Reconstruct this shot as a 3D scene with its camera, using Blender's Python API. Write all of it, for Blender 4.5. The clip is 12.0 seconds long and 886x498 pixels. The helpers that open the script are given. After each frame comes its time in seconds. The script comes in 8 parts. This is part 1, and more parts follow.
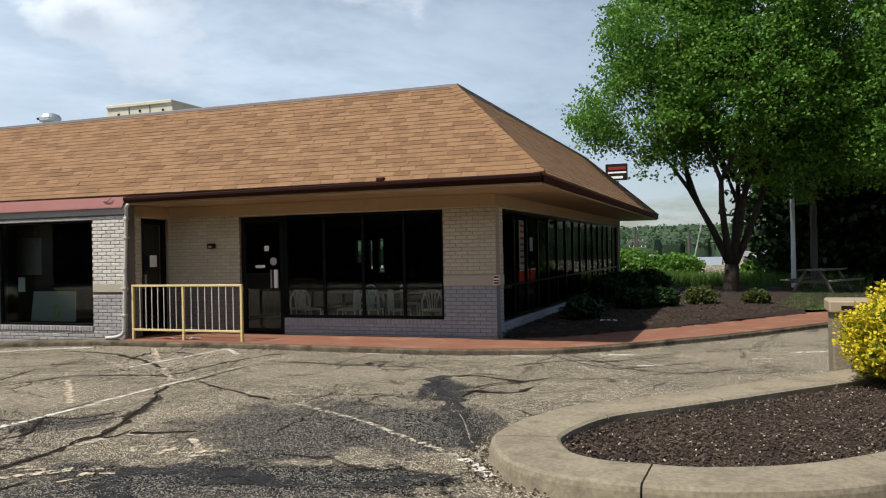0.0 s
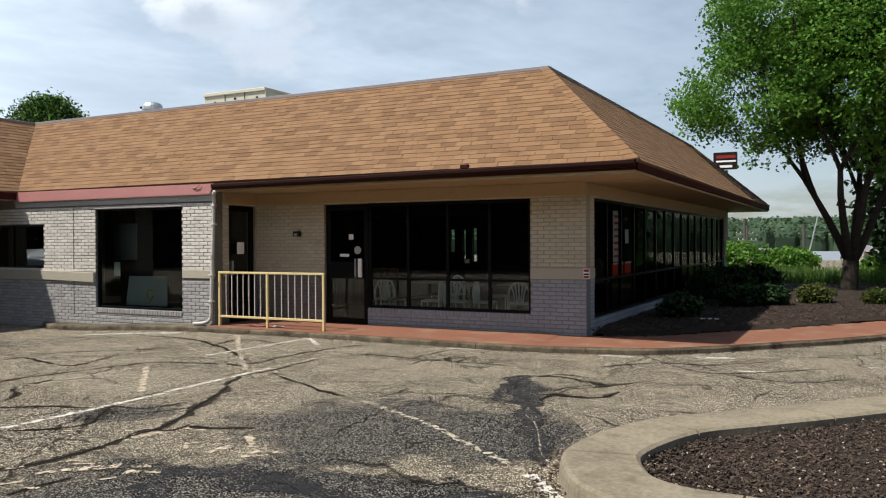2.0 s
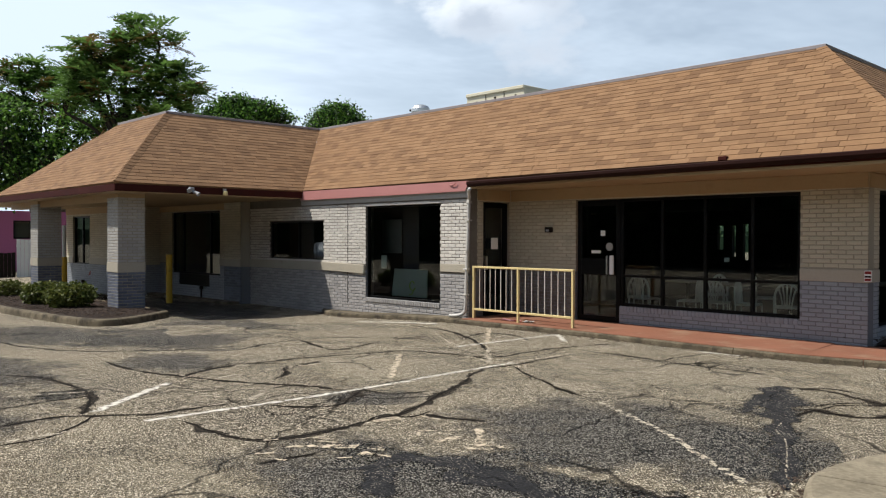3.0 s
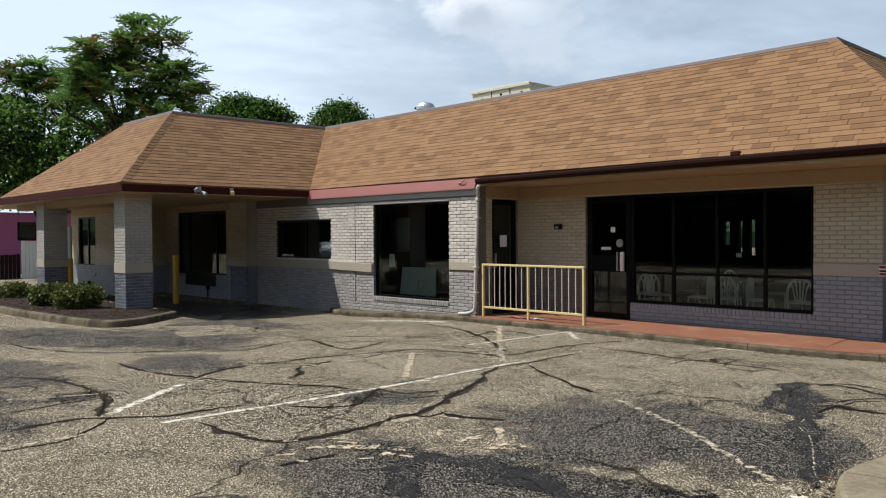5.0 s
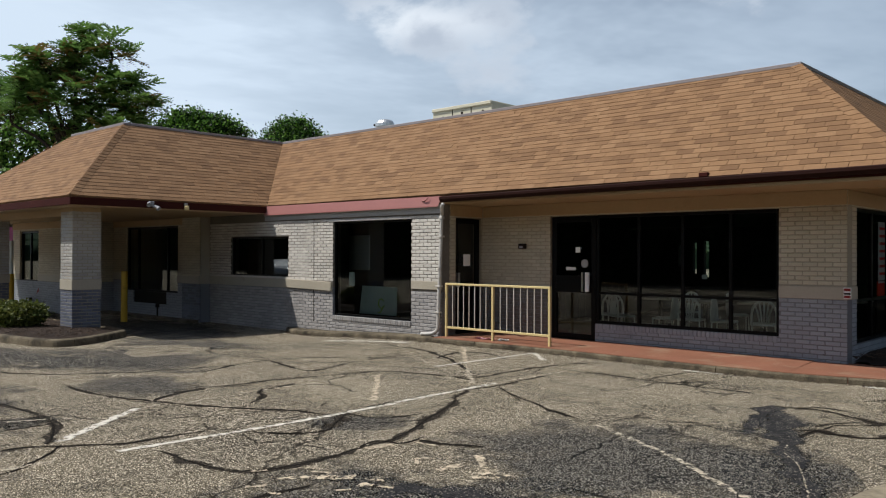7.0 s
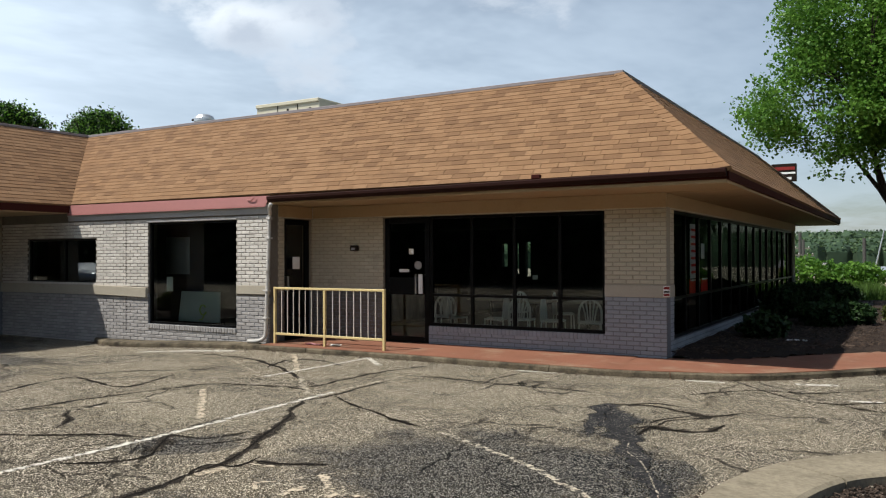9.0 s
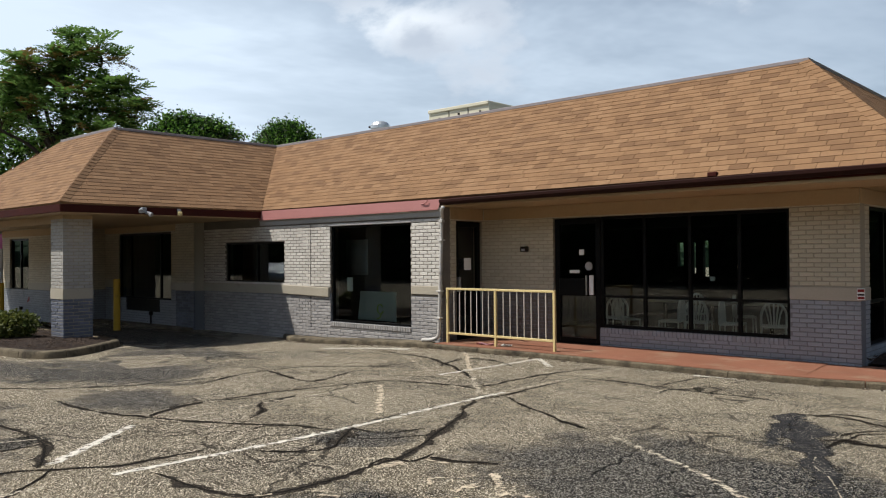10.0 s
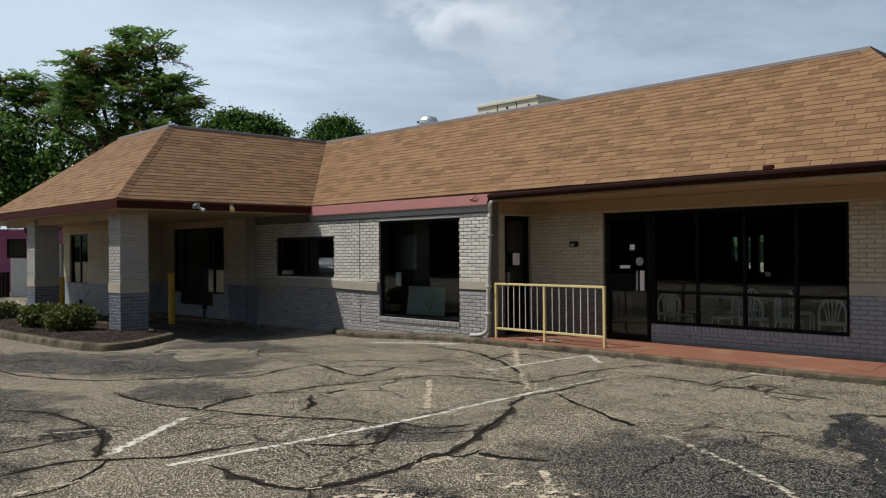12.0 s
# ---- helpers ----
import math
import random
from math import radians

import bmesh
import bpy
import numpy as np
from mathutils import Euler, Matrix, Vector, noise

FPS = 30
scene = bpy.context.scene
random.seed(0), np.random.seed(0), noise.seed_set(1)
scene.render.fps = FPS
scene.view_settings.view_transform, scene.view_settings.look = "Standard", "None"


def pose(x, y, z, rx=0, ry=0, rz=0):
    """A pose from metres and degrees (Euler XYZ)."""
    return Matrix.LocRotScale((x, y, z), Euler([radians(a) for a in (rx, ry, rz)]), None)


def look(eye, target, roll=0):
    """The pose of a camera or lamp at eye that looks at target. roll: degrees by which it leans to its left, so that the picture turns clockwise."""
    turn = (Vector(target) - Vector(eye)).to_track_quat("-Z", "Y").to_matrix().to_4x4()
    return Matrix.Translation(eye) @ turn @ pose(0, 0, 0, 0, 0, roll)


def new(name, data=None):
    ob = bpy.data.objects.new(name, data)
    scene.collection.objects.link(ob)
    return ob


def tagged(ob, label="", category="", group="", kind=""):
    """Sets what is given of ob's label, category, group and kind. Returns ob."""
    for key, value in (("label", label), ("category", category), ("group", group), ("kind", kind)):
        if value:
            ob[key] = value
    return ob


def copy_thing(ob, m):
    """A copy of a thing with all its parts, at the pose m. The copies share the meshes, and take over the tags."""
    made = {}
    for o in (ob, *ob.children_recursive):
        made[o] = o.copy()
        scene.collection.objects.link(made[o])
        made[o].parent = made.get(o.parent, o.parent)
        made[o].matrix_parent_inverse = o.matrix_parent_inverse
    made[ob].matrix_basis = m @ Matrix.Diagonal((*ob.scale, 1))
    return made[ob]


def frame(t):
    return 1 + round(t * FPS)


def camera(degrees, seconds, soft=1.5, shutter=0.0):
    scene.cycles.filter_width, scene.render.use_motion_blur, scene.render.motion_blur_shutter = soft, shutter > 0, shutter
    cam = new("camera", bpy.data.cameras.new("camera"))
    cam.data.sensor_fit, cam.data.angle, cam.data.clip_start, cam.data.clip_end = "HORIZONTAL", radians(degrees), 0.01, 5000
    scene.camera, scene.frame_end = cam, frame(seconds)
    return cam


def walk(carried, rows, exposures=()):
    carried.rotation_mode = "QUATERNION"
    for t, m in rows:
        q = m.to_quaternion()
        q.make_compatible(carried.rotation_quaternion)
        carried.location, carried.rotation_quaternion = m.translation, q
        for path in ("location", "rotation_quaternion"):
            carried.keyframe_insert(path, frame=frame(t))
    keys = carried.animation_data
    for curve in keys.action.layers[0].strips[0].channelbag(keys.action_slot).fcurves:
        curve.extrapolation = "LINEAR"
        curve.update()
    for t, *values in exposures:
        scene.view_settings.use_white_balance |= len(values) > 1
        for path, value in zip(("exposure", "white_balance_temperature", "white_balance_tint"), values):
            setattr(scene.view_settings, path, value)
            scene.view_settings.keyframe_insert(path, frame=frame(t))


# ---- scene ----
cam = camera(57.7, 12.0, soft=1.15)
PATH = [
    (0, (0.095, -0.221, 1.636), (-0.598, 1.655, 1.641), -1.1),
    (0.5, (0.175, -0.02, 1.647), (-0.52, 1.855, 1.643), 0.2),
    (1, (0.177, 0.158, 1.644), (-0.524, 2.031, 1.632), 0.8),
    (1.5, (0.113, 0.335, 1.656), (-0.605, 2.201, 1.649), 0.5),
    (2, (0.109, 0.429, 1.658), (-0.814, 2.204, 1.639), -0.3),
    (2.5, (0.223, 0.532, 1.667), (-1.084, 2.045, 1.647), -0.3),
    (3, (0.302, 0.705, 1.668), (-1.147, 2.084, 1.639), 0.1),
    (5, (0.157, 0.647, 1.667), (-1.294, 2.022, 1.633), -0.4),
    (5.5, (0.102, 0.586, 1.667), (-1.338, 1.974, 1.637), -0.4),
    (6, (0.029, 0.609, 1.668), (-1.411, 1.997, 1.642), -0.6),
    (6.5, (-0.052, 0.668, 1.679), (-1.493, 2.055, 1.675), -0.3),
    (7, (-0.222, 0.675, 1.661), (-1.586, 2.138, 1.674), 0.2),
    (7.5, (-0.446, 0.691, 1.653), (-1.54, 2.365, 1.674), -0.7),
    (7.7, (-0.504, 0.698, 1.645), (-1.542, 2.407, 1.664), -0.7),
    (9.3, (-0.621, 0.908, 1.689), (-1.632, 2.634, 1.705), -0.2),
    (9.5, (-0.604, 0.889, 1.698), (-1.671, 2.58, 1.713), -0.3),
    (10, (-0.554, 0.826, 1.715), (-1.905, 2.301, 1.731), -0.5),
    (10.5, (-0.549, 0.827, 1.728), (-1.986, 2.217, 1.725), -0.6),
    (11, (-0.566, 0.844, 1.723), (-2.004, 2.235, 1.718), -0.6),
    (11.5, (-0.578, 0.851, 1.718), (-2.015, 2.242, 1.716), -0.5),
    (12, (-0.571, 0.842, 1.72), (-2.008, 2.233, 1.724), -0.5),
]
walk(cam, [(t, look(eye, target, roll)) for t, eye, target, roll in PATH],
     [(0, -0.06, 6500, 9), (0.5, 0.06, 6500, 9), (1, 0.06, 6500, 9), (1.5, 0.0, 6500, 9), (2.5, -0.05, 6500, 9), (3, -0.07, 6500, 9), (5, -0.15, 6450, 9), (5.5, -0.15, 6450, 9), (6, -0.25, 6400, 9), (6.5, -0.28, 6400, 9), (7, -0.34, 6400, 9),
      (7.5, -0.30, 6450, 9), (9.5, -0.10, 6450, 8), (10, -0.16, 6500, 9), (10.5, -0.18, 6500, 9), (11, -0.26, 6450, 9), (11.5, -0.38, 6400, 8), (12, -0.50, 6350, 8)])

# ---- world, sun and exposure ----
SUN_FROM = Vector((-0.40, -0.49, 1.0)).normalized()
EL = math.asin(SUN_FROM.z)
AZ = math.atan2(SUN_FROM.x, SUN_FROM.y)


def build_world():
    w = bpy.data.worlds.new("sky")
    scene.world = w
    w.use_nodes = True
    nt = w.node_tree
    nt.nodes.clear()
    N, L = nt.nodes.new, nt.links.new
    sky = N("ShaderNodeTexSky")
    sky.sky_type = "NISHITA"
    sky.sun_disc = False
    sky.sun_elevation = EL
    sky.sun_rotation = AZ
    sky.air_density, sky.dust_density, sky.ozone_density = 1.0, 1.0, 1.2
    tc = N("ShaderNodeTexCoord")
    # flatten the direction on a high plane so that clouds shrink towards the horizon
    sep = N("ShaderNodeSeparateXYZ")
    L(tc.outputs["Generated"], sep.inputs[0])
    zz = N("ShaderNodeMath"); zz.operation = "MAXIMUM"; zz.inputs[1].default_value = 0.0
    L(sep.outputs["Z"], zz.inputs[0])
    za = N("ShaderNodeMath"); za.operation = "ADD"; za.inputs[1].default_value = 0.16
    L(zz.outputs[0], za.inputs[0])
    dx = N("ShaderNodeMath"); dx.operation = "DIVIDE"
    dy = N("ShaderNodeMath"); dy.operation = "DIVIDE"
    L(sep.outputs["X"], dx.inputs[0]); L(za.outputs[0], dx.inputs[1])
    L(sep.outputs["Y"], dy.inputs[0]); L(za.outputs[0], dy.inputs[1])
    com = N("ShaderNodeCombineXYZ")
    L(dx.outputs[0], com.inputs[0]); L(dy.outputs[0], com.inputs[1])
    mp = N("ShaderNodeMapping"); mp.inputs["Location"].default_value = CLOUD_SHIFT
    L(com.outputs[0], mp.inputs["Vector"])

    def noise_node(scale, detail, rough, dist=0.0):
        n = N("ShaderNodeTexNoise")
        n.inputs["Scale"].default_value, n.inputs["Detail"].default_value = scale, detail
        n.inputs["Roughness"].default_value, n.inputs["Distortion"].default_value = rough, dist
        L(mp.outputs[0], n.inputs["Vector"])
        return n

    def ramp(src, a, b, ca=0.0, cb=1.0):
        r = N("ShaderNodeMapRange"); r.interpolation_type = "SMOOTHSTEP"
        r.inputs["From Min"].default_value, r.inputs["From Max"].default_value = a, b
        r.inputs["To Min"].default_value, r.inputs["To Max"].default_value = ca, cb
        L(src, r.inputs["Value"])
        return r.outputs[0]

    low = ramp(sep.outputs["Z"], 0.26, 0.60, 1.0, 0.04)

    def faded(src):
        k = N("ShaderNodeMath"); k.operation = "MULTIPLY"
        L(src, k.inputs[0]); L(low, k.inputs[1])
        return k.outputs[0]

    veil_n = ramp(noise_node(0.55, 6.0, 0.62, 0.4).outputs["Fac"], 0.34, 0.64, 0.50, 1.0)
    xy = N("ShaderNodeMath"); xy.operation = "ADD"
    L(sep.outputs["X"], xy.inputs[0]); L(sep.outputs["Y"], xy.inputs[1])
    side = N("ShaderNodeMath"); side.operation = "MULTIPLY_ADD"; side.inputs[1].default_value = -0.68
    side.use_clamp = True
    L(xy.outputs[0], side.inputs[0]); L(veil_n, side.inputs[2])
    veil = side.outputs[0]
    puff_t = noise_node(4.6, 9.0, 0.56, 0.15)
    puff_m = N("ShaderNodeMapping"); puff_m.inputs["Scale"].default_value = (1.0, 1.0, 1.7)
    L(tc.outputs["Generated"], puff_m.inputs["Vector"]); L(puff_m.outputs[0], puff_t.inputs["Vector"])
    puff_n = puff_t.outputs["Fac"]
    # one larger cumulus low over the roof, and scattered small ones
    dot = N("ShaderNodeVectorMath"); dot.operation = "DISTANCE"
    flat = N("ShaderNodeVectorMath"); flat.operation = "MULTIPLY"; flat.inputs[1].default_value = (1, 1, 2.6)
    L(tc.outputs["Generated"], flat.inputs[0]); L(flat.outputs[0], dot.inputs[0])
    dot.inputs[1].default_value = (-0.682, 0.681, 2.6 * 0.268)
    heap = ramp(dot.outputs["Value"], 0.0, 0.125, 0.19, 0.0)
    low_side = N("ShaderNodeVectorMath"); low_side.operation = "DISTANCE"
    L(flat.outputs[0], low_side.inputs[0])
    low_side.inputs[1].default_value = (-0.676, 0.692, 2.6 * 0.2565)
    shade = N("ShaderNodeMath"); shade.operation = "ADD"
    L(puff_n, shade.inputs[0]); L(ramp(low_side.outputs["Value"], 0.0, 0.085, 0.15, 0.0), shade.inputs[1])
    tot = N("ShaderNodeMath"); tot.operation = "ADD"
    L(puff_n, tot.inputs[0]); L(heap, tot.inputs[1])
    puff = ramp(tot.outputs[0], 0.57, 0.72, 0.0, 0.85)
    belly = ramp(shade.outputs[0], 0.54, 0.74, 0.0, 0.8)
    skyc = N("ShaderNodeMixRGB"); skyc.inputs["Color2"].default_value = (10.2, 11.9, 13.9, 1)
    L(faded(veil), skyc.inputs["Fac"]); L(sky.outputs[0], skyc.inputs["Color1"])
    m2 = N("ShaderNodeMixRGB"); m2.inputs["Color2"].default_value = (13.4, 14.2, 15.2, 1)
    L(faded(puff), m2.inputs["Fac"]); L(skyc.outputs[0], m2.inputs["Color1"])
    m3 = N("ShaderNodeMixRGB"); m3.inputs["Color2"].default_value = (6.2, 7.2, 8.8, 1)
    L(belly, m3.inputs["Fac"]); L(m2.outputs[0], m3.inputs["Color1"])
    bg = N("ShaderNodeBackground"); bg.inputs["Strength"].default_value = SKY_STRENGTH
    L(m3.outputs[0], bg.inputs["Color"])
    out = N("ShaderNodeOutputWorld")
    L(bg.outputs[0], out.inputs["Surface"])


CLOUD_SHIFT = (3.1, 1.7, 0.0)
SKY_STRENGTH = 0.085
build_world()
sun_data = bpy.data.lights.new("sun", "SUN")
sun_data.energy, sun_data.angle, sun_data.color = 5.6, radians(0.8), (1.0, 0.955, 0.88)
sun = new("sun", sun_data)
sun.rotation_euler = SUN_FROM.to_track_quat("Z", "Y").to_euler()
sun.location = (-20, -20, 40)

# ---- materials ----


def mat_base(name):
    m = bpy.data.materials.new(name)
    m.use_nodes = True
    nt = m.node_tree
    return m, nt, nt.nodes["Principled BSDF"], nt.nodes.new, nt.links.new


def rgba(c):
    return (c[0], c[1], c[2], 1.0)


def surface(name, col, col2=None, rough=0.8, metal=0.0, grain=40.0, blotch=1.2, bump=0.15, vary=0.0, amount=0.5,
            stain=None, stain_scale=0.6, stain_lo=0.58, stain_hi=0.75, bump_dist=0.01, spec=0.35):
    """A painted, mineral or wooden surface: blotches and grain at real size, fine relief, variation from piece to piece."""
    m, nt, p, N, L = mat_base(name)
    col2 = col2 or tuple(c * 0.8 for c in col)
    tc = N("ShaderNodeTexCoord")
    geo = N("ShaderNodeNewGeometry")
    pos = geo.outputs["Position"]
    n1 = N("ShaderNodeTexNoise"); n1.inputs["Scale"].default_value = blotch; n1.inputs["Detail"].default_value = 6
    n2 = N("ShaderNodeTexNoise"); n2.inputs["Scale"].default_value = grain; n2.inputs["Detail"].default_value = 5
    L(pos, n1.inputs["Vector"]); L(pos, n2.inputs["Vector"])
    add = N("ShaderNodeMath"); add.operation = "ADD"
    L(n1.outputs["Fac"], add.inputs[0]); L(n2.outputs["Fac"], add.inputs[1])
    mr = N("ShaderNodeMapRange")
    mr.inputs["From Min"].default_value, mr.inputs["From Max"].default_value = 0.75, 1.25
    L(add.outputs[0], mr.inputs["Value"])
    mix = N("ShaderNodeMixRGB"); mix.inputs["Color1"].default_value = rgba(col); mix.inputs["Color2"].default_value = rgba(col2)
    fac = N("ShaderNodeMath"); fac.operation = "MULTIPLY"; fac.inputs[1].default_value = amount
    L(mr.outputs[0], fac.inputs[0]); L(fac.outputs[0], mix.inputs["Fac"])
    last = mix.outputs[0]
    if stain:
        n3 = N("ShaderNodeTexNoise"); n3.inputs["Scale"].default_value = stain_scale; n3.inputs["Detail"].default_value = 9
        n3.inputs["Roughness"].default_value = 0.65
        L(pos, n3.inputs["Vector"])
        r3 = N("ShaderNodeMapRange"); r3.inputs["From Min"].default_value, r3.inputs["From Max"].default_value = stain_lo, stain_hi
        L(n3.outputs["Fac"], r3.inputs["Value"])
        mx = N("ShaderNodeMixRGB"); mx.inputs["Color2"].default_value = rgba(stain)
        L(r3.outputs[0], mx.inputs["Fac"]); L(last, mx.inputs["Color1"])
        last = mx.outputs[0]
    if vary:
        info = N("ShaderNodeObjectInfo")
        s = N("ShaderNodeMath"); s.operation = "ADD"
        L(info.outputs["Random"], s.inputs[0]); L(geo.outputs["Random Per Island"], s.inputs[1])
        f = N("ShaderNodeMath"); f.operation = "FRACT"
        L(s.outputs[0], f.inputs[0])
        v = N("ShaderNodeMapRange"); v.inputs["To Min"].default_value, v.inputs["To Max"].default_value = 1 - vary, 1 + vary
        L(f.outputs[0], v.inputs["Value"])
        hsv = N("ShaderNodeHueSaturation")
        L(v.outputs[0], hsv.inputs["Value"]); L(last, hsv.inputs["Color"])
        last = hsv.outputs[0]
    L(last, p.inputs["Base Color"])
    p.inputs["Roughness"].default_value, p.inputs["Metallic"].default_value = rough, metal
    p.inputs["Specular IOR Level"].default_value = spec
    if bump:
        b = N("ShaderNodeBump"); b.inputs["Strength"].default_value, b.inputs["Distance"].default_value = bump, bump_dist
        L(n2.outputs["Fac"], b.inputs["Height"]); L(b.outputs[0], p.inputs["Normal"])
    return m


def asphalt(name, base, light, dark, stone, big=0.35, mask=None):
    """Worn asphalt: bare light stones in a dark binder, wide faded and stained areas. mask: (edge softness, edge scale, strength) of a
    patch that thins out raggedly towards its rim."""
    m, nt, p, N, L = mat_base(name)
    geo = N("ShaderNodeNewGeometry")
    pos = geo.outputs["Position"]

    def nz(scale, detail, rough=0.55):
        n = N("ShaderNodeTexNoise")
        n.inputs["Scale"].default_value, n.inputs["Detail"].default_value, n.inputs["Roughness"].default_value = scale, detail, rough
        L(pos, n.inputs["Vector"])
        return n.outputs["Fac"]

    def rng(src, a, b, c=0.0, d=1.0):
        r = N("ShaderNodeMapRange")
        for k, v in (("From Min", a), ("From Max", b), ("To Min", c), ("To Max", d)):
            r.inputs[k].default_value = v
        L(src, r.inputs["Value"])
        return r.outputs[0]

    def mix(f, a, b):
        x = N("ShaderNodeMixRGB")
        L(f, x.inputs["Fac"])
        for src, k in ((a, "Color1"), (b, "Color2")):
            if isinstance(src, tuple):
                x.inputs[k].default_value = rgba(src)
            else:
                L(src, x.inputs[k])
        return x.outputs[0]

    c = mix(rng(nz(big, 8, 0.66), 0.38, 0.62), light, base)
    c = mix(rng(nz(0.7, 6, 0.65), 0.52, 0.72, 0.0, 0.50), c, dark)
    c = mix(rng(nz(4.5, 6, 0.65), 0.50, 0.72, 0.0, 0.35), c, dark)
    # dark binder between the stones, coloured darker for the stones' small shadows
    c = mix(rng(nz(80, 4, 0.75), 0.42, 0.55, 0.0, 0.90), c, dark)
    height = None
    for scale, lo, full in ((66.0, 0.66, 1.0), (120.0, 0.55, 0.9)):
        vor = N("ShaderNodeTexVoronoi"); vor.inputs["Scale"].default_value = scale
        L(pos, vor.inputs["Vector"])
        shade = N("ShaderNodeSeparateColor")
        L(vor.outputs["Color"], shade.inputs[0])
        k = N("ShaderNodeMath"); k.operation = "MULTIPLY"
        L(rng(shade.outputs[0], lo, 1.0, 0.0, full * 1.6), k.inputs[0]); L(rng(vor.outputs["Distance"], 0.38, 0.50, 1.0, 0.0), k.inputs[1])
        k.use_clamp = True
        c = mix(k.outputs[0], c, stone)
        height = height or vor.outputs["Distance"]
    # binder lost in irregular pits and hairline cracks
    c = mix(rng(nz(22, 4, 0.6), 0.58, 0.72, 0.0, 0.35), c, dark)
    wn = N("ShaderNodeTexNoise"); wn.inputs["Scale"].default_value, wn.inputs["Detail"].default_value = 2.0, 6
    L(pos, wn.inputs["Vector"])
    wob = N("ShaderNodeVectorMath"); wob.operation = "MULTIPLY_ADD"; wob.inputs[1].default_value = (0.6, 0.6, 0.0)
    L(wn.outputs["Color"], wob.inputs[0]); L(pos, wob.inputs[2])
    for scale, lo, hi, zone, cut in ((0.45, 0.003, 0.012, 0.5, 0.48), (1.3, 0.005, 0.020, 0.35, 0.535)):
        hair = N("ShaderNodeTexVoronoi"); hair.feature = "DISTANCE_TO_EDGE"; hair.inputs["Scale"].default_value = scale
        L(wob.outputs[0], hair.inputs["Vector"])
        hm = N("ShaderNodeMath"); hm.operation = "MULTIPLY"
        L(rng(hair.outputs["Distance"], lo, hi, 0.85, 0.0), hm.inputs[0]); L(rng(nz(zone, 4), cut, cut + 0.06), hm.inputs[1])
        c = mix(hm.outputs[0], c, dark)
    L(c, p.inputs["Base Color"])
    p.inputs["Roughness"].default_value = 0.92
    p.inputs["Specular IOR Level"].default_value = 0.06
    b = N("ShaderNodeBump"); b.inputs["Strength"].default_value, b.inputs["Distance"].default_value = 1.0, 0.012
    hh = N("ShaderNodeMath"); hh.operation = "ADD"
    L(height, hh.inputs[0]); L(nz(30, 6, 0.7), hh.inputs[1])
    L(hh.outputs[0], b.inputs["Height"]); L(b.outputs[0], p.inputs["Normal"])
    if mask:
        soft, scale, strength = mask
        tc = N("ShaderNodeTexCoord")
        sub = N("ShaderNodeVectorMath"); sub.operation = "SUBTRACT"; sub.inputs[1].default_value = (0.5, 0.5, 0.5)
        L(tc.outputs["Generated"], sub.inputs[0])
        mul = N("ShaderNodeVectorMath"); mul.operation = "MULTIPLY"; mul.inputs[1].default_value = (2, 2, 0)
        L(sub.outputs[0], mul.inputs[0])
        ln = N("ShaderNodeVectorMath"); ln.operation = "LENGTH"; L(mul.outputs[0], ln.inputs[0])
        e = N("ShaderNodeMath"); e.operation = "MULTIPLY_ADD"; e.inputs[1].default_value = 2.3
        L(nz(scale, 10, 0.72), e.inputs[0]); L(ln.outputs["Value"], e.inputs[2])
        fac = rng(e.outputs[0], 1.62, 1.62 + soft, 1.0 - strength, 1.0)
        tr = N("ShaderNodeBsdfTransparent")
        ms = N("ShaderNodeMixShader")
        L(fac, ms.inputs["Fac"]); L(p.outputs[0], ms.inputs[1]); L(tr.outputs[0], ms.inputs[2])
        L(ms.outputs[0], nt.nodes["Material Output"].inputs["Surface"])
    return m


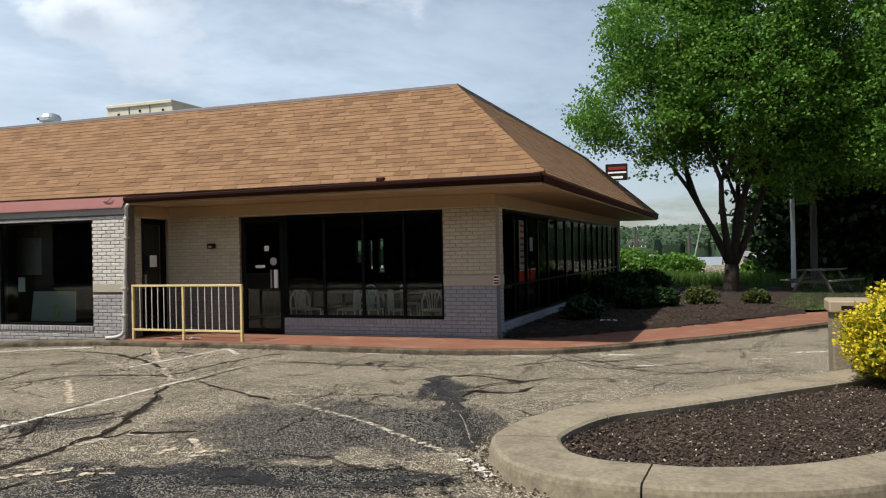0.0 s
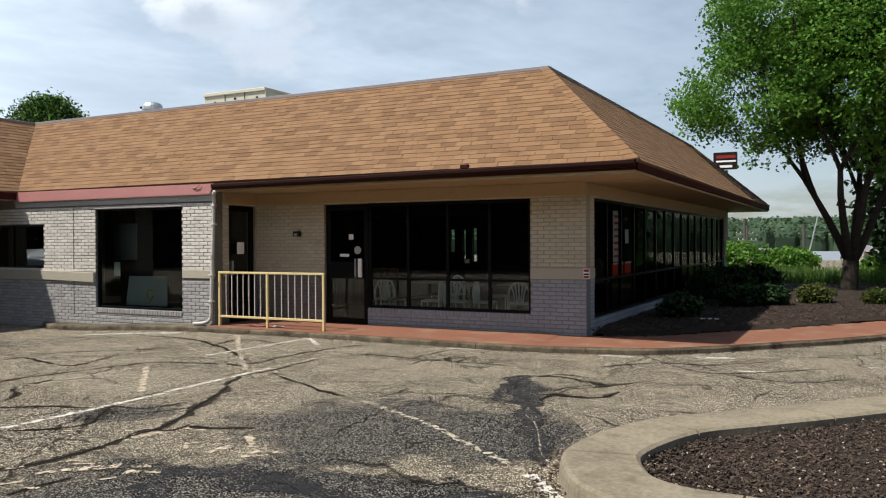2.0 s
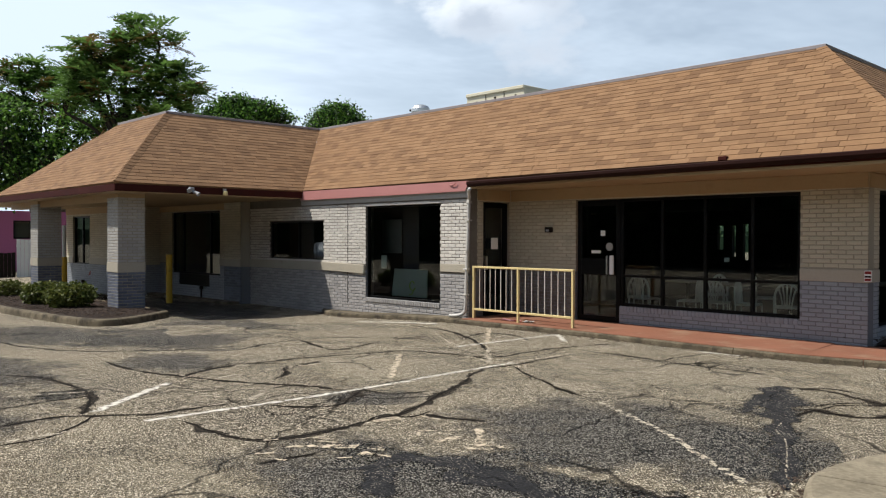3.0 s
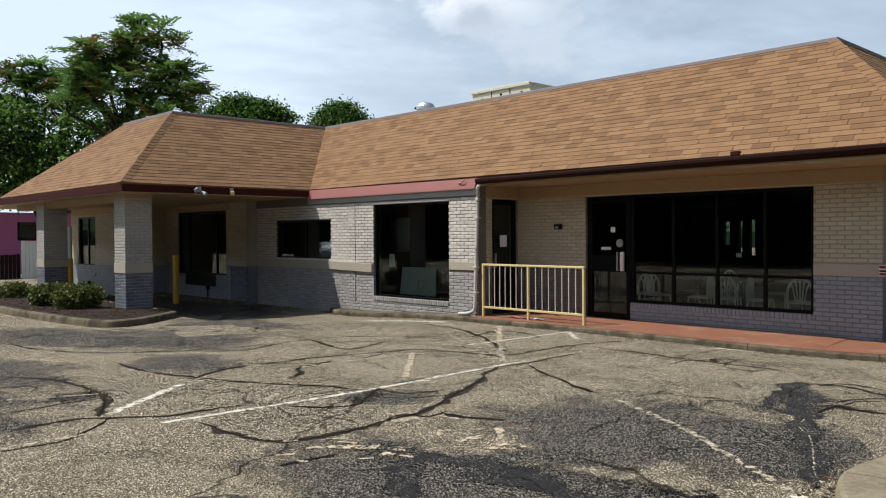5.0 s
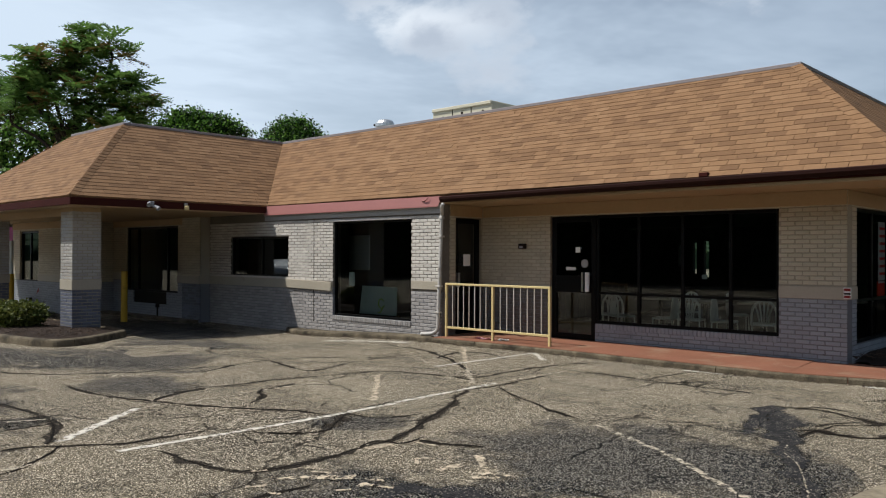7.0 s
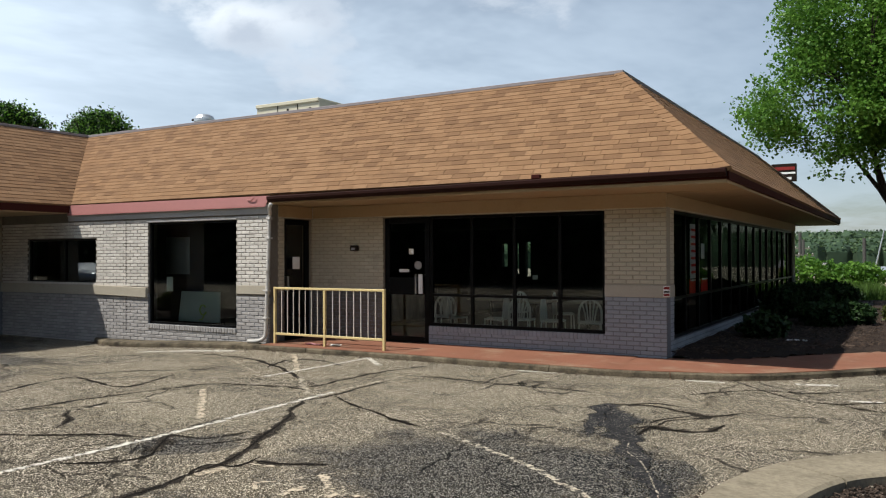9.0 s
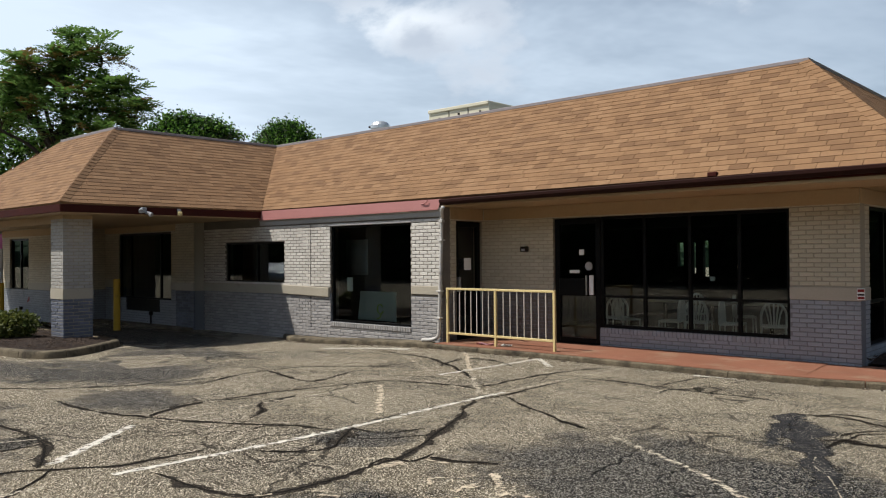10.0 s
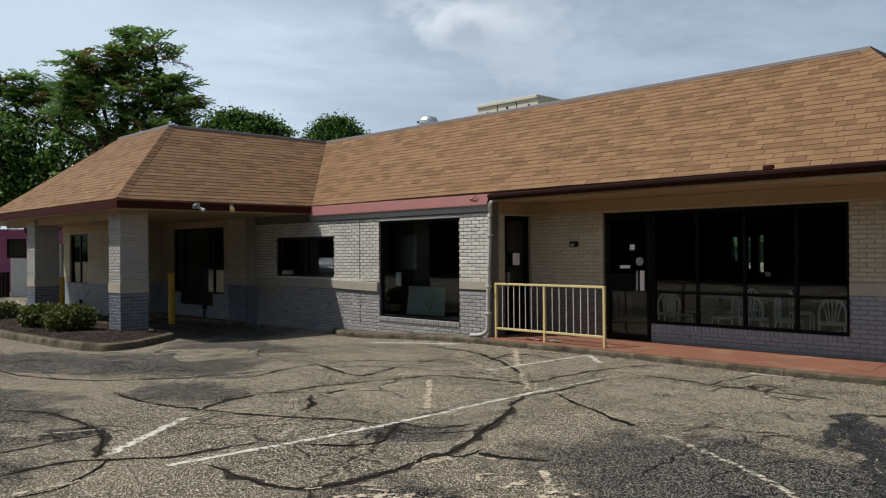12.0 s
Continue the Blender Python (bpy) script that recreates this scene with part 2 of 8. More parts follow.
def worn_paint(name, col, wear=0.5, scale=6.0):
    """Road paint that has flaked away in patches down to the asphalt."""
    m, nt, p, N, L = mat_base(name)
    geo = N("ShaderNodeNewGeometry")
    n = N("ShaderNodeTexNoise"); n.inputs["Scale"].default_value, n.inputs["Detail"].default_value, n.inputs["Roughness"].default_value = scale, 9, 0.72
    n2 = N("ShaderNodeTexNoise"); n2.inputs["Scale"].default_value, n2.inputs["Detail"].default_value = 55, 4
    L(geo.outputs["Position"], n.inputs["Vector"]); L(geo.outputs["Position"], n2.inputs["Vector"])
    a = N("ShaderNodeMath"); a.operation = "MULTIPLY_ADD"; a.inputs[1].default_value = 0.35
    L(n2.outputs["Fac"], a.inputs[0]); L(n.outputs["Fac"], a.inputs[2])
    r = N("ShaderNodeMapRange"); r.inputs["From Min"].default_value, r.inputs["From Max"].default_value = wear + 0.10, wear + 0.17
    cover = N("ShaderNodeAttribute"); cover.attribute_name = "cover"
    thin = N("ShaderNodeMath"); thin.operation = "MULTIPLY_ADD"; thin.inputs[1].default_value = -0.16
    L(cover.outputs["Fac"], thin.inputs[0]); L(a.outputs[0], thin.inputs[2])
    sh = N("ShaderNodeMath"); sh.operation = "ADD"; sh.inputs[1].default_value = 0.125
    L(thin.outputs[0], sh.inputs[0])
    L(sh.outputs[0], r.inputs["Value"])
    tr = N("ShaderNodeBsdfTransparent")
    ms = N("ShaderNodeMixShader")
    out = nt.nodes["Material Output"]
    p.inputs["Base Color"].default_value = rgba(col)
    tone = N("ShaderNodeMixRGB"); tone.inputs["Color1"].default_value = rgba(col); tone.inputs["Color2"].default_value = rgba(tuple(c * 0.62 for c in col))
    L(n2.outputs["Fac"], tone.inputs["Fac"]); L(tone.outputs[0], p.inputs["Base Color"])
    p.inputs["Roughness"].default_value = 0.75
    L(r.outputs[0], ms.inputs["Fac"]); L(p.outputs[0], ms.inputs[1]); L(tr.outputs[0], ms.inputs[2])
    L(ms.outputs[0], out.inputs["Surface"])
    return m


def glass(name, tint=(0.58, 0.64, 0.63), gloss=(0.92, 0.96, 0.96)):
    m, nt, p, N, L = mat_base(name)
    nt.nodes.remove(p)
    tr = N("ShaderNodeBsdfTransparent"); tr.inputs["Color"].default_value = rgba(tint)
    gl = N("ShaderNodeBsdfGlossy"); gl.inputs["Roughness"].default_value = 0.01
    gl.inputs["Color"].default_value = rgba(gloss)
    fr = N("ShaderNodeFresnel"); fr.inputs["IOR"].default_value = 1.72
    ms = N("ShaderNodeMixShader")
    L(fr.outputs[0], ms.inputs["Fac"]); L(tr.outputs[0], ms.inputs[1]); L(gl.outputs[0], ms.inputs[2])
    L(ms.outputs[0], nt.nodes["Material Output"].inputs["Surface"])
    return m


def leaf_mat(name, a, b, trans=0.35):
    m, nt, p, N, L = mat_base(name)
    geo = N("ShaderNodeNewGeometry")
    n = N("ShaderNodeTexNoise"); n.inputs["Scale"].default_value = 0.9; n.inputs["Detail"].default_value = 3
    L(geo.outputs["Position"], n.inputs["Vector"])
    s = N("ShaderNodeMath"); s.operation = "MULTIPLY_ADD"; s.inputs[1].default_value = 0.6
    L(geo.outputs["Random Per Island"], s.inputs[0]); L(n.outputs["Fac"], s.inputs[2])
    r = N("ShaderNodeMapRange"); r.inputs["From Min"].default_value, r.inputs["From Max"].default_value = 0.35, 1.25
    L(s.outputs[0], r.inputs["Value"])
    mix = N("ShaderNodeMixRGB"); mix.inputs["Color1"].default_value = rgba(a); mix.inputs["Color2"].default_value = rgba(b)
    L(r.outputs[0], mix.inputs["Fac"])
    L(mix.outputs[0], p.inputs["Base Color"])
    p.inputs["Roughness"].default_value, p.inputs["Specular IOR Level"].default_value = 0.5, 0.22
    t = N("ShaderNodeBsdfTranslucent"); L(mix.outputs[0], t.inputs["Color"])
    ms = N("ShaderNodeMixShader"); ms.inputs["Fac"].default_value = trans
    L(p.outputs[0], ms.inputs[1]); L(t.outputs[0], ms.inputs[2])
    L(ms.outputs[0], nt.nodes["Material Output"].inputs["Surface"])
    return m


def shingle_mat(name, main, dark, light):
    """Mineral-coated shingles: tabs of several tones, fine granules, weather streaks."""
    m, nt, p, N, L = mat_base(name)
    geo = N("ShaderNodeNewGeometry")
    info = N("ShaderNodeObjectInfo")
    s = N("ShaderNodeMath"); s.operation = "ADD"
    L(info.outputs["Random"], s.inputs[0]); L(geo.outputs["Random Per Island"], s.inputs[1])
    f = N("ShaderNodeMath"); f.operation = "FRACT"; L(s.outputs[0], f.inputs[0])
    cr = N("ShaderNodeValToRGB")
    e = cr.color_ramp.elements
    e[0].position, e[0].color = 0.0, rgba(light)
    e[1].position, e[1].color = 1.0, rgba(dark)
    for at, c in ((0.38, main), (0.70, tuple(0.94 * v for v in main)), (0.78, tuple(0.55 * a + 0.45 * b for a, b in zip(main, dark)))):
        k = e.new(at)
        k.color = rgba(c)
    L(f.outputs[0], cr.inputs["Fac"])
    g = N("ShaderNodeTexNoise"); g.inputs["Scale"].default_value, g.inputs["Detail"].default_value = 160, 3
    L(geo.outputs["Position"], g.inputs["Vector"])
    gr = N("ShaderNodeMapRange"); gr.inputs["From Min"].default_value, gr.inputs["From Max"].default_value = 0.3, 0.7
    gr.inputs["To Min"].default_value, gr.inputs["To Max"].default_value = 0.72, 1.22
    L(g.outputs["Fac"], gr.inputs["Value"])
    hsv = N("ShaderNodeHueSaturation"); L(gr.outputs[0], hsv.inputs["Value"]); L(cr.outputs[0], hsv.inputs["Color"])
    mp = N("ShaderNodeMapping"); mp.inputs["Scale"].default_value = (1.3, 1.3, 6.5)
    L(geo.outputs["Position"], mp.inputs["Vector"])
    wide = N("ShaderNodeTexNoise"); wide.inputs["Scale"].default_value, wide.inputs["Detail"].default_value = 1.0, 4
    L(mp.outputs[0], wide.inputs["Vector"])
    wr = N("ShaderNodeMapRange"); wr.inputs["From Min"].default_value, wr.inputs["From Max"].default_value = 0.52, 0.68
    wr.inputs["To Max"].default_value = 0.65
    L(wide.outputs["Fac"], wr.inputs["Value"])
    worn = N("ShaderNodeMixRGB"); worn.inputs["Color2"].default_value = rgba(tuple(0.92 * v for v in dark))
    L(wr.outputs[0], worn.inputs["Fac"]); L(hsv.outputs[0], worn.inputs["Color1"])
    L(worn.outputs[0], p.inputs["Base Color"])
    p.inputs["Roughness"].default_value = 0.93
    b = N("ShaderNodeBump"); b.inputs["Strength"].default_value, b.inputs["Distance"].default_value = 0.5, 0.004
    L(g.outputs["Fac"], b.inputs["Height"]); L(b.outputs[0], p.inputs["Normal"])
    return m


M = {}
M["asphalt"] = asphalt("worn_asphalt", (0.158, 0.135, 0.097), (0.298, 0.250, 0.172), (0.020, 0.017, 0.014), (0.86, 0.76, 0.60))


def thin_tar(name, hold, dark, pale, share):
    """Poured tar worn thin: bare stones stand out of it, and its rims break up into holes and crumbs."""
    m, nt, p, N, L = mat_base(name)
    geo = N("ShaderNodeNewGeometry")

    def nz(scale, detail, rough):
        n = N("ShaderNodeTexNoise")
        n.inputs["Scale"].default_value, n.inputs["Detail"].default_value, n.inputs["Roughness"].default_value = scale, detail, rough
        L(geo.outputs["Position"], n.inputs["Vector"])
        return n.outputs["Fac"]

    def calc(op, x, y, z=None):
        k = N("ShaderNodeMath"); k.operation = op
        for i, v in enumerate((x, y, z)):
            if isinstance(v, (int, float)):
                k.inputs[i].default_value = v
            elif v is not None:
                L(v, k.inputs[i])
        return k.outputs[0]

    def rng(src, lo, hi, c=0.0, d=1.0):
        r = N("ShaderNodeMapRange")
        for k, v in (("From Min", lo), ("From Max", hi), ("To Min", c), ("To Max", d)):
            r.inputs[k].default_value = v
        L(src, r.inputs["Value"])
        return r.outputs[0]
    vor = N("ShaderNodeTexVoronoi"); vor.inputs["Scale"].default_value = 75.0
    L(geo.outputs["Position"], vor.inputs["Vector"])
    sep = N("ShaderNodeSeparateColor"); L(vor.outputs["Color"], sep.inputs[0])
    bare = calc("MULTIPLY", rng(sep.outputs[0], 1.0 - share, 1.0), rng(vor.outputs["Distance"], 0.36, 0.48, 1.0, 0.0))
    bare = calc("MULTIPLY", bare, rng(nz(2.6, 5, 0.6), 0.36, 0.60))
    tone = N("ShaderNodeMixRGB")
    tone.inputs["Color1"].default_value, tone.inputs["Color2"].default_value = rgba(dark), rgba(tuple(2.6 * v for v in dark))
    L(rng(nz(50, 5, 0.7), 0.42, 0.64), tone.inputs["Fac"])
    mx = N("ShaderNodeMixRGB"); mx.inputs["Color2"].default_value = rgba(pale)
    L(bare, mx.inputs["Fac"]); L(tone.outputs[0], mx.inputs["Color1"])
    L(mx.outputs[0], p.inputs["Base Color"])
    p.inputs["Roughness"].default_value, p.inputs["Specular IOR Level"].default_value = 0.85, 0.06
    cover = N("ShaderNodeAttribute"); cover.attribute_name = "cover"
    wear = calc("MULTIPLY_ADD", nz(4.5, 9, 0.78), 1.0, calc("MULTIPLY", nz(55.0, 5, 0.8), 0.75))
    fac = rng(calc("MULTIPLY_ADD", cover.outputs["Fac"], -0.60, wear), hold - 0.62, hold - 0.38)
    tr, ms = N("ShaderNodeBsdfTransparent"), N("ShaderNodeMixShader")
    L(fac, ms.inputs["Fac"]); L(p.outputs[0], ms.inputs[1]); L(tr.outputs[0], ms.inputs[2])
    L(ms.outputs[0], nt.nodes["Material Output"].inputs["Surface"])
    b = N("ShaderNodeBump"); b.inputs["Strength"].default_value, b.inputs["Distance"].default_value = 0.8, 0.01
    L(nz(45, 5, 0.7), b.inputs["Height"]); L(b.outputs[0], p.inputs["Normal"])
    return m


M["tar"] = thin_tar("tar_seal", 0.925, (0.019, 0.016, 0.013), (0.30, 0.25, 0.18), 0.30)
M["crack"] = thin_tar("open_crack", 1.02, (0.006, 0.005, 0.004), (0.05, 0.04, 0.03), 0.15)
M["sealer"] = thin_tar("thin_sealer", 0.98, (0.015, 0.015, 0.016), (0.60, 0.54, 0.45), 0.40)
M["paint_white"] = worn_paint("worn_white_paint", (0.80, 0.75, 0.65), 0.545, 11.0)
M["paint_thin"] = worn_paint("thin_white_paint", (0.62, 0.54, 0.41), 0.49, 14.0)
M["paint_cream"] = worn_paint("worn_cream_paint", (0.66, 0.55, 0.40), 0.52, 11.0)
M["cream"] = surface("cream_painted_brick", (0.490, 0.440, 0.335), (0.395, 0.350, 0.262), rough=0.62, grain=55, blotch=1.6, bump=0.35, vary=0.07, stain=(0.247, 0.209, 0.148), stain_scale=2.0, stain_lo=0.62, stain_hi=0.82, bump_dist=0.006)
M["bay_white"] = surface("chalky_white_painted_brick", (0.595, 0.563, 0.516), (0.484, 0.446, 0.400), rough=0.6, grain=55, blotch=1.6, bump=0.6, vary=0.13, stain=(0.316, 0.288, 0.260), stain_scale=3.0, stain_lo=0.60, stain_hi=0.80, bump_dist=0.006)
M["column_paint"] = surface("dull_whitish_painted_brick", (0.400, 0.385, 0.360), (0.315, 0.300, 0.280), rough=0.6, grain=55, blotch=1.6, bump=0.35, vary=0.08, stain=(0.22, 0.20, 0.18), stain_scale=2.5, stain_lo=0.58, stain_hi=0.8, bump_dist=0.006)
# porch bricks below the band: browner, about half as light as the other grey
M["porch_grey"] = surface("brownish_grey_porch_brick", (0.165, 0.150, 0.136), (0.120, 0.108, 0.098), rough=0.6, grain=55, bump=0.35, vary=0.08, bump_dist=0.006)
M["grey"] = surface("grey_painted_brick", (0.298, 0.318, 0.350), (0.223, 0.239, 0.264), rough=0.6, grain=55, blotch=1.6, bump=0.35, vary=0.08, stain=(0.108, 0.124, 0.145), stain_scale=2.2, stain_lo=0.6, stain_hi=0.8, bump_dist=0.006)
M["bay_grey"] = surface("light_grey_painted_brick", (0.350, 0.334, 0.325), (0.268, 0.254, 0.245), rough=0.6, grain=55, blotch=1.6, bump=0.6, vary=0.15, stain=(0.179, 0.161, 0.151), stain_scale=2.6, stain_lo=0.58, stain_hi=0.8, bump_dist=0.006)
M["blue_grey"] = surface("blue_grey_painted_brick", (0.141, 0.154, 0.192), (0.102, 0.109, 0.141), rough=0.6, grain=55, bump=0.35, vary=0.22, bump_dist=0.006)
M["mortar"] = surface("painted_mortar", (0.340, 0.304, 0.238), (0.265, 0.235, 0.185), rough=0.8, grain=70, bump=0.3)
# bay wall's joints, clearly darker than the other mortar
M["mortar_dark"] = surface("darker_joint_mortar", (0.200, 0.180, 0.155), (0.120, 0.106, 0.090), rough=0.85, grain=70, bump=0.4, amount=1.0)
M["mortar_grey"] = surface("grey_painted_mortar", (0.185, 0.190, 0.205), (0.140, 0.144, 0.155), rough=0.8, grain=70, bump=0.3)
M["band"] = surface("cream_painted_board", (0.411, 0.371, 0.299), (0.345, 0.305, 0.243), rough=0.55, grain=30, blotch=2.5, bump=0.12, stain=(0.279, 0.239, 0.187), stain_scale=3.5, stain_lo=0.62, stain_hi=0.8)
M["soffit"] = surface("tan_painted_soffit", (0.400, 0.285, 0.160), (0.340, 0.238, 0.130), rough=0.6, grain=25, blotch=1.0, bump=0.08, stain=(0.250, 0.165, 0.085), stain_scale=1.2, stain_lo=0.6, stain_hi=0.85)
M["fascia"] = surface("dark_maroon_metal", (0.053, 0.012, 0.009), (0.033, 0.008, 0.006), rough=0.6, grain=20, blotch=2.0, bump=0.05, stain=(0.105, 0.032, 0.024), stain_scale=3.0, stain_lo=0.62, stain_hi=0.8, spec=0.08)
M["gutter"] = surface("black_brown_gutter_metal", (0.026, 0.009, 0.007), (0.014, 0.007, 0.006), rough=0.65, grain=20, bump=0.04, spec=0.08)
M["cap"] = surface("grey_brown_cap_metal", (0.30, 0.27, 0.275), (0.23, 0.205, 0.21), rough=0.5, metal=0.2, grain=15, bump=0.05)
M["pink"] = surface("faded_pink_metal", (0.400, 0.176, 0.164), (0.336, 0.148, 0.140), rough=0.5, grain=15, blotch=1.5, bump=0.06, stain=(0.288, 0.131, 0.120), stain_scale=2.0, stain_lo=0.6, stain_hi=0.85)
M["trim_grey"] = surface("grey_painted_trim", (0.378, 0.369, 0.360), (0.297, 0.288, 0.279), rough=0.55, grain=25, bump=0.08)
M["pvc"] = surface("grey_white_painted_pipe", (0.56, 0.54, 0.51), (0.42, 0.40, 0.37), rough=0.5, grain=25, bump=0.1, stain=(0.16, 0.13, 0.10), stain_scale=3.0, stain_lo=0.56, stain_hi=0.75)
M["shingle"] = shingle_mat("tan_shingle", (0.238, 0.131, 0.062), (0.165, 0.087, 0.040), (0.262, 0.150, 0.075))
M["black_frame"] = surface("black_anodised_frame", (0.004, 0.004, 0.004), (0.007, 0.007, 0.008), rough=0.38, metal=0.3, grain=30, bump=0.03, spec=0.15)
M["glass"] = glass("tinted_glass", (0.62, 0.70, 0.68))
# side panes: gloss colour cut to a quarter so that reflections stay dark
M["glass_dim_gloss"] = glass("glass_with_dim_reflections", (0.90, 0.92, 0.92), (0.24, 0.27, 0.26))
M["walkway"] = surface("red_concrete", (0.262, 0.112, 0.068), (0.198, 0.084, 0.050), rough=0.8, grain=60, blotch=2.4, bump=0.3, amount=1.0, stain=(0.320, 0.225, 0.150), stain_scale=1.6, stain_lo=0.52, stain_hi=0.78)
M["concrete"] = surface("weathered_concrete", (0.300, 0.256, 0.182), (0.185, 0.156, 0.108), rough=0.85, grain=30, blotch=2.2, bump=0.5, amount=1.0, stain=(0.105, 0.088, 0.062), stain_scale=4.0, stain_lo=0.53, stain_hi=0.78)
M["kerb"] = surface("dirty_concrete_kerb", (0.185, 0.152, 0.102), (0.080, 0.064, 0.042), rough=0.9, grain=60, blotch=2.5, bump=0.4, amount=1.0, stain=(0.029, 0.023, 0.014), stain_scale=3.0, stain_lo=0.46, stain_hi=0.66)
M["mulch"] = surface("dark_bark_mulch", (0.054, 0.034, 0.024), (0.023, 0.015, 0.011), rough=0.95, grain=70, blotch=3.0, bump=1.0, amount=1.0, bump_dist=0.04)
M["chip"] = surface("bark_chip", (0.088, 0.062, 0.046), (0.034, 0.024, 0.018), rough=0.95, grain=40, bump=0.4, vary=0.6)
M["chip_pale"] = surface("pale_wood_chip", (0.42, 0.36, 0.28), (0.30, 0.25, 0.19), rough=0.95, grain=40, bump=0.3, vary=0.4)
M["bin_lid"] = surface("tan_plastic", (0.36, 0.29, 0.20), (0.30, 0.24, 0.165), rough=0.6, grain=30, bump=0.06)
M["rail_yellow"] = surface("cream_yellow_painted_steel", (0.66, 0.53, 0.26), (0.58, 0.46, 0.22), rough=0.4, grain=30, bump=0.05, stain=(0.40, 0.30, 0.16), stain_scale=5, stain_lo=0.66, stain_hi=0.8)
M["rail_white"] = surface("off_white_painted_steel", (0.68, 0.64, 0.56), (0.58, 0.54, 0.46), rough=0.4, grain=30, bump=0.05)
M["bollard"] = surface("yellow_painted_bollard", (0.58, 0.36, 0.03), (0.46, 0.28, 0.03), rough=0.5, grain=30, bump=0.08, stain=(0.22, 0.13, 0.03), stain_scale=5, stain_lo=0.6, stain_hi=0.8)
M["white"] = surface("white_paper", (0.80, 0.80, 0.78), (0.74, 0.74, 0.72), rough=0.7, grain=20, bump=0.03)
M["steel"] = surface("brushed_steel", (0.62, 0.62, 0.62), (0.5, 0.5, 0.5), rough=0.28, metal=1.0, grain=60, bump=0.04)
M["galv"] = surface("galvanised_steel", (0.62, 0.65, 0.67), (0.5, 0.53, 0.55), rough=0.4, metal=0.7, grain=12, bump=0.05)
M["ac_cream"] = surface("rusty_cream_metal", (0.64, 0.60, 0.46), (0.54, 0.50, 0.38), rough=0.5, grain=25, bump=0.08, stain=(0.16, 0.10, 0.06), stain_scale=3.0, stain_lo=0.66, stain_hi=0.72)
M["flat_roof"] = surface("grey_roof_membrane", (0.25, 0.25, 0.24), (0.18, 0.18, 0.17), rough=0.85, grain=20, bump=0.1)
# walls, ceilings and floors near black: the unlit rooms' dimness is in the colour
M["interior"] = surface("dimmed_room_plaster", (0.025, 0.024, 0.021), (0.017, 0.017, 0.016), rough=0.8, grain=20, bump=0.05)
M["interior_floor"] = surface("dimmed_room_tiles", (0.036, 0.030, 0.026), (0.028, 0.022, 0.018), rough=0.5, grain=20, bump=0.05)
M["chair_white"] = surface("white_painted_chair", (0.86, 0.86, 0.82), (0.78, 0.78, 0.74), rough=0.45, grain=30, bump=0.04)
M["tabletop"] = surface("laminate_tabletop", (0.45, 0.40, 0.33), (0.38, 0.34, 0.28), rough=0.4, grain=30, bump=0.03)
M["poster_red"] = surface("bright_red_poster", (0.80, 0.045, 0.030), (0.74, 0.04, 0.03), rough=0.5, grain=20, bump=0.02)
M["pink_paper"] = surface("faded_pink_paper", (0.74, 0.42, 0.46), (0.66, 0.36, 0.40), rough=0.7, grain=20, bump=0.03)
# distance haze is mixed into this leaf colour
M["leaf_far"] = leaf_mat("hazy_far_leaves", (0.045, 0.085, 0.040), (0.095, 0.150, 0.062), 0.2)
M["red"] = surface("red_sign_board", (0.231, 0.018, 0.014), (0.193, 0.014, 0.014), rough=0.5, grain=20, bump=0.03)
M["dark"] = surface("dark_brown_plastic", (0.021, 0.015, 0.012), (0.015, 0.011, 0.009), rough=0.5, grain=30, bump=0.05, spec=0.08)
M["bark"] = surface("rough_bark", (0.045, 0.035, 0.027), (0.021, 0.017, 0.013), rough=0.95, grain=22, blotch=6, bump=0.9, amount=1.0, bump_dist=0.03)
M["leaf"] = leaf_mat("green_leaves", (0.052, 0.150, 0.020), (0.170, 0.320, 0.050), 0.38)
# green taken almost to black: deep shade among the leaves is coloured in
M["leaf_dark"] = leaf_mat("shade_dark_leaves", (0.010, 0.026, 0.008), (0.028, 0.060, 0.015), 0.12)
M["leaf_ail"] = leaf_mat("feathery_green_leaves", (0.070, 0.160, 0.034), (0.185, 0.300, 0.078), 0.45)
M["leaf_rust"] = leaf_mat("rusty_seed_clusters", (0.15, 0.12, 0.035), (0.24, 0.18, 0.06), 0.2)
M["leaf_yellow"] = leaf_mat("golden_leaves", (0.52, 0.42, 0.018), (0.72, 0.60, 0.045), 0.3)
M["leaf_shrub"] = leaf_mat("shrub_leaves", (0.034, 0.062, 0.014), (0.140, 0.150, 0.036))
M["grass"] = leaf_mat("grass_blades", (0.065, 0.135, 0.024), (0.14, 0.23, 0.05))
M["soil"] = surface("lawn_soil", (0.06, 0.10, 0.03), (0.045, 0.075, 0.022), rough=0.95, grain=30, bump=0.5)
M["hill"] = surface("far_woods", (0.055, 0.092, 0.050), (0.026, 0.050, 0.028), rough=1.0, grain=0.25, blotch=0.04, bump=0.0, amount=1.0)
M["pole"] = surface("weathered_pole", (0.083, 0.080, 0.074), (0.061, 0.058, 0.052), rough=0.8, grain=20, bump=0.1)
M["white_wall"] = surface("white_painted_wall", (0.74, 0.74, 0.72), (0.66, 0.66, 0.64), rough=0.6, grain=10, bump=0.05)
M["house_pink"] = surface("pink_siding", (0.52, 0.16, 0.32), (0.46, 0.14, 0.28), rough=0.6, grain=10, bump=0.05)
M["aggregate"] = surface("exposed_pebble_concrete", (0.279, 0.234, 0.165), (0.149, 0.120, 0.083), rough=0.85, grain=55, blotch=40, bump=0.9, amount=1.0)
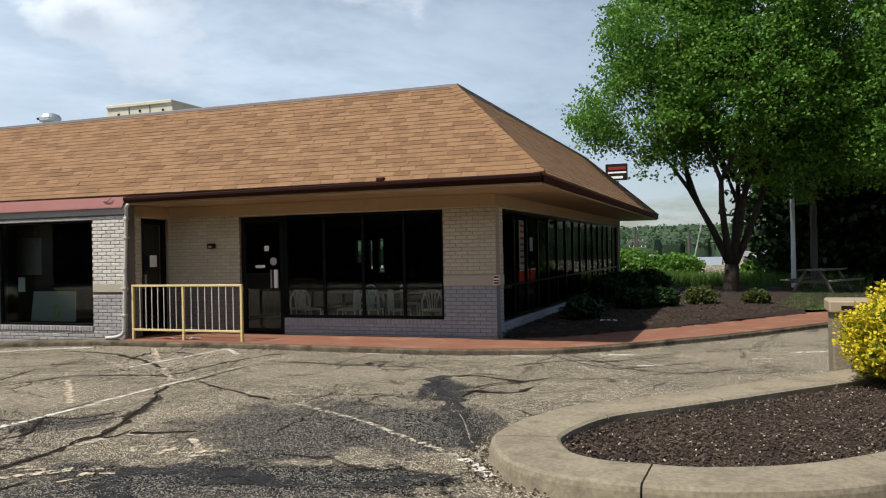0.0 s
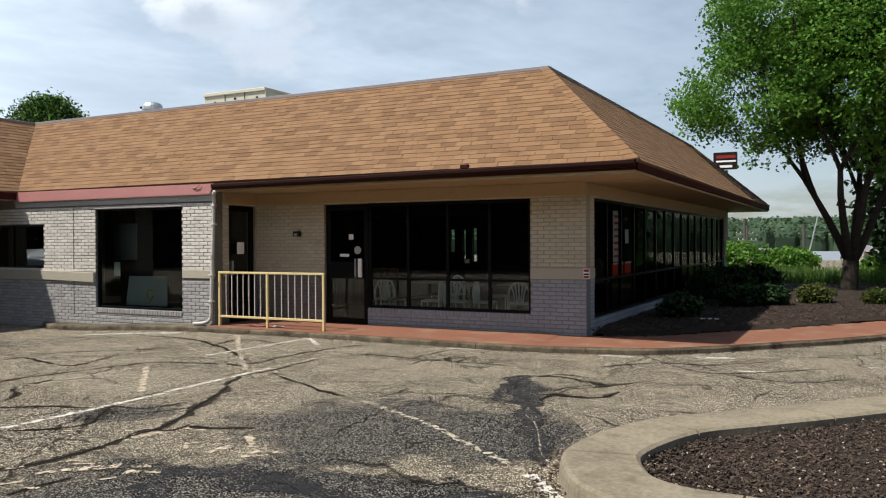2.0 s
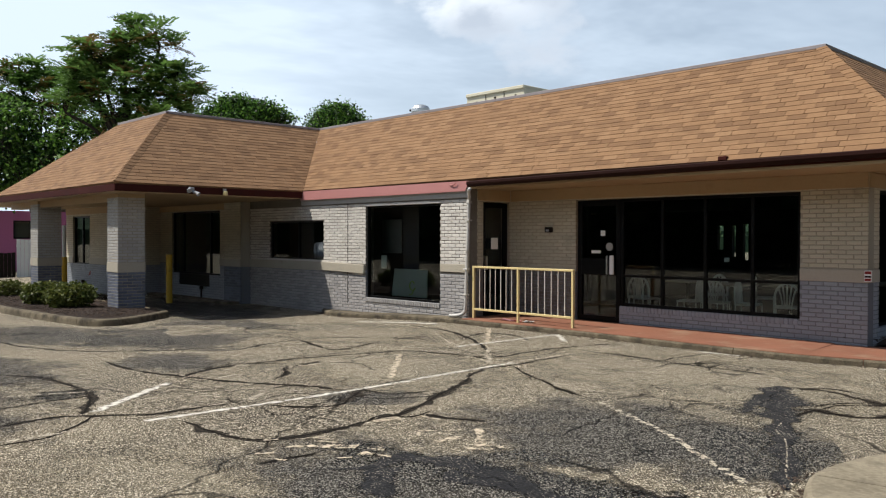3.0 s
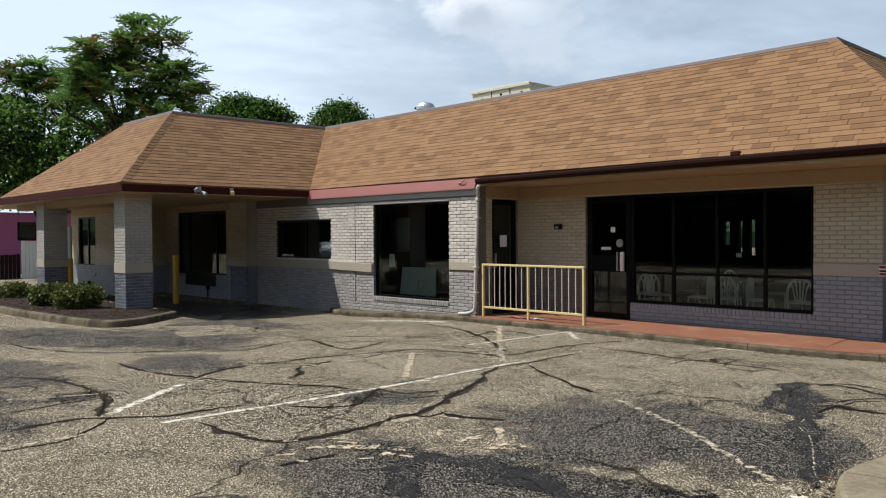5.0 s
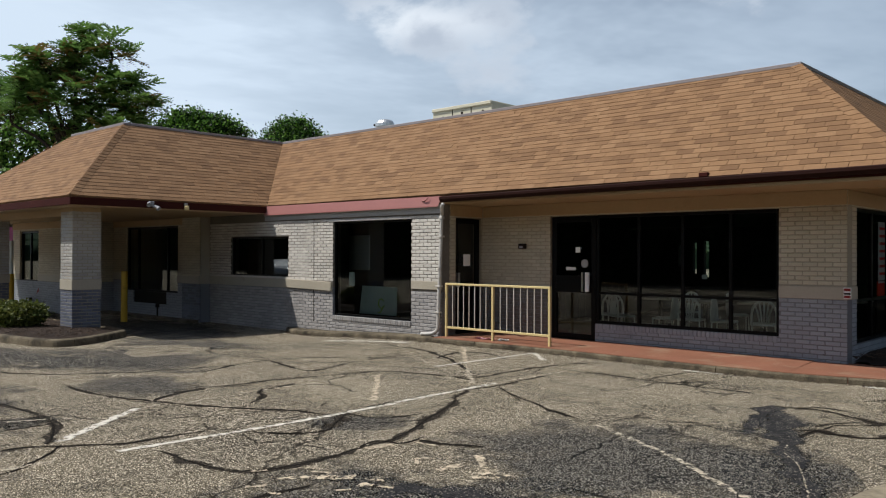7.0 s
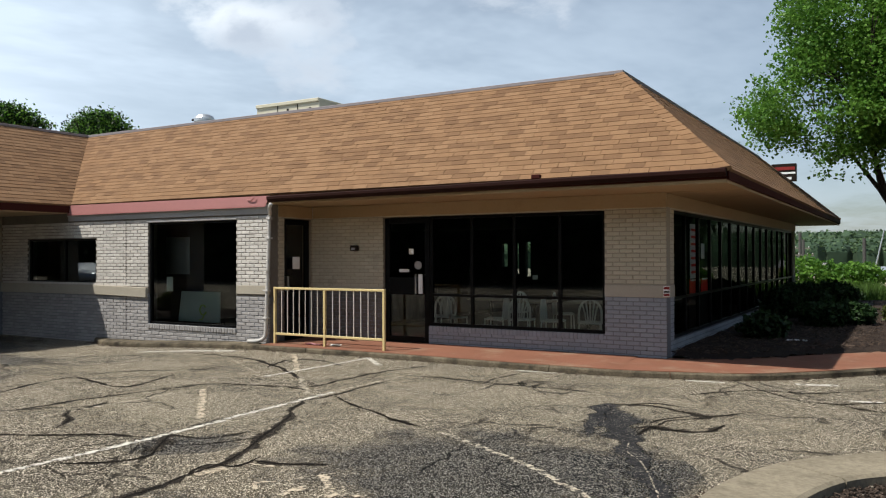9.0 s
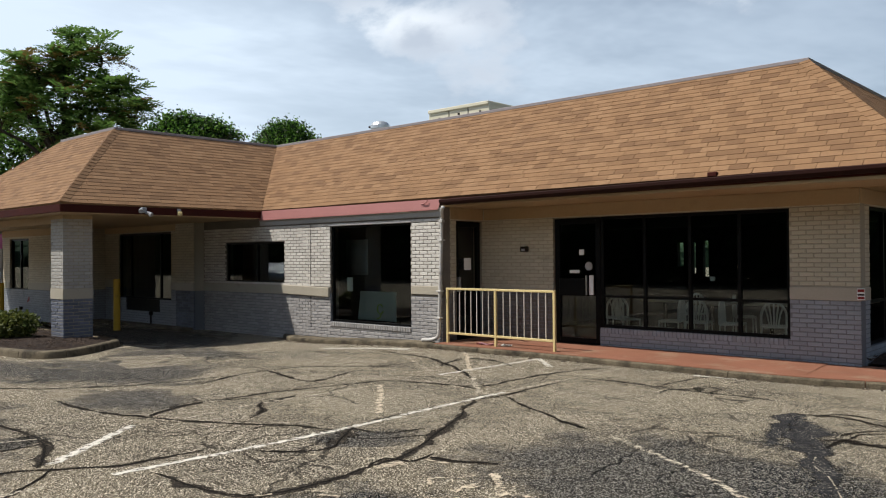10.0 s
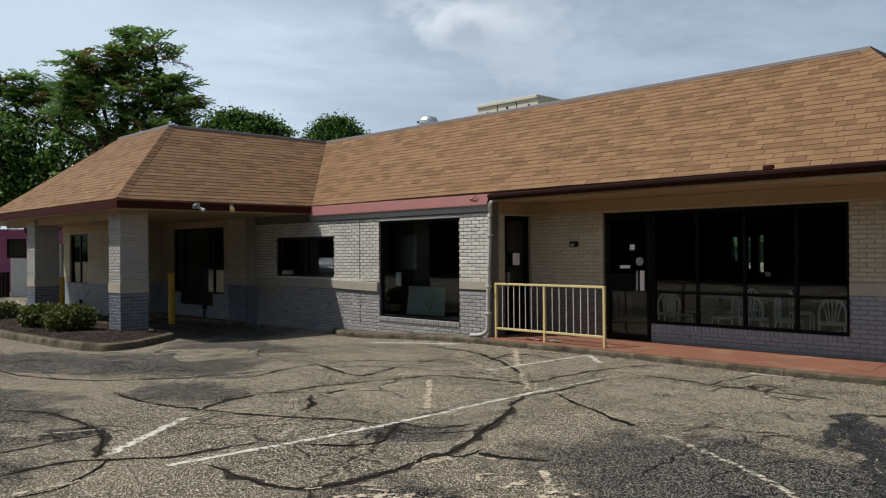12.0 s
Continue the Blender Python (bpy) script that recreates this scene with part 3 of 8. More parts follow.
M["car_silver"] = surface("silver_blue_car_paint", (0.66, 0.70, 0.74), (0.60, 0.64, 0.68), rough=0.28, metal=0.4, grain=5, bump=0.0)
M["rubber"] = surface("black_rubber", (0.02, 0.02, 0.02), (0.03, 0.03, 0.03), rough=0.8, grain=30, bump=0.1)
M["board"] = surface("dusty_white_board", (0.74, 0.77, 0.74), (0.66, 0.69, 0.66), rough=0.8, grain=20, bump=0.03)
M["squiggle"] = surface("yellow_green_paint", (0.62, 0.78, 0.12), (0.54, 0.70, 0.10), rough=0.5, grain=20, bump=0.02)
M["flood_grey"] = surface("grey_cast_metal", (0.32, 0.33, 0.35), (0.24, 0.25, 0.27), rough=0.5, grain=25, bump=0.05)
M["wood_grey"] = surface("weathered_grey_wood", (0.165, 0.150, 0.125), (0.120, 0.105, 0.090), rough=0.85, grain=30, bump=0.3)

# ---- mesh helpers ----


def box(bm, x0, x1, y0, y1, z0, z1, bevel=0.0, mat=0):
    vs = [bm.verts.new(p) for p in ((x0, y0, z0), (x1, y0, z0), (x1, y1, z0), (x0, y1, z0), (x0, y0, z1), (x1, y0, z1), (x1, y1, z1), (x0, y1, z1))]
    fs = [bm.faces.new([vs[i] for i in q]) for q in ((3, 2, 1, 0), (4, 5, 6, 7), (0, 1, 5, 4), (1, 2, 6, 5), (2, 3, 7, 6), (3, 0, 4, 7))]
    for f in fs:
        f.material_index = mat
    if bevel:
        es = list({e for f in fs for e in f.edges})
        bmesh.ops.bevel(bm, geom=es, offset=bevel, segments=1, affect="EDGES", profile=0.5)
    return vs


def tube(bm, pts, r, seg=8, r1=None):
    """A round bar along points, tapering from r to r1."""
    pts = [Vector(p) for p in pts]
    n = len(pts)
    rings = []
    up = Vector((0.13, 0.27, 0.95))
    for i, p in enumerate(pts):
        d = (pts[min(i + 1, n - 1)] - pts[max(i - 1, 0)]).normalized()
        a = d.cross(up)
        if a.length < 0.05:
            a = d.cross(Vector((1, 0, 0)))
        a.normalize()
        b = d.cross(a)
        rr = r if r1 is None else r + (r1 - r) * i / (n - 1)
        rings.append([bm.verts.new(p + rr * (math.cos(2 * math.pi * k / seg) * a + math.sin(2 * math.pi * k / seg) * b)) for k in range(seg)])
    for i in range(n - 1):
        for k in range(seg):
            bm.faces.new((rings[i][k], rings[i][(k + 1) % seg], rings[i + 1][(k + 1) % seg], rings[i + 1][k]))
    bm.faces.new(rings[0][::-1])
    bm.faces.new(rings[-1])


def finish(bm, name, mats, smooth=False):
    me = bpy.data.meshes.new(name)
    if len(bm.faces) > 1:
        bmesh.ops.recalc_face_normals(bm, faces=bm.faces[:])
    if smooth:
        for f in bm.faces:
            f.smooth = True
    bm.to_mesh(me)
    bm.free()
    for m in mats if isinstance(mats, (list, tuple)) else [mats]:
        me.materials.append(m)
    return me


ORIGIN = {}


def thing(name, base, label="", category="", group="", kind=""):
    """An Empty at the base of a thing, which parents its parts."""
    ob = new(name)
    ob.empty_display_size = 0.1
    ob.location = base
    ORIGIN[ob.name] = Vector(base)
    return tagged(ob, label, category, group, kind)


def mesh_thing(name, bm, mats, label="", category="", group="", kind="", smooth=False):
    ob = new(name, finish(bm, name, mats, smooth))
    ORIGIN[ob.name] = Vector((0, 0, 0))
    return tagged(ob, label, category, group, kind)


def part(name, bm, mats, parent, label="", smooth=False):
    """Links a bmesh in world coordinates as one mesh under a thing or a part."""
    ob = new(name, finish(bm, name, mats, smooth))
    ob.parent = parent
    ob.matrix_parent_inverse = Matrix.Translation(-ORIGIN[parent.name])
    ORIGIN[ob.name] = Vector((0, 0, 0))
    if label:
        ob["label"] = label
    return ob


def box_part(name, parent, mats, x0, x1, y0, y1, z0, z1, bevel=0.0, label=""):
    bm = bmesh.new()
    box(bm, x0, x1, y0, y1, z0, z1, bevel)
    return part(name, bm, mats, parent, label)


def smooth_step(t):
    t = min(1.0, max(0.0, t))
    return t * t * (3 - 2 * t)


def ground_z(x, y):
    """The lot dips towards the drive-through lane."""
    return -0.13 * smooth_step((-11.0 - x) / 4.0) * smooth_step((y - 6.5) / 4.0)


def spline(points, closed=False, step=8):
    """Points on a smooth line through the given ones."""
    pts = [Vector(p) for p in points]
    n = len(pts)
    out = []
    for i in range(n if closed else n - 1):
        p0, p1 = pts[(i - 1) % n] if closed or i else pts[i], pts[i]
        p2 = pts[(i + 1) % n]
        p3 = pts[(i + 2) % n] if closed or i + 2 < n else p2
        for k in range(step):
            t = k / step
            out.append(0.5 * (2 * p1 + (p2 - p0) * t + (2 * p0 - 5 * p1 + 4 * p2 - p3) * t * t + (3 * p1 - p0 - 3 * p2 + p3) * t ** 3))
    if not closed:
        out.append(pts[-1])
    return out


def offset_loop(loop, d):
    """A closed loop (counter-clockwise) moved inwards by d."""
    n = len(loop)
    out = []
    for i in range(n):
        t = (loop[(i + 1) % n] - loop[i - 1]).normalized()
        out.append(loop[i] + Vector((-t.y, t.x)) * d)
    return out

# ---- ground ----


def build_ground():
    def axis(lo, hi, step, far):
        near = list(np.arange(lo, hi + 0.01, step))
        return [-far, -900, -300, -120, -70] + [v for v in near] + [70, 120, 300, 900, far]
    xs, ys = axis(-40, 24, 0.8, 3500), axis(-24, 44, 0.8, 3500)
    vs, fs = [], []
    for y in ys:
        for x in xs:
            far = max(0.0, math.hypot(x, y - 10) - 60)
            vs.append((x, y, ground_z(x, y) - 0.02 * min(far, 100) * (1 if y > 30 or x > 30 else 0.2)))
    w = len(xs)
    for j in range(len(ys) - 1):
        for i in range(w - 1):
            fs.append((j * w + i, j * w + i + 1, (j + 1) * w + i + 1, (j + 1) * w + i))
    me = bpy.data.meshes.new("ground")
    me.from_pydata(vs, [], fs)
    me.materials.append(M["asphalt"])
    for p in me.polygons:
        p.use_smooth = True
    tagged(new("ground", me), "worn cracked grey-tan asphalt of a parking lot", "ground", kind="structure")


build_ground()

KERB = spline([Vector(p) for p in ((-15.6, 11.84), (-15.1, 11.6), (-14.2, 11.5), (-12.5, 11.5), (-10.7, 11.6), (-8, 11.7), (-5.5, 11.64), (-4.2, 11.66), (-3.3, 11.86), (-2.5, 12.14), (-1.75, 12.78), (-0.9, 13.72), (0.0, 14.76), (1.63, 17.05), (3.4, 19.9), (6.0, 24.5))], step=10)


def normals(pts):
    out = []
    for i in range(len(pts)):
        t = (pts[min(i + 1, len(pts) - 1)] - pts[max(i - 1, 0)]).normalized()
        out.append(Vector((-t.y, t.x)))
    return out


KN = normals(KERB)


def strip_mesh(bm, pts, nrm, profile, zfun):
    """Sweeps a profile of (inward, height) along a line on the ground."""
    rows = []
    for p, n in zip(pts, nrm):
        g = zfun(p.x, p.y)
        rows.append([bm.verts.new((p.x + n.x * a, p.y + n.y * a, g + h)) for a, h in profile])
    for a, b in zip(rows, rows[1:]):
        for k in range(len(profile) - 1):
            bm.faces.new((a[k], b[k], b[k + 1], a[k + 1]))
    bm.faces.new(rows[0])
    bm.faces.new(rows[-1][::-1])


def build_kerb():
    root = thing("kerb", (-8, 11.7, 0), "low dirty concrete kerb along the red walkway", "kerb", kind="structure")
    prof = [(0.0, -0.05), (0.006, 0.062), (0.026, 0.086), (0.15, 0.093), (0.15, -0.05)]
    i, rng = 0, random.Random(4)
    while i < len(KERB) - 1:
        j = min(len(KERB) - 1, i + rng.choice((14, 16, 18)))
        pts = [p.copy() for p in KERB[i:j + 1]]
        pts[-1] = pts[-1] + (pts[-2] - pts[-1]).normalized() * 0.012
        bm = bmesh.new()
        strip_mesh(bm, pts, KN[i:j + 1], prof, ground_z)
        part("kerb_stone", bm, M["kerb"], root)
        i = j
    # red walkway between the kerb and the building, then along the planting bed
    bm = bmesh.new()
    outer, inner = [], []
    for p, n in zip(KERB, KN):
        if p.x < -10.75:
            continue
        outer.append((p.x + n.x * 0.045, p.y + n.y * 0.045, 0.097))
        if p.x < -4.25:
            inner.append((p.x, 13.105, 0.112))
        else:
            inner.append((p.x + n.x * 1.45, p.y + n.y * 1.45, 0.100))
    va, vb = [bm.verts.new(p) for p in outer], [bm.verts.new(p) for p in inner]
    wa, wb = [bm.verts.new((p[0], p[1], -0.05)) for p in outer], [bm.verts.new((p[0], p[1], -0.05)) for p in inner]
    for k in range(len(va) - 1):
        bm.faces.new((va[k], va[k + 1], vb[k + 1], vb[k]))
        bm.faces.new((vb[k], vb[k + 1], wb[k + 1], wb[k]))
        bm.faces.new((wa[k], wa[k + 1], va[k + 1], va[k]))
    mesh_thing("walkway", bm, M["walkway"], "faded red concrete walkway beside the restaurant", "walkway", kind="structure")
    # narrow concrete apron under the bay wall
    bm = bmesh.new()
    pts = [p for p in KERB if p.x <= -10.72]
    rows = []
    for p in pts:
        g = ground_z(p.x, 11.6)
        rows.append([bm.verts.new((p.x, min(p.y + 0.15, 11.885), g + 0.091)), bm.verts.new((p.x, 11.888, g + 0.096)), bm.verts.new((p.x, 11.888, g - 0.1))])
    for a, b in zip(rows, rows[1:]):
        for k in range(2):
            bm.faces.new((a[k], b[k], b[k + 1], a[k + 1]))
    mesh_thing("apron", bm, M["kerb"], "narrow stained concrete apron under the brick wall", "pavement", kind="structure")


build_kerb()

# ---- brick walls ----
COURSE, BRICK_L, JOINT = 0.068, 0.2032, 0.010


def brick_mesh(mats, name):
    """A unit brick: front at y = 0, chamfered front edges."""
    bm = bmesh.new()
    c, d = 0.035, 0.10
    outer = [(0, 0), (1, 0), (1, 1), (0, 1)]
    back = [bm.verts.new((x - 0.5, 1.0, z - 0.5)) for x, z in outer]
    mid = [bm.verts.new((x - 0.5, 0.3, z - 0.5)) for x, z in outer]
    fr = [bm.verts.new(((x - 0.5) * (1 - 2 * c * 0.6), 0.0, (z - 0.5) * (1 - 2 * d))) for x, z in outer]
    for a, b in ((back, mid), (mid, fr)):
        for k in range(4):
            bm.faces.new((a[k], a[(k + 1) % 4], b[(k + 1) % 4], b[k]))
    bm.faces.new(fr)
    return finish(bm, name, mats)


BRICK_MESH = {}


def solid_wall(bm, u0, u1, z0, z1, thick, openings, to_world, split):
    """A wall with real openings; material 1 below the height split."""
    us = sorted({u0, u1, *[v for o in openings for v in o[:2] if u0 < v < u1]})
    zs = sorted({z0, z1, *([split] if z0 < split < z1 else []), *[v for o in openings for v in o[2:] if z0 < v < z1]})

    def solid(i, j):
        if not (0 <= i < len(us) - 1 and 0 <= j < len(zs) - 1):
            return False
        u, z = (us[i] + us[i + 1]) / 2, (zs[j] + zs[j + 1]) / 2
        return not any(o[0] < u < o[1] and o[2] < z < o[3] for o in openings)
    cache = {}

    def vert(i, j, d):
        if (i, j, d) not in cache:
            cache[i, j, d] = bm.verts.new(to_world(us[i], d * thick, zs[j]))
        return cache[i, j, d]
    for i in range(len(us) - 1):
        for j in range(len(zs) - 1):
            if not solid(i, j):
                continue
            m = 1 if zs[j + 1] <= split + 1e-6 else 0
            quads = [((i, j, 0), (i + 1, j, 0), (i + 1, j + 1, 0), (i, j + 1, 0)), ((i, j, 1), (i, j + 1, 1), (i + 1, j + 1, 1), (i + 1, j, 1))]
            if not solid(i - 1, j):
                quads.append(((i, j, 0), (i, j + 1, 0), (i, j + 1, 1), (i, j, 1)))
            if not solid(i + 1, j):
                quads.append(((i + 1, j, 0), (i + 1, j, 1), (i + 1, j + 1, 1), (i + 1, j + 1, 0)))
            if not solid(i, j - 1):
                quads.append(((i, j, 0), (i, j, 1), (i + 1, j, 1), (i + 1, j, 0)))
            if not solid(i, j + 1):
                quads.append(((i, j + 1, 0), (i + 1, j + 1, 0), (i + 1, j + 1, 1), (i, j + 1, 1)))
            for q in quads:
                bm.faces.new([vert(*k) for k in q]).material_index = m


def brick_layout(u0, u1, z0, z1, openings, skip, seed):
    """Running bond: the bricks' centre, width and height."""
    rng = random.Random(seed)
    out, row, z = [], 0, z0
    while z + COURSE * 0.6 < z1:
        zc, h = z + COURSE / 2, COURSE - JOINT
        if not any(a < zc < b for a, b in skip):
            cuts = sorted((o[0], o[1]) for o in openings if o[2] < zc < o[3])
            free, at = [], u0
            for a, b in cuts:
                if a > at:
                    free.append((at, a))
                at = max(at, b)
            if at < u1:
                free.append((at, u1))
            pitch = BRICK_L + JOINT
            for a, b in free:
                k = math.floor((a - (row % 2) * pitch / 2) / pitch)
                while True:
                    s = k * pitch + (row % 2) * pitch / 2
                    e = s + BRICK_L
                    k += 1
                    if s >= b:
                        break
                    s2, e2 = max(s, a), min(e, b)
                    if e2 - s2 > 0.03:
                        out.append(((s2 + e2) / 2, zc, e2 - s2, h, rng.uniform(-0.0022, 0.0022)))
        z += COURSE
        row += 1
    return out


def brick_wall(name, label, axis, plane, u0, u1, z0, z1, openings, upper, lower, split, pick=None, thick=0.22, skip=(), seed=1, lay=True, face=1, base=None):
    """A brick wall. axis 'x': it runs along x and faces -y; axis 'y': along y and faces +x (face 1) or -x."""
    if axis == "x":
        def tw(u, d, z):
            return (u, plane + d, z)
    else:
        def tw(u, d, z):
            return (plane - face * d, u, z)
    root = thing(name, tw((u0 + u1) / 2, 0, z0), label, "wall", kind="structure")
    bm = bmesh.new()
    solid_wall(bm, u0, u1, z0, z1, thick, openings, lambda u, d, z: tw(u, d + 0.008, z), split)
    part("wall_core", bm, [M["mortar"] if base is None else base, M["mortar_grey"]], root)
    if not lay:
        return root
    rest = {0: ([], []), 1: ([], [])}
    rot = 0.0 if axis == "x" else radians(90) * face
    for uc, zc, w, h, out in brick_layout(u0, u1, z0, z1, openings, skip, seed):
        low = 1 if zc < split else 0
        mat = lower if low else upper
        if pick and pick(uc, zc):
            key = mat.name
            if key not in BRICK_MESH:
                BRICK_MESH[key] = brick_mesh(mat, "brick")
            ob = new("brick", BRICK_MESH[key])
            ob.location, ob.scale = Vector(tw(uc, out, zc)), (w, 0.03, h)
            ob.rotation_euler = (0, 0, rot)
            ob.parent = root
            ob.matrix_parent_inverse = Matrix.Translation(-ORIGIN[root.name])
        else:
            vs, fs = rest[low]
            n = len(vs)
            for d, s in ((0.03, 1.0), (out + 0.006, 1.0), (out, 0.93)):
                for a, b in ((-1, -1), (1, -1), (1, 1), (-1, 1)):
                    vs.append(tw(uc + a * (w / 2 - (0.004 if s < 1 else 0)), d, zc + b * (h / 2 - (0.005 if s < 1 else 0))))
            for r in (0, 4):
                for k in range(4):
                    fs.append((n + r + k, n + r + (k + 1) % 4, n + r + 4 + (k + 1) % 4, n + r + 4 + k))
            fs.append((n + 8, n + 9, n + 10, n + 11))
    for low, (vs, fs) in rest.items():
        if vs:
            me = bpy.data.meshes.new("brickwork")
            me.from_pydata(vs, [], fs)
            bm = bmesh.new(); bm.from_mesh(me)
            ob = part("brickwork", bm, lower if low else upper, root)
            ob["kind"] = "stuff"
    return root


# ---- storefront windows and doors ----


def storefront(name, label, axis, plane, u0, u1, z0, z1, mullions, rails, depth=0.06, bar=0.055, recess=0.05, face=1, skip=(), kind="structure", pane="glass", shade=True):
    """A glazed wall: outer frame, mullions at u, rails at z, and one pane in every field."""
    if axis == "x":
        def span(a, b, c, d):
            return (a, b, plane + recess, plane + recess + depth, c, d)
    else:
        def span(a, b, c, d):
            e, f = sorted((plane - face * recess, plane - face * (recess + depth)))
            return (e, f, a, b, c, d)
    base = span((u0 + u1) / 2, 0, z0, 0)
    root = thing(name, (base[0], base[2], z0), label, "window", kind=kind)
    h = bar / 2
    for a, b in ((u0, u0 + bar), (u1 - bar, u1)):
        box_part("jamb", root, M["black_frame"], *span(a, b, z0, z1), 0.003)
    for c, d in ((z0, z0 + bar), (z1 - bar, z1)):
        box_part("frame_rail", root, M["black_frame"], *span(u0 + bar, u1 - bar, c, d), 0.003)
    us = [u0 + bar] + [v for m in mullions for v in (m - h, m + h)] + [u1 - bar]
    zs = [z0 + bar] + [v for r in rails for v in (r - h * 0.8, r + h * 0.8)] + [z1 - bar]
    for m in mullions:
        box_part("mullion", root, M["black_frame"], *span(m - h, m + h, z0 + bar, z1 - bar), 0.003)
    for i in range(0, len(us), 2):
        for r in rails:
            box_part("transom", root, M["black_frame"], *span(us[i], us[i + 1], r - h * 0.8, r + h * 0.8), 0.003)
        for j in range(0, len(zs), 2):
            if (i // 2, j // 2) in skip:
                continue
            x0, x1, y0, y1, c, d = span(us[i] - 0.008, us[i + 1] + 0.008, zs[j] - 0.008, zs[j + 1] + 0.008)
            bm = bmesh.new()
            if axis == "x":
                yy = (y0 + y1) / 2
                q = [(x0, yy, c), (x1, yy, c), (x1, yy, d), (x0, yy, d)]
            else:
                xx = (x0 + x1) / 2
                q = [(xx, y0, c), (xx, y1, c), (xx, y1, d), (xx, y0, d)]
            bm.faces.new([bm.verts.new(p) for p in q])
            part("pane", bm, M[pane], root).visible_shadow = shade
    return root


# ---- the restaurant ----
EAVE_Z, TOP_Z = 2.80, 4.70
E_Y, T_Y = 11.82, 13.85           # main eave and top edge
E_X, T_X = -2.69, -4.79           # east eave and top edge
C_X, C_TX = -16.35, -18.55        # canopy's east eave and top edge
C_Y, C_TY = 7.22, 9.36            # canopy's south eave and top edge
C_WX, C_WTX = -25.1, -21.45       # canopy's west eave and top edge
N_Y, N_TY = 30.2, 27.6            # north eave and top edge
FRONT, BAY, SIDE = 13.11, 11.89, -3.86
BAY_R = -10.72

brick_wall("wall_front", "painted brick wall, cream above and grey below", "x", FRONT, -9.06, SIDE, 0.0, 2.66,
           [(-9.06, -8.08, 0.0, 2.376), (-8.08, -4.83, 0.425, 2.376)], M["cream"], M["grey"], 1.02,
           pick=lambda u, z: u > -7.1 and z > 0.1, skip=[(1.02, 1.21)], seed=3)
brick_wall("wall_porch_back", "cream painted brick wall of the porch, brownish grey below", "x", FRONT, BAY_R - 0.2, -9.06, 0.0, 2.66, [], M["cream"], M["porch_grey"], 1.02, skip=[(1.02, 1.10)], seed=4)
brick_wall("wall_bay", "sunlit whitish painted brick wall with shop windows", "x", BAY, -19.0, BAY_R, -0.3, 2.62,
           [(-13.965, -11.54, 0.325, 2.36), (-18.01, -15.60, 1.11, 2.065)], M["bay_white"], M["bay_grey"], 0.93,
           pick=lambda u, z: u > -14.7 and z < 2.45, skip=[(0.93, 1.06), (2.45, 2.7)], seed=5, base=M["mortar_dark"])
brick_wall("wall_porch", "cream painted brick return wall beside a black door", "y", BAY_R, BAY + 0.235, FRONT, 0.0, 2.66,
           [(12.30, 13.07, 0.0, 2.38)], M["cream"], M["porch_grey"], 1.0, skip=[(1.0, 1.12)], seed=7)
brick_wall("wall_side", "painted brick wall with a long row of windows", "y", SIDE, FRONT + 0.235, 28.4, 0.0, 2.66,
           [(13.57, 28.0, 0.345, 2.38)], M["cream"], M["grey"], 1.02, skip=[(1.02, 1.2)], seed=9)
brick_wall("wall_lane", "shaded painted brick wall under the canopy", "x", 11.72, -24.2, -19.9, -0.3, 2.62,
           [(-23.35, -20.35, 0.57, 2.41), (-22.9, -20.97, 0.22, 0.57)], M["cream"], M["grey"], 0.87, skip=[(0.87, 1.07)], seed=11)
brick_wall("wall_pier", "shaded brick pier under the canopy", "x", 11.60, -19.9, -19.0, -0.3, 2.62, [], M["cream"], M["blue_grey"], 0.87, skip=[(0.87, 1.07)], seed=12, thick=0.4)
brick_wall("wall_bump", "cream painted wall with a serving window", "x", 10.30, -28.4, -24.2, -0.3, 2.62,
           [(-27.75, -26.25, 0.76, 2.34)], M["cream"], M["grey"], 0.80, skip=[(0.80, 1.0)], seed=13)
brick_wall("wall_bump_return", "cream painted return wall", "y", -24.2, 10.54, 11.95, -0.3, 2.62, [], M["cream"], M["grey"], 0.80, seed=14)


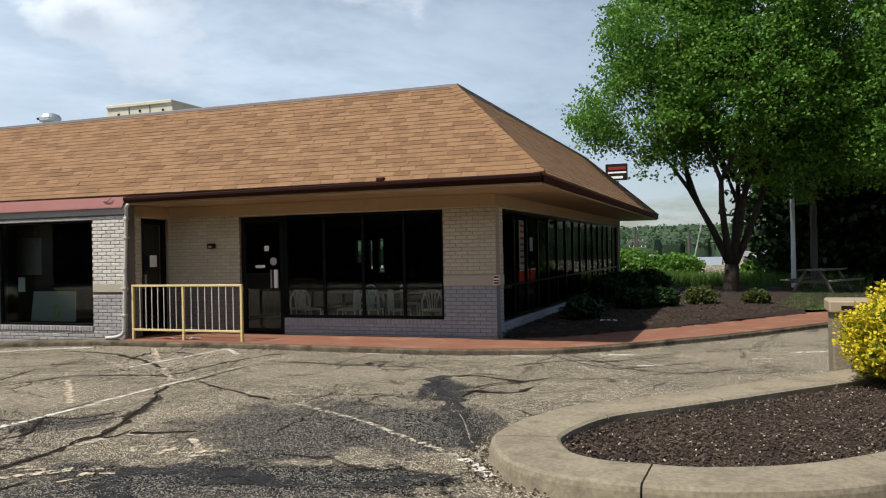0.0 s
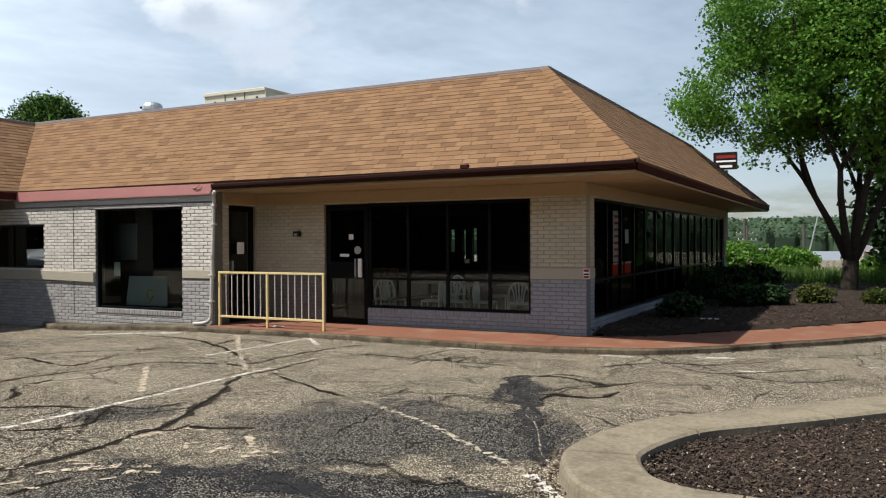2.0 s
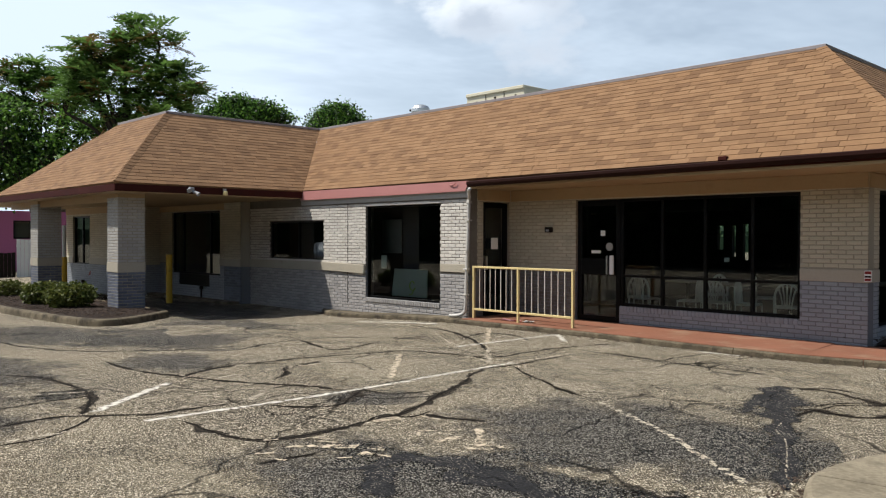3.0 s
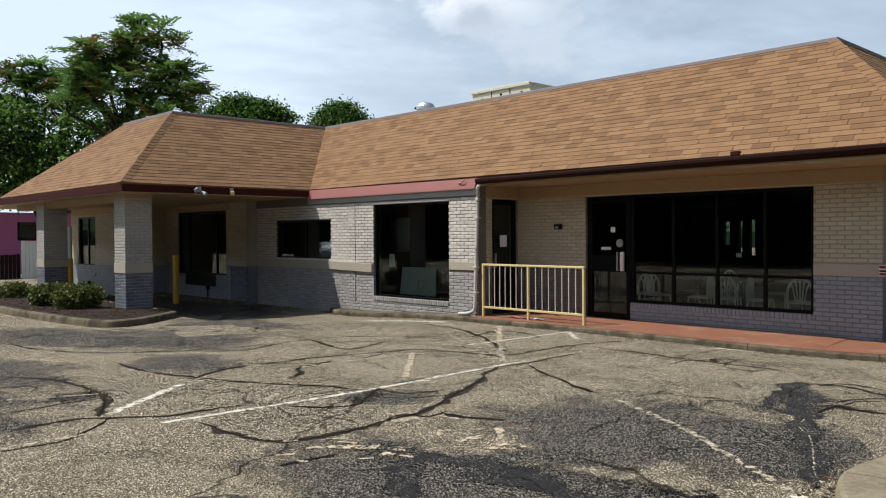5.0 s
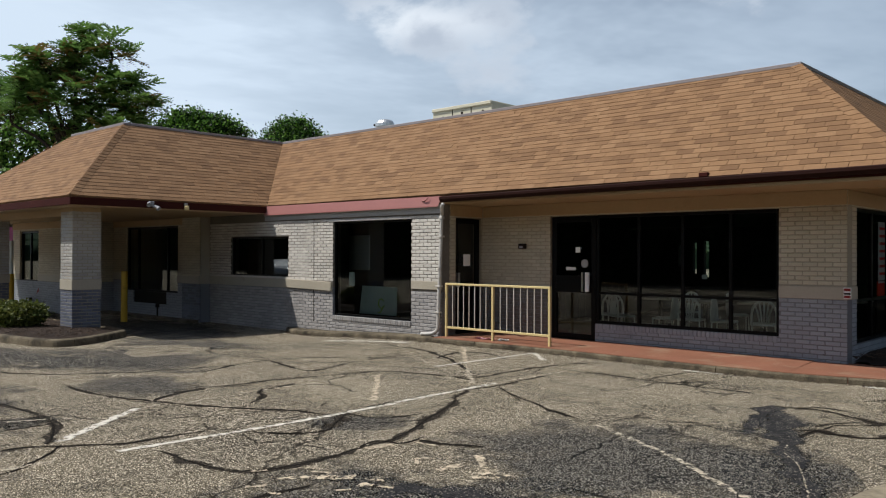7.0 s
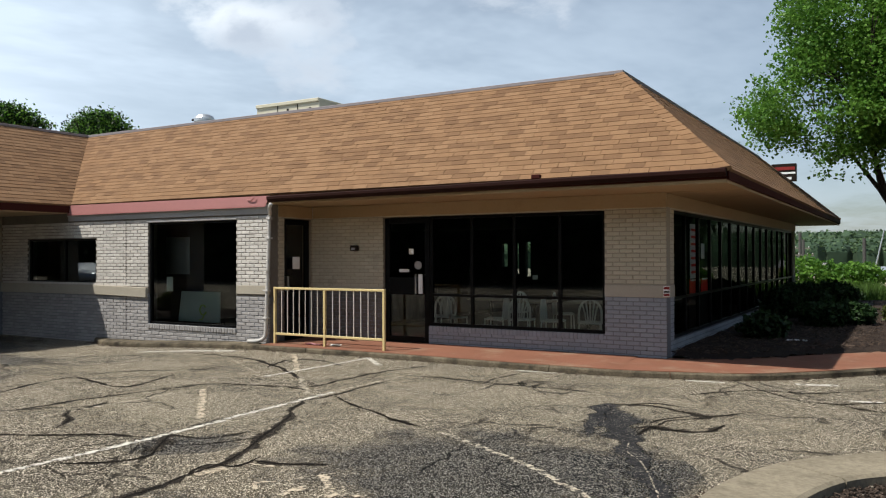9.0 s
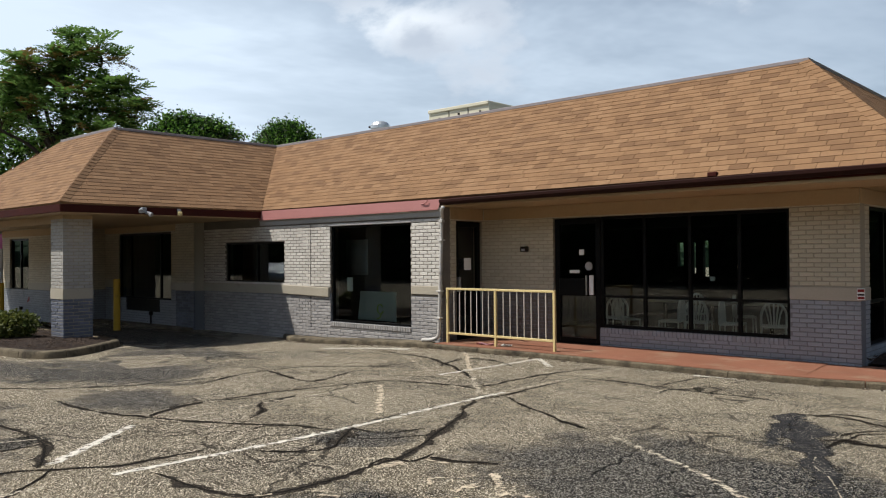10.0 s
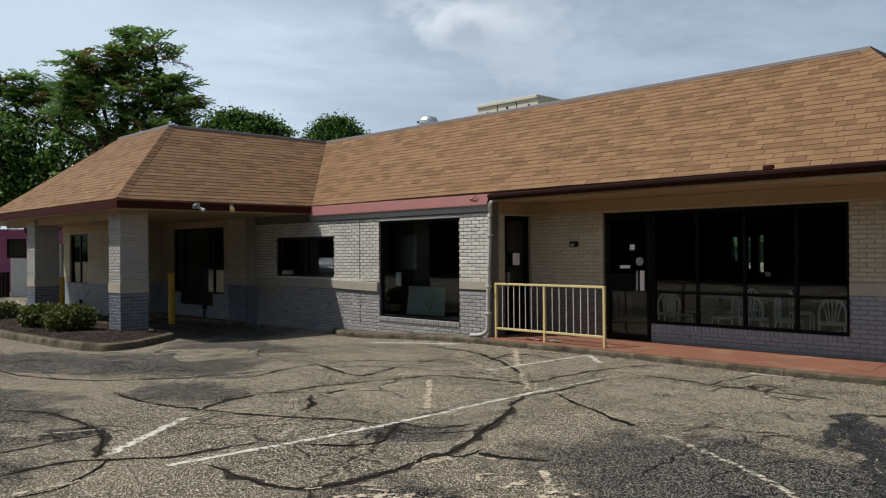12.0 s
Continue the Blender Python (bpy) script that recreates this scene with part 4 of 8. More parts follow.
def bands():
    """Painted boards and trim that run along the brick."""
    def b(x0, x1, y0, y1, z0, z1, mat, label, name="band"):
        bm = bmesh.new()
        box(bm, x0, x1, y0, y1, z0, z1, 0.006)
        mesh_thing(name, bm, mat, label, "trim", kind="structure")
    b(-4.83, SIDE + 0.012, FRONT - 0.012, FRONT + 0.02, 1.02, 1.205, M["band"], "smooth cream painted band on the brick pier", "trim")
    b(-10.70, -9.06, FRONT - 0.010, FRONT + 0.02, 1.02, 1.10, M["band"], "smooth cream painted band in the porch", "trim")
    bm = bmesh.new()
    box(bm, -0.88, 0.88, -0.045, 0.015, -0.10, 0.10, 0.008)
    board = mesh_thing("trim", bm, M["band"], "loose whitish painted board hanging askew on the brick", "trim", kind="structure")
    board.matrix_basis = pose(-14.868, BAY, 0.965, 0, 1.2, 0)
    b(-11.53, BAY_R + 0.012, BAY - 0.014, BAY + 0.02, 0.975, 1.135, M["band"], "flaking whitish band on the brick pier", "trim")
    b(-19.0, -15.755, BAY - 0.020, BAY + 0.02, 0.87, 1.08, M["band"], "cream painted band below a window", "trim")
    b(-24.2, -23.35, 11.70, 11.74, 0.87, 1.07, M["band"], "cream painted band in the shade", "trim")
    b(-20.35, -19.9, 11.70, 11.74, 0.87, 1.07, M["band"], "cream painted band in the shade", "trim")
    b(-24.2, -19.9, 11.70, 11.73, 2.43, 2.60, M["soffit"], "tan painted head board under the canopy", "trim")
    b(-28.4, -24.19, 10.285, 10.31, 2.40, 2.60, M["soffit"], "tan painted head board over the serving window", "trim")
    b(-24.1, -19.0, 11.25, 11.57, -0.16, -0.06, M["kerb"], "low concrete kerb along the shaded wall", "kerb")
    b(-19.9, -19.0, 11.58, 11.62, 0.87, 1.07, M["band"], "cream painted band round a pier", "trim")
    b(-28.4, -27.75, 10.28, 10.32, 0.80, 1.0, M["band"], "cream painted band beside the serving window", "trim")
    b(-26.25, -24.19, 10.28, 10.32, 0.80, 1.0, M["band"], "cream painted band beside the serving window", "trim")
    b(SIDE - 0.02, SIDE + 0.012, FRONT + 0.02, 13.57, 1.02, 1.205, M["band"], "smooth cream painted band at the corner", "trim")
    # grey boards over the bay, with a proud strip
    b(-16.5, BAY_R + 0.01, BAY - 0.03, BAY + 0.02, 2.445, 2.60, M["trim_grey"], "grey painted board over the bay window", "trim")
    b(-16.5, BAY_R + 0.03, BAY - 0.055, BAY - 0.03, 2.545, 2.60, M["trim_grey"], "grey painted strip under the pink flashing", "trim")
    b(-13.99, -11.52, BAY - 0.02, BAY + 0.02, 2.36, 2.385, M["trim_grey"], "thin grey lintel strip over the window", "trim")
    # cream boards at the head of the porch walls
    b(-10.7, SIDE, FRONT - 0.014, FRONT + 0.01, 2.40, 2.618, M["soffit"], "tan painted head board under the eave", "trim")
    b(SIDE - 0.01, SIDE + 0.014, FRONT + 0.02, 28.4, 2.40, 2.613, M["soffit"], "tan painted head board over the side windows", "trim")
    b(BAY_R - 0.01, BAY_R + 0.014, BAY + 0.24, FRONT - 0.02, 2.40, 2.618, M["soffit"], "tan painted head board over the porch door", "trim")
    # a control joint in the bay's brickwork
    b(-14.645, -14.630, BAY - 0.006, BAY + 0.01, 0.15, 0.86, M["dark"], "dark upright control joint in the brick", "trim")
    b(-14.645, -14.630, BAY - 0.006, BAY + 0.01, 1.08, 2.44, M["dark"], "dark upright control joint in the brick", "trim")
    # rowlock sills: bricks on edge
    root = thing("window_sill", (-12.7, BAY - 0.02, 0.26), "light grey brick-on-edge window sill", "sill", kind="structure")
    for k in range(34):
        u = -13.96 + 0.0713 * k + 0.033
        bm = bmesh.new()
        box(bm, u - 0.031, u + 0.031, BAY - 0.02, BAY + 0.06, 0.232, 0.322, 0.005)
        part("brick", bm, M["bay_grey"], root)
    root = thing("window_sill", (-6.4, FRONT - 0.01, 0.33), "grey brick-on-edge window sill", "sill", kind="structure")
    for k in range(45):
        u = -8.06 + 0.0713 * k + 0.036
        bm = bmesh.new()
        box(bm, u - 0.031, u + 0.031, FRONT - 0.012, FRONT + 0.07, 0.335, 0.424, 0.005)
        part("brick", bm, M["grey"], root)


bands()

storefront("window_1", "dark tinted storefront windows in black frames", "x", FRONT, -8.08, -4.83, 0.425, 2.376, [-7.235, -6.425, -5.607], [0.975], shade=False)
storefront("window_2", "large dark shop window in a thin black frame", "x", BAY, -13.965, -11.54, 0.325, 2.36, [], [], bar=0.045)
storefront("window_3", "low dark sliding window in a black frame", "x", BAY, -18.01, -15.60, 1.11, 2.065, [-16.72], [], bar=0.045)
storefront("window_4", "long row of dark windows in black frames", "y", SIDE, 13.57, 28.0, 0.345, 2.38, [13.57 + 0.962 * k for k in range(1, 15)], [0.98], pane="glass_dim_gloss")
storefront("window_5", "dark drive-through window in black frames", "x", 11.72, -23.35, -20.35, 0.57, 2.41, [-22.7, -21.0], [])
bm = bmesh.new()
box(bm, -22.9, -20.97, 11.75, 11.80, 0.22, 0.57, 0.006)
mesh_thing("panel", bm, M["black_frame"], "black metal panel below the serving window", "panel", kind="structure")
storefront("window_6", "dark serving window in a black frame", "x", 10.30, -27.75, -26.25, 0.76, 2.34, [-27.0], [])


def glazed_door(name, label, axis, plane, u0, u1, z0, z1):
    root = storefront(name, label, axis, plane, u0, u1, z0, z1, [], [1.02], bar=0.10, recess=0.05, kind="structure")
    root["category"] = "door"
    return root


door = glazed_door("door_1", "closed black glass entrance door with papers taped on", "x", FRONT, -9.05, -8.09, 0.112, 2.36)
box_part("push_bar", door, M["black_frame"], -8.94, -8.2, FRONT + 0.02, FRONT + 0.05, 0.97, 1.28, 0.004)
for u, w in ((-8.245, 0.075), (-8.345, 0.03)):
    box_part("door_handle", door, M["white"] if w > 0.05 else M["steel"], u - w / 2, u + w / 2, FRONT - 0.02, FRONT + 0.02, 0.99, 1.34, 0.004, "pale upright pull handle")
side_door = glazed_door("door_2", "closed black glass side door with a paper notice", "y", BAY_R, 12.31, 13.06, 0.11, 2.36)
box_part("door_handle", side_door, M["steel"], BAY_R - 0.05, BAY_R + 0.02, 12.36, 12.41, 1.02, 1.30, 0.004, "steel pull handle")


# ---- roofs ----


def slope(root, name, a, b, c, d, pick=None, seed=1, lap=0.117):
    """A shingled roof plane: eave from a to b, top edge from d to c. Tabs in courses, each with its own edge."""
    a, b, c, d = map(Vector, (a, b, c, d))
    bm = bmesh.new()
    n = (b - a).cross(d - a).normalized()
    if n.z < 0:
        n = -n
    vs = [bm.verts.new(p - n * 0.003) for p in (a, b, c, d)] + [bm.verts.new(p - n * 0.06) for p in (a, b, c, d)]
    bm.faces.new(vs[:4]); bm.faces.new(vs[4:][::-1])
    for k in range(4):
        bm.faces.new((vs[k], vs[(k + 1) % 4], vs[4 + (k + 1) % 4], vs[4 + k]))
    part("roof_deck", bm, M["shingle"], root)
    u = (b - a).normalized()
    v = n.cross(u).normalized()
    if v.z < 0:
        v = -v
    height = (d - a).dot(v)
    ul0, ul1, ur0, ur1 = 0.0, (d - a).dot(u), (b - a).length, (c - a).dot(u)
    rng = random.Random(seed)
    rows = int(height / lap)
    lap = height / rows
    tab, gap = 0.28, 0.006
    verts, faces = [], []
    cache = bpy.data.meshes.get("shingle_tab")
    for r in range(rows):
        v0, v1 = r * lap, (r + 1) * lap + 0.02
        f0, f1 = r / rows, (r + 1) / rows
        la, lb = ul0 + (ul1 - ul0) * f0, ul0 + (ul1 - ul0) * f1
        ra, rb = ur0 + (ur1 - ur0) * f0, ur0 + (ur1 - ur0) * f1
        k = math.floor(min(la, lb) / tab) - 1
        while True:
            s = k * tab + (r % 2) * tab / 2 + rng.uniform(-0.004, 0.004) + 0.05 * math.sin(r * 1.7)
            e = s + tab - gap
            k += 1
            if s > max(ra, rb):
                break
            bl, br = max(s, la), min(e, ra)
            tl, tr = max(s, lb), min(e, rb)
            if br - bl < 0.01 and tr - tl < 0.01:
                continue
            br, tr = max(br, bl + 0.004), max(tr, tl + 0.004)
            drop = rng.uniform(-0.003, 0.003)
            lift = 0.007 + rng.uniform(0, 0.004)
            mid = a + u * ((bl + br) / 2) + v * v0
            q = [a + u * bl + v * (v0 + drop), a + u * br + v * (v0 + drop), a + u * tr + v * v1, a + u * tl + v * v1]
            top = [q[0] + n * lift, q[1] + n * lift, q[2] + n * 0.001, q[3] + n * 0.001]
            low = [q[0] - n * 0.008, q[1] - n * 0.008, q[2] - n * 0.008, q[3] - n * 0.008]
            if pick and pick(mid) and abs(br - bl - (tab - gap)) < 1e-6 and abs(tr - tl - (tab - gap)) < 1e-6:
                if cache is None:
                    tb = bmesh.new()
                    w, hgt = tab - gap, lap + 0.02
                    p = [(-w / 2, 0), (w / 2, 0), (w / 2, hgt), (-w / 2, hgt)]
                    t = [tb.verts.new((x, y, 0.009 if y == 0 else 0.001)) for x, y in p]
                    o = [tb.verts.new((x, y, -0.008)) for x, y in p]
                    tb.faces.new(t)
                    for j in range(4):
                        tb.faces.new((o[j], o[(j + 1) % 4], t[(j + 1) % 4], t[j]))
                    cache = finish(tb, "shingle_tab", M["shingle"])
                ob = new("shingle", cache)
                rot = Matrix((u, v, n)).transposed().to_4x4()
                ob.parent = root
                ob.matrix_parent_inverse = Matrix.Translation(-ORIGIN[root.name])
                ob.matrix_basis = Matrix.Translation(mid + v * drop) @ rot
            else:
                m = len(verts)
                verts += [tuple(p) for p in top + low]
                faces += [(m, m + 1, m + 2, m + 3), (m + 4, m + 5, m + 1, m), (m + 5, m + 6, m + 2, m + 1), (m + 7, m + 4, m, m + 3)]
    me = bpy.data.meshes.new("shingle_field")
    me.from_pydata(verts, [], faces)
    me.materials.append(M["shingle"])
    ob = new("shingle_field", me)
    ob.parent = root
    ob.matrix_parent_inverse = Matrix.Translation(-ORIGIN[root.name])
    ob["kind"] = "stuff"


def hip_caps(root, p, q, side_a, side_b, w=0.16):
    """Folded cap shingles laid over a hip, overlapping upwards."""
    p, q = Vector(p), Vector(q)
    d = (q - p).normalized()
    verts, faces = [], []
    n = int((q - p).length / 0.145)
    sa, sb = Vector(side_a).normalized(), Vector(side_b).normalized()
    up = (d.cross(sa - sb)).normalized()
    if up.z < 0:
        up = -up
    for i in range(n):
        s, e = p + d * (i * 0.145), p + d * (i * 0.145 + 0.17)
        m = len(verts)
        for pt, h in ((s, 0.040), (e, 0.030)):
            verts += [tuple(pt + sa * w + up * (h - 0.024)), tuple(pt + up * h), tuple(pt + sb * w + up * (h - 0.024))]
        verts += [tuple(s + sa * w), tuple(s + up * 0.005), tuple(s + sb * w)]
        faces += [(m, m + 1, m + 4, m + 3), (m + 1, m + 2, m + 5, m + 4), (m + 6, m + 7, m + 1, m), (m + 7, m + 8, m + 2, m + 1)]
    me = bpy.data.meshes.new("hip_caps")
    me.from_pydata(verts, [], faces)
    me.materials.append(M["shingle"])
    ob = new("hip_caps", me)
    ob.parent = root
    ob.matrix_parent_inverse = Matrix.Translation(-ORIGIN[root.name])


roof = thing("roof_main", (-10, 13, EAVE_Z), "tan asphalt-shingle mansard roof with blended brown tabs", "roof", kind="structure")
slope(roof, "front", (C_X, E_Y, EAVE_Z), (E_X, E_Y, EAVE_Z), (T_X, T_Y, TOP_Z), (C_TX, T_Y, TOP_Z), pick=lambda p: p.x > -6.6, seed=2)
roof_e = thing("roof_side", (-3.5, 20, EAVE_Z), "tan asphalt-shingle mansard slope over the side windows", "roof", kind="structure")
slope(roof_e, "side", (E_X, E_Y, EAVE_Z), (E_X, N_Y, EAVE_Z), (T_X, N_TY, TOP_Z), (T_X, T_Y, TOP_Z), pick=lambda p: p.y < 14.5, seed=3)
roof_n = thing("roof_back", (-10, N_Y, EAVE_Z), "tan asphalt-shingle slope on the far side", "roof", kind="structure")
slope(roof_n, "back", (E_X, N_Y, EAVE_Z), (C_WX, N_Y, EAVE_Z), (C_WTX, N_TY, TOP_Z), (T_X, N_TY, TOP_Z), seed=4, lap=0.3)
roof_c = thing("roof_canopy", (-19, 9, EAVE_Z), "tan asphalt-shingle mansard roof of the drive-through canopy", "roof", kind="structure")
slope(roof_c, "east", (C_X, C_Y, EAVE_Z), (C_X, E_Y, EAVE_Z), (C_TX, T_Y, TOP_Z), (C_TX, C_TY, TOP_Z), pick=lambda p: p.y < 10.0, seed=5)
slope(roof_c, "south", (C_WX, C_Y, EAVE_Z), (C_X, C_Y, EAVE_Z), (C_TX, C_TY, TOP_Z), (C_WTX, C_TY, TOP_Z), seed=6)
slope(roof_c, "west", (C_WX, N_Y, EAVE_Z), (C_WX, C_Y, EAVE_Z), (C_WTX, C_TY, TOP_Z), (C_WTX, N_TY, TOP_Z), seed=7, lap=0.3)
hip_caps(roof, (E_X, E_Y, EAVE_Z), (T_X, T_Y, TOP_Z), (-1, 0, 0), (0, 1, 0))
hip_caps(roof_c, (C_X, C_Y, EAVE_Z), (C_TX, C_TY, TOP_Z), (-1, 0, 0), (0, 1, 0))
hip_caps(roof_e, (E_X, N_Y, EAVE_Z), (T_X, N_TY, TOP_Z), (-1, 0, 0), (0, -1, 0))


def roof_trim():
    def b(name, x0, x1, y0, y1, z0, z1, mat, label, bevel=0.006):
        bm = bmesh.new()
        box(bm, x0, x1, y0, y1, z0, z1, bevel)
        return mesh_thing(name, bm, mat, label, "trim", kind="structure")
    # cap metal along the top edges
    b("trim", C_TX, T_X + 0.05, T_Y - 0.05, T_Y + 0.12, TOP_Z - 0.035, TOP_Z + 0.028, M["cap"], "grey-brown metal cap along the roof's top edge")
    b("trim", T_X - 0.12, T_X + 0.05, T_Y + 0.12, N_TY, TOP_Z - 0.035, TOP_Z + 0.028, M["cap"], "grey-brown metal cap along the roof's top edge")
    b("trim", C_TX - 0.12, C_TX + 0.05, C_TY + 0.12, T_Y + 0.12, TOP_Z - 0.035, TOP_Z + 0.028, M["cap"], "grey-brown metal cap along the canopy's top edge")
    b("trim", C_WTX, C_TX + 0.05, C_TY - 0.05, C_TY + 0.12, TOP_Z - 0.035, TOP_Z + 0.028, M["cap"], "grey-brown metal cap along the canopy's top edge")
    # fascias
    b("fascia", -10.5, E_X - 0.01, E_Y + 0.01, E_Y + 0.04, 2.67, EAVE_Z - 0.03, M["fascia"], "dark maroon fascia board under the eave")
    b("fascia", E_X - 0.04, E_X - 0.005, E_Y + 0.01, N_Y, 2.655, EAVE_Z - 0.03, M["fascia"], "dark maroon fascia board over the side windows")
    b("fascia", C_X - 0.04, C_X - 0.005, C_Y + 0.01, E_Y + 0.3, 2.62, EAVE_Z - 0.03, M["fascia"], "dark maroon fascia board of the canopy")
    b("fascia", C_WX + 0.04, C_X - 0.04, C_Y + 0.01, C_Y + 0.04, 2.62, EAVE_Z - 0.03, M["fascia"], "maroon fascia board of the canopy")
    b("fascia", C_WX + 0.005, C_WX + 0.04, C_Y + 0.01, N_Y, 2.62, EAVE_Z - 0.03, M["fascia"], "maroon fascia board of the canopy")
    b("fascia", C_WX + 0.04, E_X - 0.04, N_Y - 0.04, N_Y - 0.01, 2.62, EAVE_Z - 0.03, M["fascia"], "dark maroon fascia board at the back")
    # soffits
    b("ceiling_porch", BAY_R, E_X - 0.04, E_Y + 0.04, FRONT, 2.62, 2.665, M["soffit"], "tan painted soffit under the deep eave", 0)
    b("ceiling_side", SIDE, E_X - 0.04, FRONT, N_Y - 0.04, 2.615, 2.65, M["soffit"], "tan painted soffit over the side windows", 0)
    b("ceiling_canopy", C_WX + 0.04, C_X - 0.04, C_Y + 0.04, 11.72, 2.60, 2.64, M["soffit"], "tan painted ceiling of the canopy", 0)
    b("ceiling_lane", -19.0, C_X - 0.04, 11.72, BAY + 0.1, 2.62, 2.66, M["soffit"], "tan painted ceiling strip beside the bay wall", 0)
    b("ceiling_west", C_WX + 0.04, -19.0, 11.72, N_Y - 0.04, 2.60, 2.64, M["soffit"], "plain ceiling of the building's far wing", 0)
    b("roof_bump", -28.8, C_WX, 7.6, N_Y - 0.04, 2.62, 2.78, M["soffit"], "low flat tan-edged roof over the far wing", 0)
    # gutter with a rolled lip
    bm = bmesh.new()
    prof = [(0.0, 0.10), (-0.012, 0.115), (-0.10, 0.115), (-0.115, 0.10), (-0.115, 0.055), (-0.07, 0.0), (0.0, 0.0)]
    ends = []
    for x, dz in ((-10.62, -0.055), (E_X - 0.03, 0.0)):
        ends.append([bm.verts.new((x, E_Y + 0.005 + a, 2.700 + dz + h * 0.9)) for a, h in prof])
    for k in range(len(prof)):
        bm.faces.new((ends[0][k], ends[1][k], ends[1][(k + 1) % len(prof)], ends[0][(k + 1) % len(prof)]))
    bm.faces.new(ends[0]); bm.faces.new(ends[1][::-1])
    mesh_thing("gutter", bm, M["gutter"], "dark brown metal gutter along the eave", "gutter", kind="structure")
    bm = bmesh.new()
    box(bm, -5.50, -5.36, E_Y - 0.02, E_Y + 0.05, 2.80, 2.865, 0.008)
    mesh_thing("eave_bracket", bm, M["fascia"], "small rusty bracket on the roof's edge", "bracket", kind="structure")
    # pink flashing from the eave down to the bay
    bm = bmesh.new()
    a = [(-16.42, E_Y - 0.012, 2.785), (-10.64, E_Y - 0.012, 2.765), (-10.72, E_Y - 0.035, 2.585), (-16.42, E_Y - 0.035, 2.585)]
    top = [bm.verts.new(p) for p in a]
    bot = [bm.verts.new((p[0], p[1], p[2] - 0.02)) for p in a]
    bm.faces.new(top); bm.faces.new(bot[::-1])
    for k in range(4):
        bm.faces.new((top[k], bot[k], bot[(k + 1) % 4], top[(k + 1) % 4]))
    mesh_thing("flashing", bm, M["pink"], "faded pink metal flashing over the bay wall", "flashing", kind="structure")
    # a torn tab curling off the flashing
    bm = bmesh.new()
    tube(bm, [(-11.15, E_Y - 0.03, 2.70), (-11.06, E_Y - 0.05, 2.69), (-10.98, E_Y - 0.06, 2.72), (-10.95, E_Y - 0.05, 2.765)], 0.014, 6, 0.008)
    mesh_thing("flashing_tab", bm, M["pink"], "torn curled tab of the pink flashing", "flashing", kind="structure")
    # flat roof behind the mansard, and closing walls
    bm = bmesh.new()
    box(bm, C_WTX + 0.1, T_X - 0.1, T_Y + 0.1, N_TY - 0.1, 4.15, 4.3)
    box(bm, C_WTX + 0.1, C_TX - 0.1, C_TY + 0.1, T_Y + 0.1, 4.15, 4.3)
    mesh_thing("roof_flat", bm, M["flat_roof"], "grey flat roof hidden behind the mansard", "roof", kind="structure")


roof_trim()


def closing_walls():
    def b(name, x0, x1, y0, y1, z0, z1, mat, label):
        bm = bmesh.new()
        box(bm, x0, x1, y0, y1, z0, z1)
        mesh_thing(name, bm, mat, label, "wall", kind="structure")
    # dining room behind the glass, its dimness put into near-black surfaces
    b("floor", -10.96, SIDE - 0.24, 13.345, 27.6, -0.06, 0.06, M["interior_floor"], "tiled floor coloured near black for the dining room's dimness")
    b("floor_kitchen", -19.2, -10.965, 12.13, 27.6, 0.02, 0.16, M["interior_floor"], "tiled floor behind the bay, coloured near black for dimness")
    b("ceiling", -10.96, SIDE - 0.24, 13.345, 28.3, 2.63, 2.70, M["interior"], "plain ceiling coloured near black for the dining room's dimness")
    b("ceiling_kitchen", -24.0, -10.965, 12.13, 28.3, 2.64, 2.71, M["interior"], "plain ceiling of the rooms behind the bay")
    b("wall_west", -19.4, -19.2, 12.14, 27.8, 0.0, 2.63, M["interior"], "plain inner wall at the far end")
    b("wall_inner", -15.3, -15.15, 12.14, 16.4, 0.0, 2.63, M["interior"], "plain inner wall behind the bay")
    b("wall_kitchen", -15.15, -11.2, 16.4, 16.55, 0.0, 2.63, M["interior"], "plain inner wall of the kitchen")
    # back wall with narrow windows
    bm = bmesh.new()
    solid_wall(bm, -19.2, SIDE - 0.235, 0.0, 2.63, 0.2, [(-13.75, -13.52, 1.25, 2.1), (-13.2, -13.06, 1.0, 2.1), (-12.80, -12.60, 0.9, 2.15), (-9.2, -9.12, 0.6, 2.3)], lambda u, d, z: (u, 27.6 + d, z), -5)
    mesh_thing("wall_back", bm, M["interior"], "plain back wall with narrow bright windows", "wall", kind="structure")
    b("wall_far_west", -28.4, -28.2, 10.54, 28.0, -0.3, 2.62, M["cream"], "cream painted outer wall of the far wing")
    b("wall_far_north", -28.2, -19.4, 28.0, 28.2, -0.3, 2.62, M["cream"], "cream painted outer wall at the back")


closing_walls()


